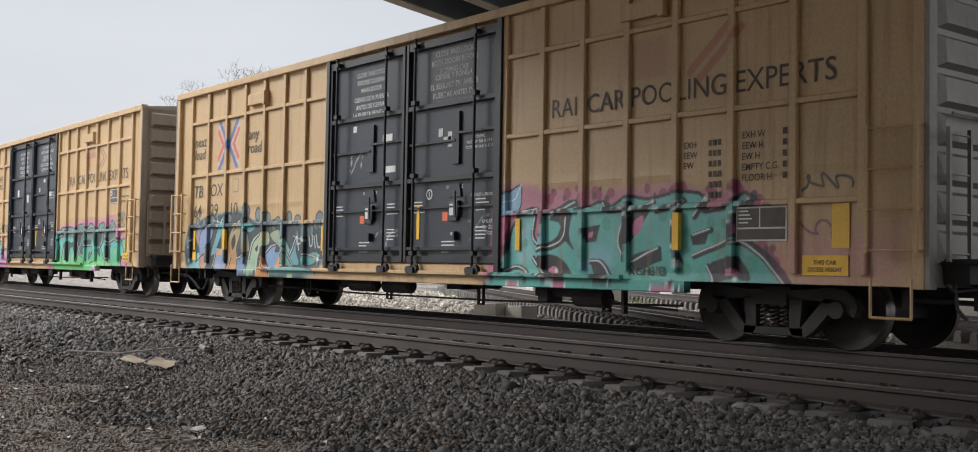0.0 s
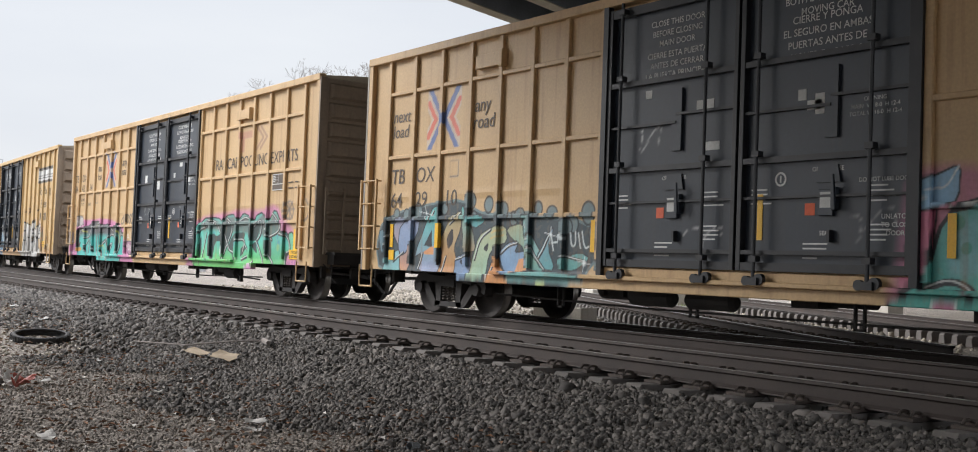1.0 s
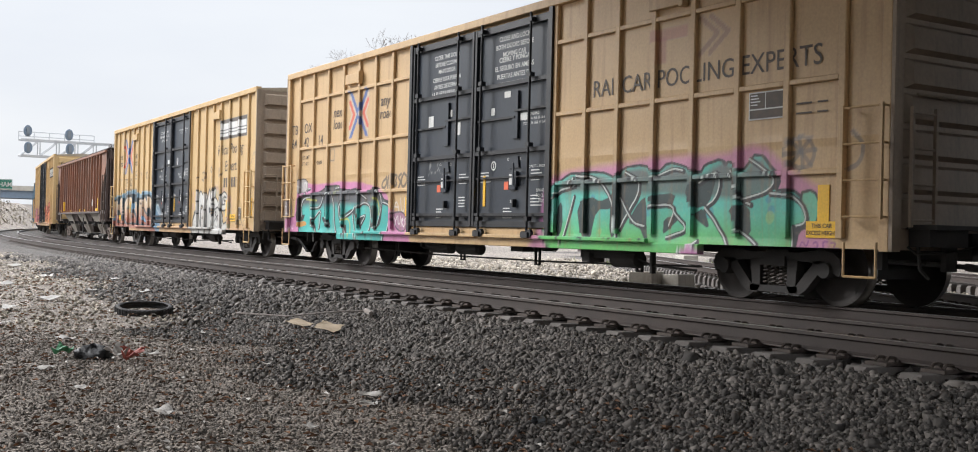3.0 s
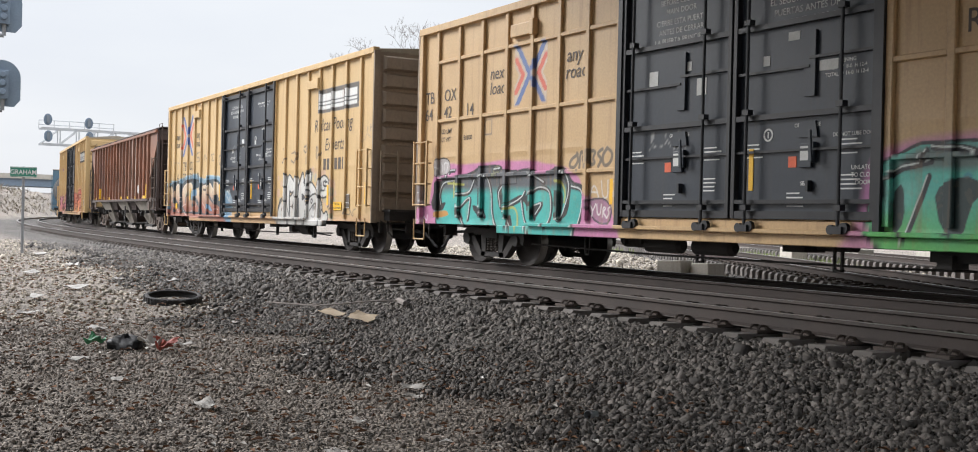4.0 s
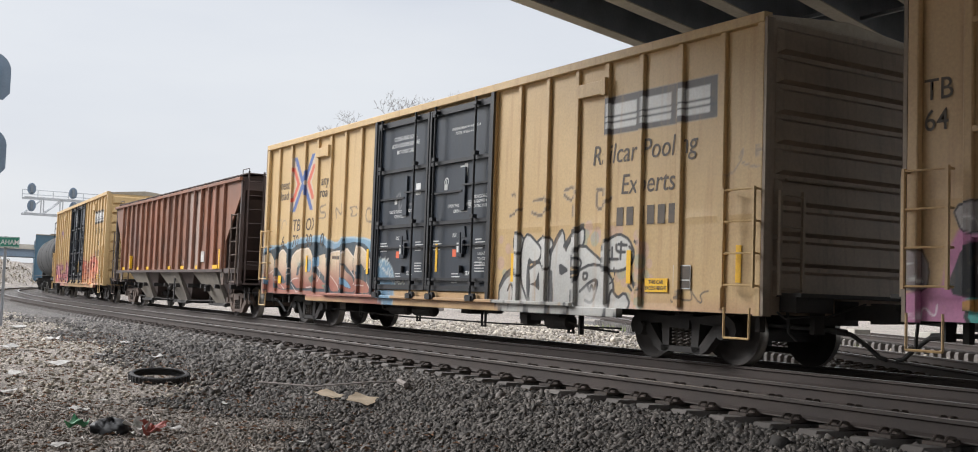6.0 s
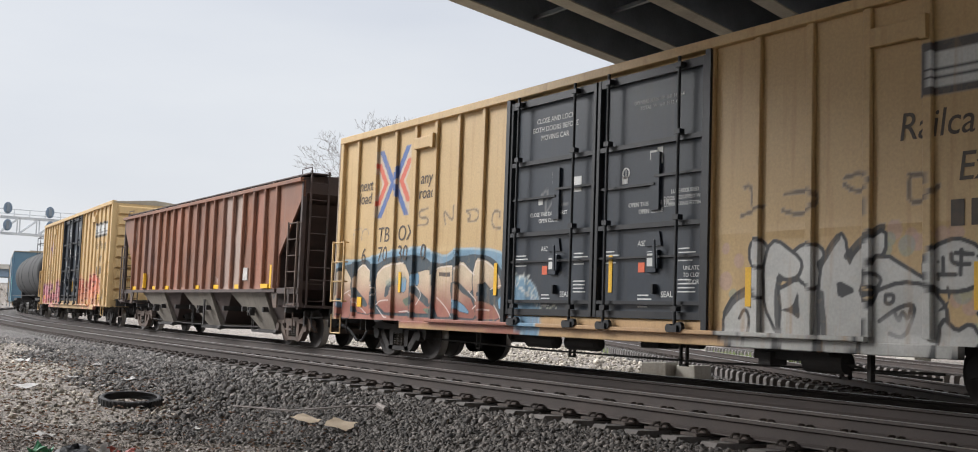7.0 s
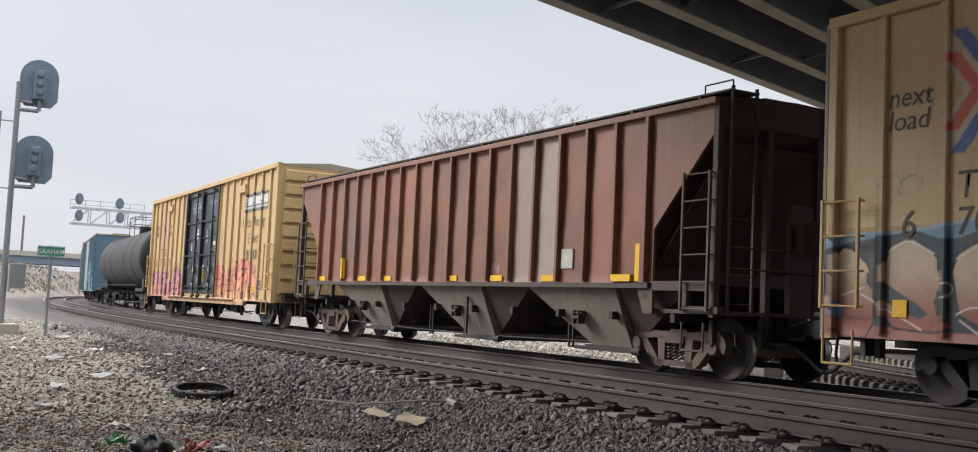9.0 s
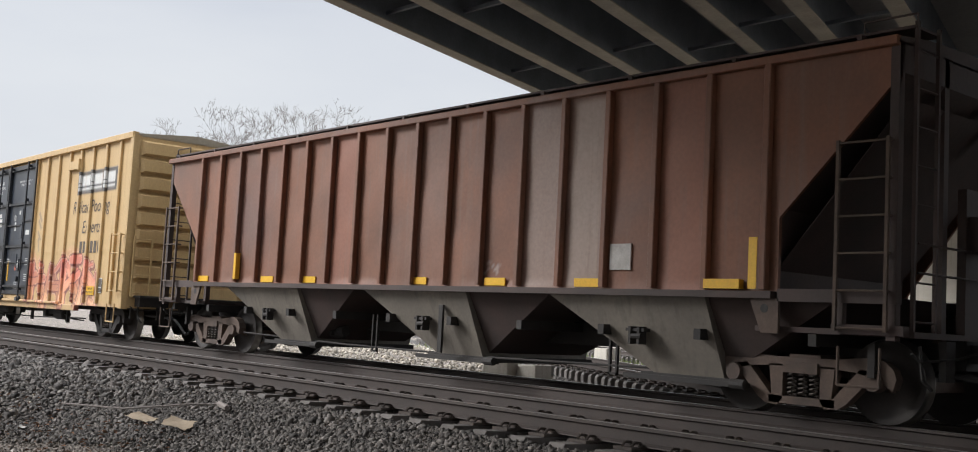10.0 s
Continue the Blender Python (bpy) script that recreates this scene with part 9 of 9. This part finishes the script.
# ---- signals, sign and gantry beside the tracks ----
def signal_mast(x, y):
    z0 = float(ground_height(x, y))
    s = thing("signal_mast", "grey railway signal mast with two oval targets", "railway signal", m=pose(x, y, z0))
    part("foundation", Mesh().box(-0.35, 0.35, -0.35, 0.35, -0.2, 0.22), CONC, s, bevel=0.02)
    part("mast", Mesh().cone((0, 0, 0.2), (0, 0, 5.6), 0.07, 0.06, 14), SIGNALGREY, s, "grey steel mast")
    lad = Mesh()
    for yy in (-0.40, -0.10):
        lad.box(-0.02, 0.02, yy - 0.25, yy - 0.21, 0.1, 4.9)
    for i in range(15):
        lad.tube([(0, -0.63, 0.4 + 0.31 * i), (0, -0.33, 0.4 + 0.31 * i)], 0.012, 6)
    for z in (1.6, 3.2, 4.7):
        lad.tube([(0, -0.33, z), (0, 0, z)], 0.015, 6)
    part("mast_ladder", lad, SIGNALGREY, s)
    for z in (5.60, 3.88):
        hd = Mesh()
        out = []
        for i in range(25):
            a = math.pi * i / 24
            out.append((0.41 * math.cos(a), 0.14 + 0.41 * math.sin(a)))
        out += [(-0.41, -0.36), (-0.28, -0.52), (0.28, -0.52), (0.41, -0.36)]
        n = len(out)
        cy = 0.42
        hd.v = [(xx, cy + a, z + b) for xx in (-0.03, 0.0) for a, b in out]
        hd.f = [(i, (i + 1) % n, n + (i + 1) % n, n + i) for i in range(n)] + [tuple(range(n)), tuple(range(n, 2 * n))]
        hd.mi = [0] * len(hd.f)
        head = part("signal_target", hd, SIGNALBACK, s, "blue-grey oval target seen from behind")
        bx = Mesh().box(0.0, 0.16, cy - 0.13, cy + 0.13, z - 0.36, z + 0.30)
        for dz in (-0.2, 0, 0.2):
            bx.cone((0.16, cy, z + dz), (0.22, cy, z + dz), 0.08, 0.07, 12)
        part("lamp_housing", bx, SIGNALBACK, head, bevel=0.015)
        arm = Mesh().tube([(0, 0, z - 0.62), (0.05, 0.44, z - 0.62), (0.08, 0.44, z - 0.3)], 0.045, 8).tube([(0, 0, z - 0.42), (0.05, 0.3, z - 0.45)], 0.03, 8)
        part("bracket_arm", arm, SIGNALGREY, head)
    part("relay_box", Mesh().box(-0.15, 0.15, 0.1, 0.42, 1.0, 1.55), SIGNALGREY, s, bevel=0.02)
    return s


signal_mast(-28.6, 2.87)


def station_sign(x, y):
    z0 = float(ground_height(x, y))
    s = thing("station_sign", "green station name board on a grey post", "sign", m=pose(x, y, z0, 0, 0, 75))
    part("post", Mesh().box(-0.03, 0.03, 0.01, 0.06, 0, 1.98), SIGNALGREY, s, bevel=0.008)
    bd = part("board", Mesh().box(-0.28, 0.28, -0.015, 0.01, 1.74, 1.97), SIGNGREEN, s, "green board with white letters")
    lettering("board_lettering", "GRAHAM", 0, 1.80, 0.155, WHITE, bd, -0.02, "CENTER", 0, 0.002, 0.86)
    part("board_border", Mesh().box(-0.27, 0.27, -0.019, -0.016, 1.75, 1.758), WHITE, bd)
    part("board_border", Mesh().box(-0.27, 0.27, -0.019, -0.016, 1.952, 1.96), WHITE, bd)
    return s


station_sign(-28.0, 3.72)


def gantry():
    """Signal bridge over the tracks."""
    s = thing("signal_gantry", "pale lattice signal bridge across the tracks", "signal bridge")
    x, y0, y1, z0, z1 = -92.0, 13.8, 36.0, 5.9, 7.12
    for dx in (0.0, 1.1):
        fr = Mesh()
        for z in (z0, z1):
            fr.box(x + dx - 0.07, x + dx + 0.07, y0, y1, z - 0.07, z + 0.07)
        n = 16
        for i in range(n):
            a, b = y0 + (y1 - y0) * i / n, y0 + (y1 - y0) * (i + 1) / n
            fr.tube([(x + dx, a, z0), (x + dx, b, z1)], 0.05, 6)
            fr.tube([(x + dx, b, z0), (x + dx, b, z1)], 0.05, 6)
        part("lattice_truss", fr, SILVER, s)
    wk = Mesh()
    for z in (7.45, 7.8):
        wk.tube([(x, y0, z), (x, y0 + 5.6, z)], 0.035, 6)
    for yy in np.arange(y0, y0 + 5.7, 1.12):
        wk.tube([(x, yy, z1), (x, yy, 7.8)], 0.03, 6)
    part("walkway_rail", wk, SILVER, s)
    part("post", Mesh().box(x + 0.2, x + 0.8, y1 - 0.6, y1, -0.6, z1), SILVER, s)
    part("post", Mesh().box(x + 0.2, x + 0.8, y0 + 9.4, y0 + 9.8, -0.6, z0), SILVER, s)
    for yy, z in ((14.25, 7.78), (14.3, 6.5), (17.25, 7.66), (17.33, 6.56)):
        h = Mesh()
        ov = [(0.31 * math.cos(2 * math.pi * i / 20), 0.44 * math.sin(2 * math.pi * i / 20)) for i in range(20)]
        h.v = [(x + xx, yy + a, z + b) for xx in (1.2, 1.28) for a, b in ov]
        h.f = [(i, (i + 1) % 20, 20 + (i + 1) % 20, 20 + i) for i in range(20)] + [tuple(range(20)), tuple(range(20, 40))]
        h.mi = [0] * len(h.f)
        head = part("signal_target", h, SIGNALBACK, s, "dark oval signal target")
        part("lamp_housing", Mesh().box(x + 1.28, x + 1.45, yy - 0.1, yy + 0.1, z - 0.3, z + 0.3), GIRDER, head)


gantry()


# ---- far overpass, bank and bare trees ----
def far_overpass():
    o = thing("far_overpass", "hazy concrete overpass far down the line", "bridge")
    part("deck", Mesh().box(-232, -222, -60, 60, 5.2, 6.6), SIGNALBACK, o, "blue-grey girder deck")
    part("parapet", Mesh().box(-222, -221.6, -60, 60, 6.6, 7.5), CONC, o)
    for y in (-6, 26, 50):
        part("pier", Mesh().box(-230, -224, y - 0.6, y + 0.6, -1, 5.0), CONC, o)


far_overpass()


def bare_tree(x, y, height, seed, lean=0.0):
    rng_ = random.Random(seed)
    t = thing("tree", "leafless tree with fine grey twigs", "tree", "bare trees behind the train", m=pose(x, y, float(ground_height(x, y))))
    trunk, crown = Mesh(), Mesh()

    def grow(p, d, length, r, depth):
        ms = trunk if depth < 2 else crown
        segs = 3 if depth < 4 else 2
        for _ in range(segs):
            d = (d + Vector((rng_.gauss(0, 0.13), rng_.gauss(0, 0.13), rng_.gauss(0.03, 0.06)))).normalized()
            q = p + d * length / segs
            ms.cone(p, q, r, r * 0.8, 7 if depth < 2 else (4 if depth < 4 else 3))
            p, r = q, r * 0.8
        if depth >= 7:
            return
        for _ in range(rng_.choice((2, 3, 3))):
            a = rng_.uniform(0, 2 * math.pi)
            s = rng_.uniform(0.35, 0.75) if depth < 3 else rng_.uniform(0.4, 0.85)
            side = d.orthogonal().normalized()
            side.rotate(Matrix.Rotation(a, 3, d))
            grow(p, (d + side * s).normalized(), length * rng_.uniform(0.58, 0.78), max(r * 0.66, 0.011), depth + 1)

    grow(Vector((0, 0, -0.2)), Vector((lean, 0, 1)).normalized(), height * 0.27, height * 0.022, 0)
    part("trunk", trunk, TWIG, t)
    part("crown", crown, TWIG, t, "crown of fine bare twigs")


for k, (x, y, h) in enumerate(((-82.0, 40.4, 21.8), (-80.2, 41.8, 22.6), (-79.2, 43.4, 21.8), (-77.0, 46.4, 21.6))):
    bare_tree(x, y, h, 40 + k, 0.05)


def utility_pole(x, y, top):
    z0 = float(ground_height(x, y))
    p = thing("utility_pole", "weathered bare wooden utility pole", "utility pole", m=pose(x, y, z0))
    part("pole", Mesh().cone((0, 0, -0.3), (0, 0, top - z0), 0.28, 0.22, 10), BRUSH, p)



utility_pole(-250.0, 29.0, 15.7)


def brush_bank():
    """Dry brush on the bank at the far left: many thin stalks."""
    rng_ = np.random.default_rng(12)
    ms = Mesh()
    for _ in range(5200):
        x = rng_.uniform(-205, -42)
        y = rng_.uniform(-16, 3.0) + (CURVE_X - x) ** 2 / (2 * RADIUS)
        z = float(ground_height(x, y))
        h = rng_.uniform(0.15, 0.5) + 0.9 * max(0.0, math.sin(0.31 * x) * math.sin(0.7 * y + 1)) * rng_.random()
        dx, dy = rng_.normal(0, 0.5), rng_.normal(0, 0.5)
        ms.add([(x - 0.10, y - 0.08, z), (x + 0.10, y + 0.08, z), (x + dx, y + dy, z + h), (x, y + 0.08, z)], [(0, 1, 2), (1, 3, 2), (3, 0, 2)])
    me = bpy.data.meshes.new("brush")
    me.from_pydata(ms.v, [], ms.f)
    me.materials.append(BRUSH)
    tagged(new("brush", me), "dry brown brush on the bank", "brush", kind="stuff")


brush_bank()


def weeds():
    rng_ = np.random.default_rng(22)
    ms = Mesh()
    for _ in range(1800):
        c = rng_.choice(4)
        cx, cy = ((-36, 37), (-31, 33), (-27, 33), (-40, 33))[c]
        x, y = rng_.normal(cx, 2.2), rng_.normal(cy, 1.2)
        z = float(ground_height(x, y))
        h = rng_.uniform(0.08, 0.3)
        ms.add([(x - 0.03, y, z), (x + 0.03, y, z), (x + rng_.normal(0, 0.08), y + rng_.normal(0, 0.08), z + h)], [(0, 1, 2)])
    me = bpy.data.meshes.new("weeds")
    me.from_pydata(ms.v, [], ms.f)
    me.materials.append(WEED)
    tagged(new("weeds", me), "patchy green weeds beyond the side tracks", "weeds", kind="stuff")


weeds()


def concrete_block(x, y, l, w, h, turn, label):
    z = float(ground_height(x, y))
    b = Mesh().prism([(-l / 2, 0), (l / 2, 0), (l / 2 - 0.03, h), (-l / 2 + 0.05, h * 0.94)], -w / 2, w / 2)
    o = part("concrete_block", b, CONC, None, m=pose(x, y, z - 0.03, 0, 0, turn), bevel=0.03)
    tagged(o, label, "concrete block", "loose concrete blocks")


concrete_block(-21.6, 17.6, 0.75, 0.55, 0.50, 15, "pale broken concrete block on the gravel")
concrete_block(-20.9, 18.0, 0.75, 0.5, 0.46, -4, "pale concrete block beside the track")
for k, (x, y) in enumerate(((-31.5, 32.0), (-29.2, 33.0), (-26.9, 34.2), (-24.2, 35.5), (-34.5, 30.5))):
    concrete_block(x, y, 1.5, 0.6, 0.62, -28, "long pale concrete barrier block")


# ---- litter on the near ground ----
def flat_sheet(name, x, y, l, w, turn, mat, label, category, curl=0.03, lift=0.02, seed=0, tilt=0.0):
    rng_ = random.Random(seed)
    ms = Mesh()
    n = 6
    for k in (0, 1):
        for i in range(n + 1):
            for j in range(n + 1):
                a, b = i / n - 0.5, j / n - 0.5
                z = curl * (math.sin(5 * a + seed) * math.cos(4 * b + seed) + 1.2 * abs(a) * abs(b) * 4) - 0.004 * k
                ms.v.append((a * l * (1 + 0.1 * math.sin(9 * b + seed)), b * w * (1 + 0.1 * math.sin(8 * a + 2 * seed)), z))
    m_ = (n + 1) ** 2
    for k in (0, 1):
        for i in range(n):
            for j in range(n):
                a = k * m_ + i * (n + 1) + j
                ms.f.append((a, a + n + 1, a + n + 2, a + 1))
    rim = [i * (n + 1) for i in range(n + 1)] + [n * (n + 1) + j for j in range(1, n + 1)] + [i * (n + 1) + n for i in range(n - 1, -1, -1)] + list(range(n - 1, 0, -1))
    for a, b in zip(rim, rim[1:] + rim[:1]):
        ms.f.append((a, b, b + m_, a + m_))
    ms.mi = [0] * len(ms.f)
    o = part(name, ms, mat, None, m=pose(x, y, float(ground_height(x, y)) + lift + curl) @ Matrix.Rotation(radians(tilt), 4, Vector((0.35, 0.93, 0))) @ pose(0, 0, 0, rng_.uniform(-4, 4), rng_.uniform(-4, 4), turn))
    return tagged(o, label, category)


flat_sheet("cardboard", -14.38, 5.60, 0.31, 0.24, 27, CARD, "torn tan cardboard lying on the ballast", "cardboard", 0.006, 0.085, 1, 12)
flat_sheet("cardboard", -13.56, 5.66, 0.31, 0.26, 40, CARD, "torn tan cardboard lying on the ballast", "cardboard", 0.006, 0.085, 2, 12)


def tyre(x, y, r):
    ms = Mesh()
    prof = [(r * 0.84, -0.048), (r * 0.9, -0.058), (r * 0.97, -0.048), (r, -0.02), (r, 0.02), (r * 0.97, 0.048), (r * 0.9, 0.058), (r * 0.84, 0.048), (r * 0.87, 0.04), (r * 0.93, 0.0), (r * 0.87, -0.04), (r * 0.84, -0.048)]
    ms.lathe(prof, 40, "z", 0)
    for k in range(40):
        a = 2 * math.pi * k / 40
        ms.box(r - 0.006, r + 0.008, -0.012, 0.012, -0.045, 0.045, m=Matrix.Rotation(a, 4, "Z"))
    o = part("tyre", ms, RUBBER, None, m=pose(x, y, float(ground_height(x, y)) + 0.09, 0, 0, 0) @ Matrix.Rotation(radians(7), 4, Vector((0.24, 0.97, 0))))
    tagged(o, "worn black tyre lying flat on the ground", "tyre")


tyre(-17.6, 4.38, 0.42)


def sack(x, y):
    rng_ = random.Random(3)
    ms = Mesh()
    nu, nv = 20, 10
    for i in range(nv + 1):
        th = math.pi * i / nv
        for j in range(nu):
            ph = 2 * math.pi * j / nu
            r = 0.165 * (1 + 0.18 * math.sin(3 * ph + 2 * th) + 0.12 * math.sin(7 * ph + 3 * th) + rng_.uniform(-0.05, 0.05))
            ms.v.append((r * math.sin(th) * math.cos(ph) * 1.25, r * math.sin(th) * math.sin(ph), max(-0.02, 0.07 + r * math.cos(th) * 0.62)))
    for i in range(nv):
        for j in range(nu):
            k = (j + 1) % nu
            ms.f.append((i * nu + j, i * nu + k, (i + 1) * nu + k, (i + 1) * nu + j))
    ms.mi = [0] * len(ms.f)
    o = part("plastic_sack", ms, BAG, None, m=pose(x, y, float(ground_height(x, y)) - 0.02, 0, 0, 30), smooth=True)
    tagged(o, "crumpled black plastic sack of rubbish", "sack")


sack(-13.15, 2.70)
flat_sheet("wrapper", -12.75, 2.85, 0.30, 0.18, 10, LITTER, "crumpled dirty white plastic wrapper", "litter", 0.06, 0.03, 5)
flat_sheet("wrapper", -12.9, 3.05, 0.24, 0.14, 70, RED, "crumpled red plastic wrapper", "litter", 0.05, 0.03, 6)
flat_sheet("wrapper", -13.3, 2.40, 0.22, 0.14, 40, GREEN, "crumpled green plastic wrapper", "litter", 0.05, 0.03, 7)
flat_sheet("wrapper", -12.6, 2.95, 0.2, 0.12, 140, RED, "crumpled red plastic wrapper", "litter", 0.04, 0.03, 8)
flat_sheet("blue_plastic", -17.8, 21.0, 0.5, 0.35, 20, BLUETARP, "crumpled blue plastic by the side track", "litter", 0.12, 0.05, 9)
WHITE_BITS = ((-9.1, 2.35, 0.22), (-8.9, 4.0, 0.16), (-9.3, 4.2, 0.2), (-13.0, 3.3, 0.2), (-15.2, 4.55, 0.14), (-10.6, 2.05, 0.16), (-14.8, 2.7, 0.24), (-19.8, 3.4, 0.4), (-22.5, 3.1, 0.4), (-24.6, 4.2, 0.35), (-8.0, 3.1, 0.12), (-11.6, 4.1, 0.1), (-16.6, 2.2, 0.3), (-20.7, 5.2, 0.25), (-18.6, 2.6, 0.3), (-7.2, 2.6, 0.14), (-12.1, 2.0, 0.18), (-27, 3.9, 0.4), (-23.4, 5.3, 0.25), (-6.5, 3.4, 0.16), (-15.8, 3.2, 0.12), (-21.3, 4.4, 0.2))
for k, (x, y, s) in enumerate(WHITE_BITS):
    flat_sheet("paper_scrap", x, y, s * 0.95, s * 0.6, 37 * k, LITTER, "scrap of dirty white paper", "litter", 0.06 * s, 0.03, 20 + k, 5)


def can(x, y):
    ms = Mesh().lathe([(0.03, -0.062), (0.033, -0.058), (0.033, 0.055), (0.028, 0.062), (0.012, 0.058)], 16, "x")
    o = part("drink_can", ms, SIGNALGREY, None, m=pose(x, y, float(ground_height(x, y)) + 0.05, 0, 8, 115))
    tagged(o, "dull crushed drink can on the gravel", "can")


can(-7.45, 4.72)
stick = Mesh().tube([(-16.2, 5.35, -0.42), (-15.2, 5.75, -0.40), (-14.6, 6.25, -0.30), (-14.35, 6.55, -0.28)], 0.012, 6).tube([(-14.35, 6.55, -0.27), (-13.9, 6.42, -0.28)], 0.035, 6)
tagged(part("dead_branch", stick, TWIG, None), "thin dead branch lying on the ballast", "branch")


def leaves():
    rng_ = np.random.default_rng(77)
    ms = Mesh()
    for _ in range(3200):
        x, y = rng_.uniform(-26, -3), rng_.uniform(0.5, 5.6)
        z = float(ground_height(x, y)) + 0.035
        a, s = rng_.uniform(0, 6.28), rng_.uniform(0.015, 0.05)
        c, d = math.cos(a) * s, math.sin(a) * s
        ms.add([(x - c, y - d, z), (x + d * 0.5, y - c * 0.5, z + 0.015), (x + c, y + d, z + 0.004), (x - d * 0.5, y + c * 0.5, z + 0.02)], [(0, 1, 2), (0, 2, 3)])
    me = bpy.data.meshes.new("dead_leaves")
    me.from_pydata(ms.v, [], ms.f)
    me.materials.append(LEAF)
    tagged(new("dead_leaves", me), "scattered dead brown leaves", "leaves", kind="stuff")


leaves()


def scraps():
    """Small torn bits of paper and plastic among the gravel."""
    rng_ = np.random.default_rng(78)
    ms = Mesh()
    for _ in range(420):
        x, y = rng_.uniform(-26, -4), rng_.uniform(1.0, 5.0)
        z = float(ground_height(x, y)) + 0.03
        a, s = rng_.uniform(0, 6.28), rng_.uniform(0.015, 0.055)
        c, d = math.cos(a) * s, math.sin(a) * s
        ms.add([(x - c, y - d, z), (x + d * 0.6, y - c * 0.6, z + 0.02), (x + c, y + d, z + 0.006), (x - d * 0.4, y + c * 0.4, z + 0.025)], [(0, 1, 2), (0, 2, 3)])
    me = bpy.data.meshes.new("litter_scraps")
    me.from_pydata(ms.v, [], ms.f)
    me.materials.append(LITTER)
    tagged(new("litter_scraps", me), "tiny torn scraps of pale paper and plastic", "litter", kind="stuff")


scraps()


# ---- the train's run ----
def motions():
    for car, u, trucks in CARS:
        rows = []
        for t, s in RUN:
            a, _ = on_track(u + s - trucks)
            b, _ = on_track(u + s + trucks)
            c, d = (a + b) / 2, b - a
            rows.append((t, pose(c.x, c.y, c.z, 0, 0, math.degrees(math.atan2(d.y, d.x)))))
        walk(car, rows)
    for ws, dx in WHEELSETS:
        walk(ws, [(k / 10, pose(dx, 0, 0.457, 0, math.degrees(advance(k / 10) / 0.457), 0)) for k in range(101)])


motions()
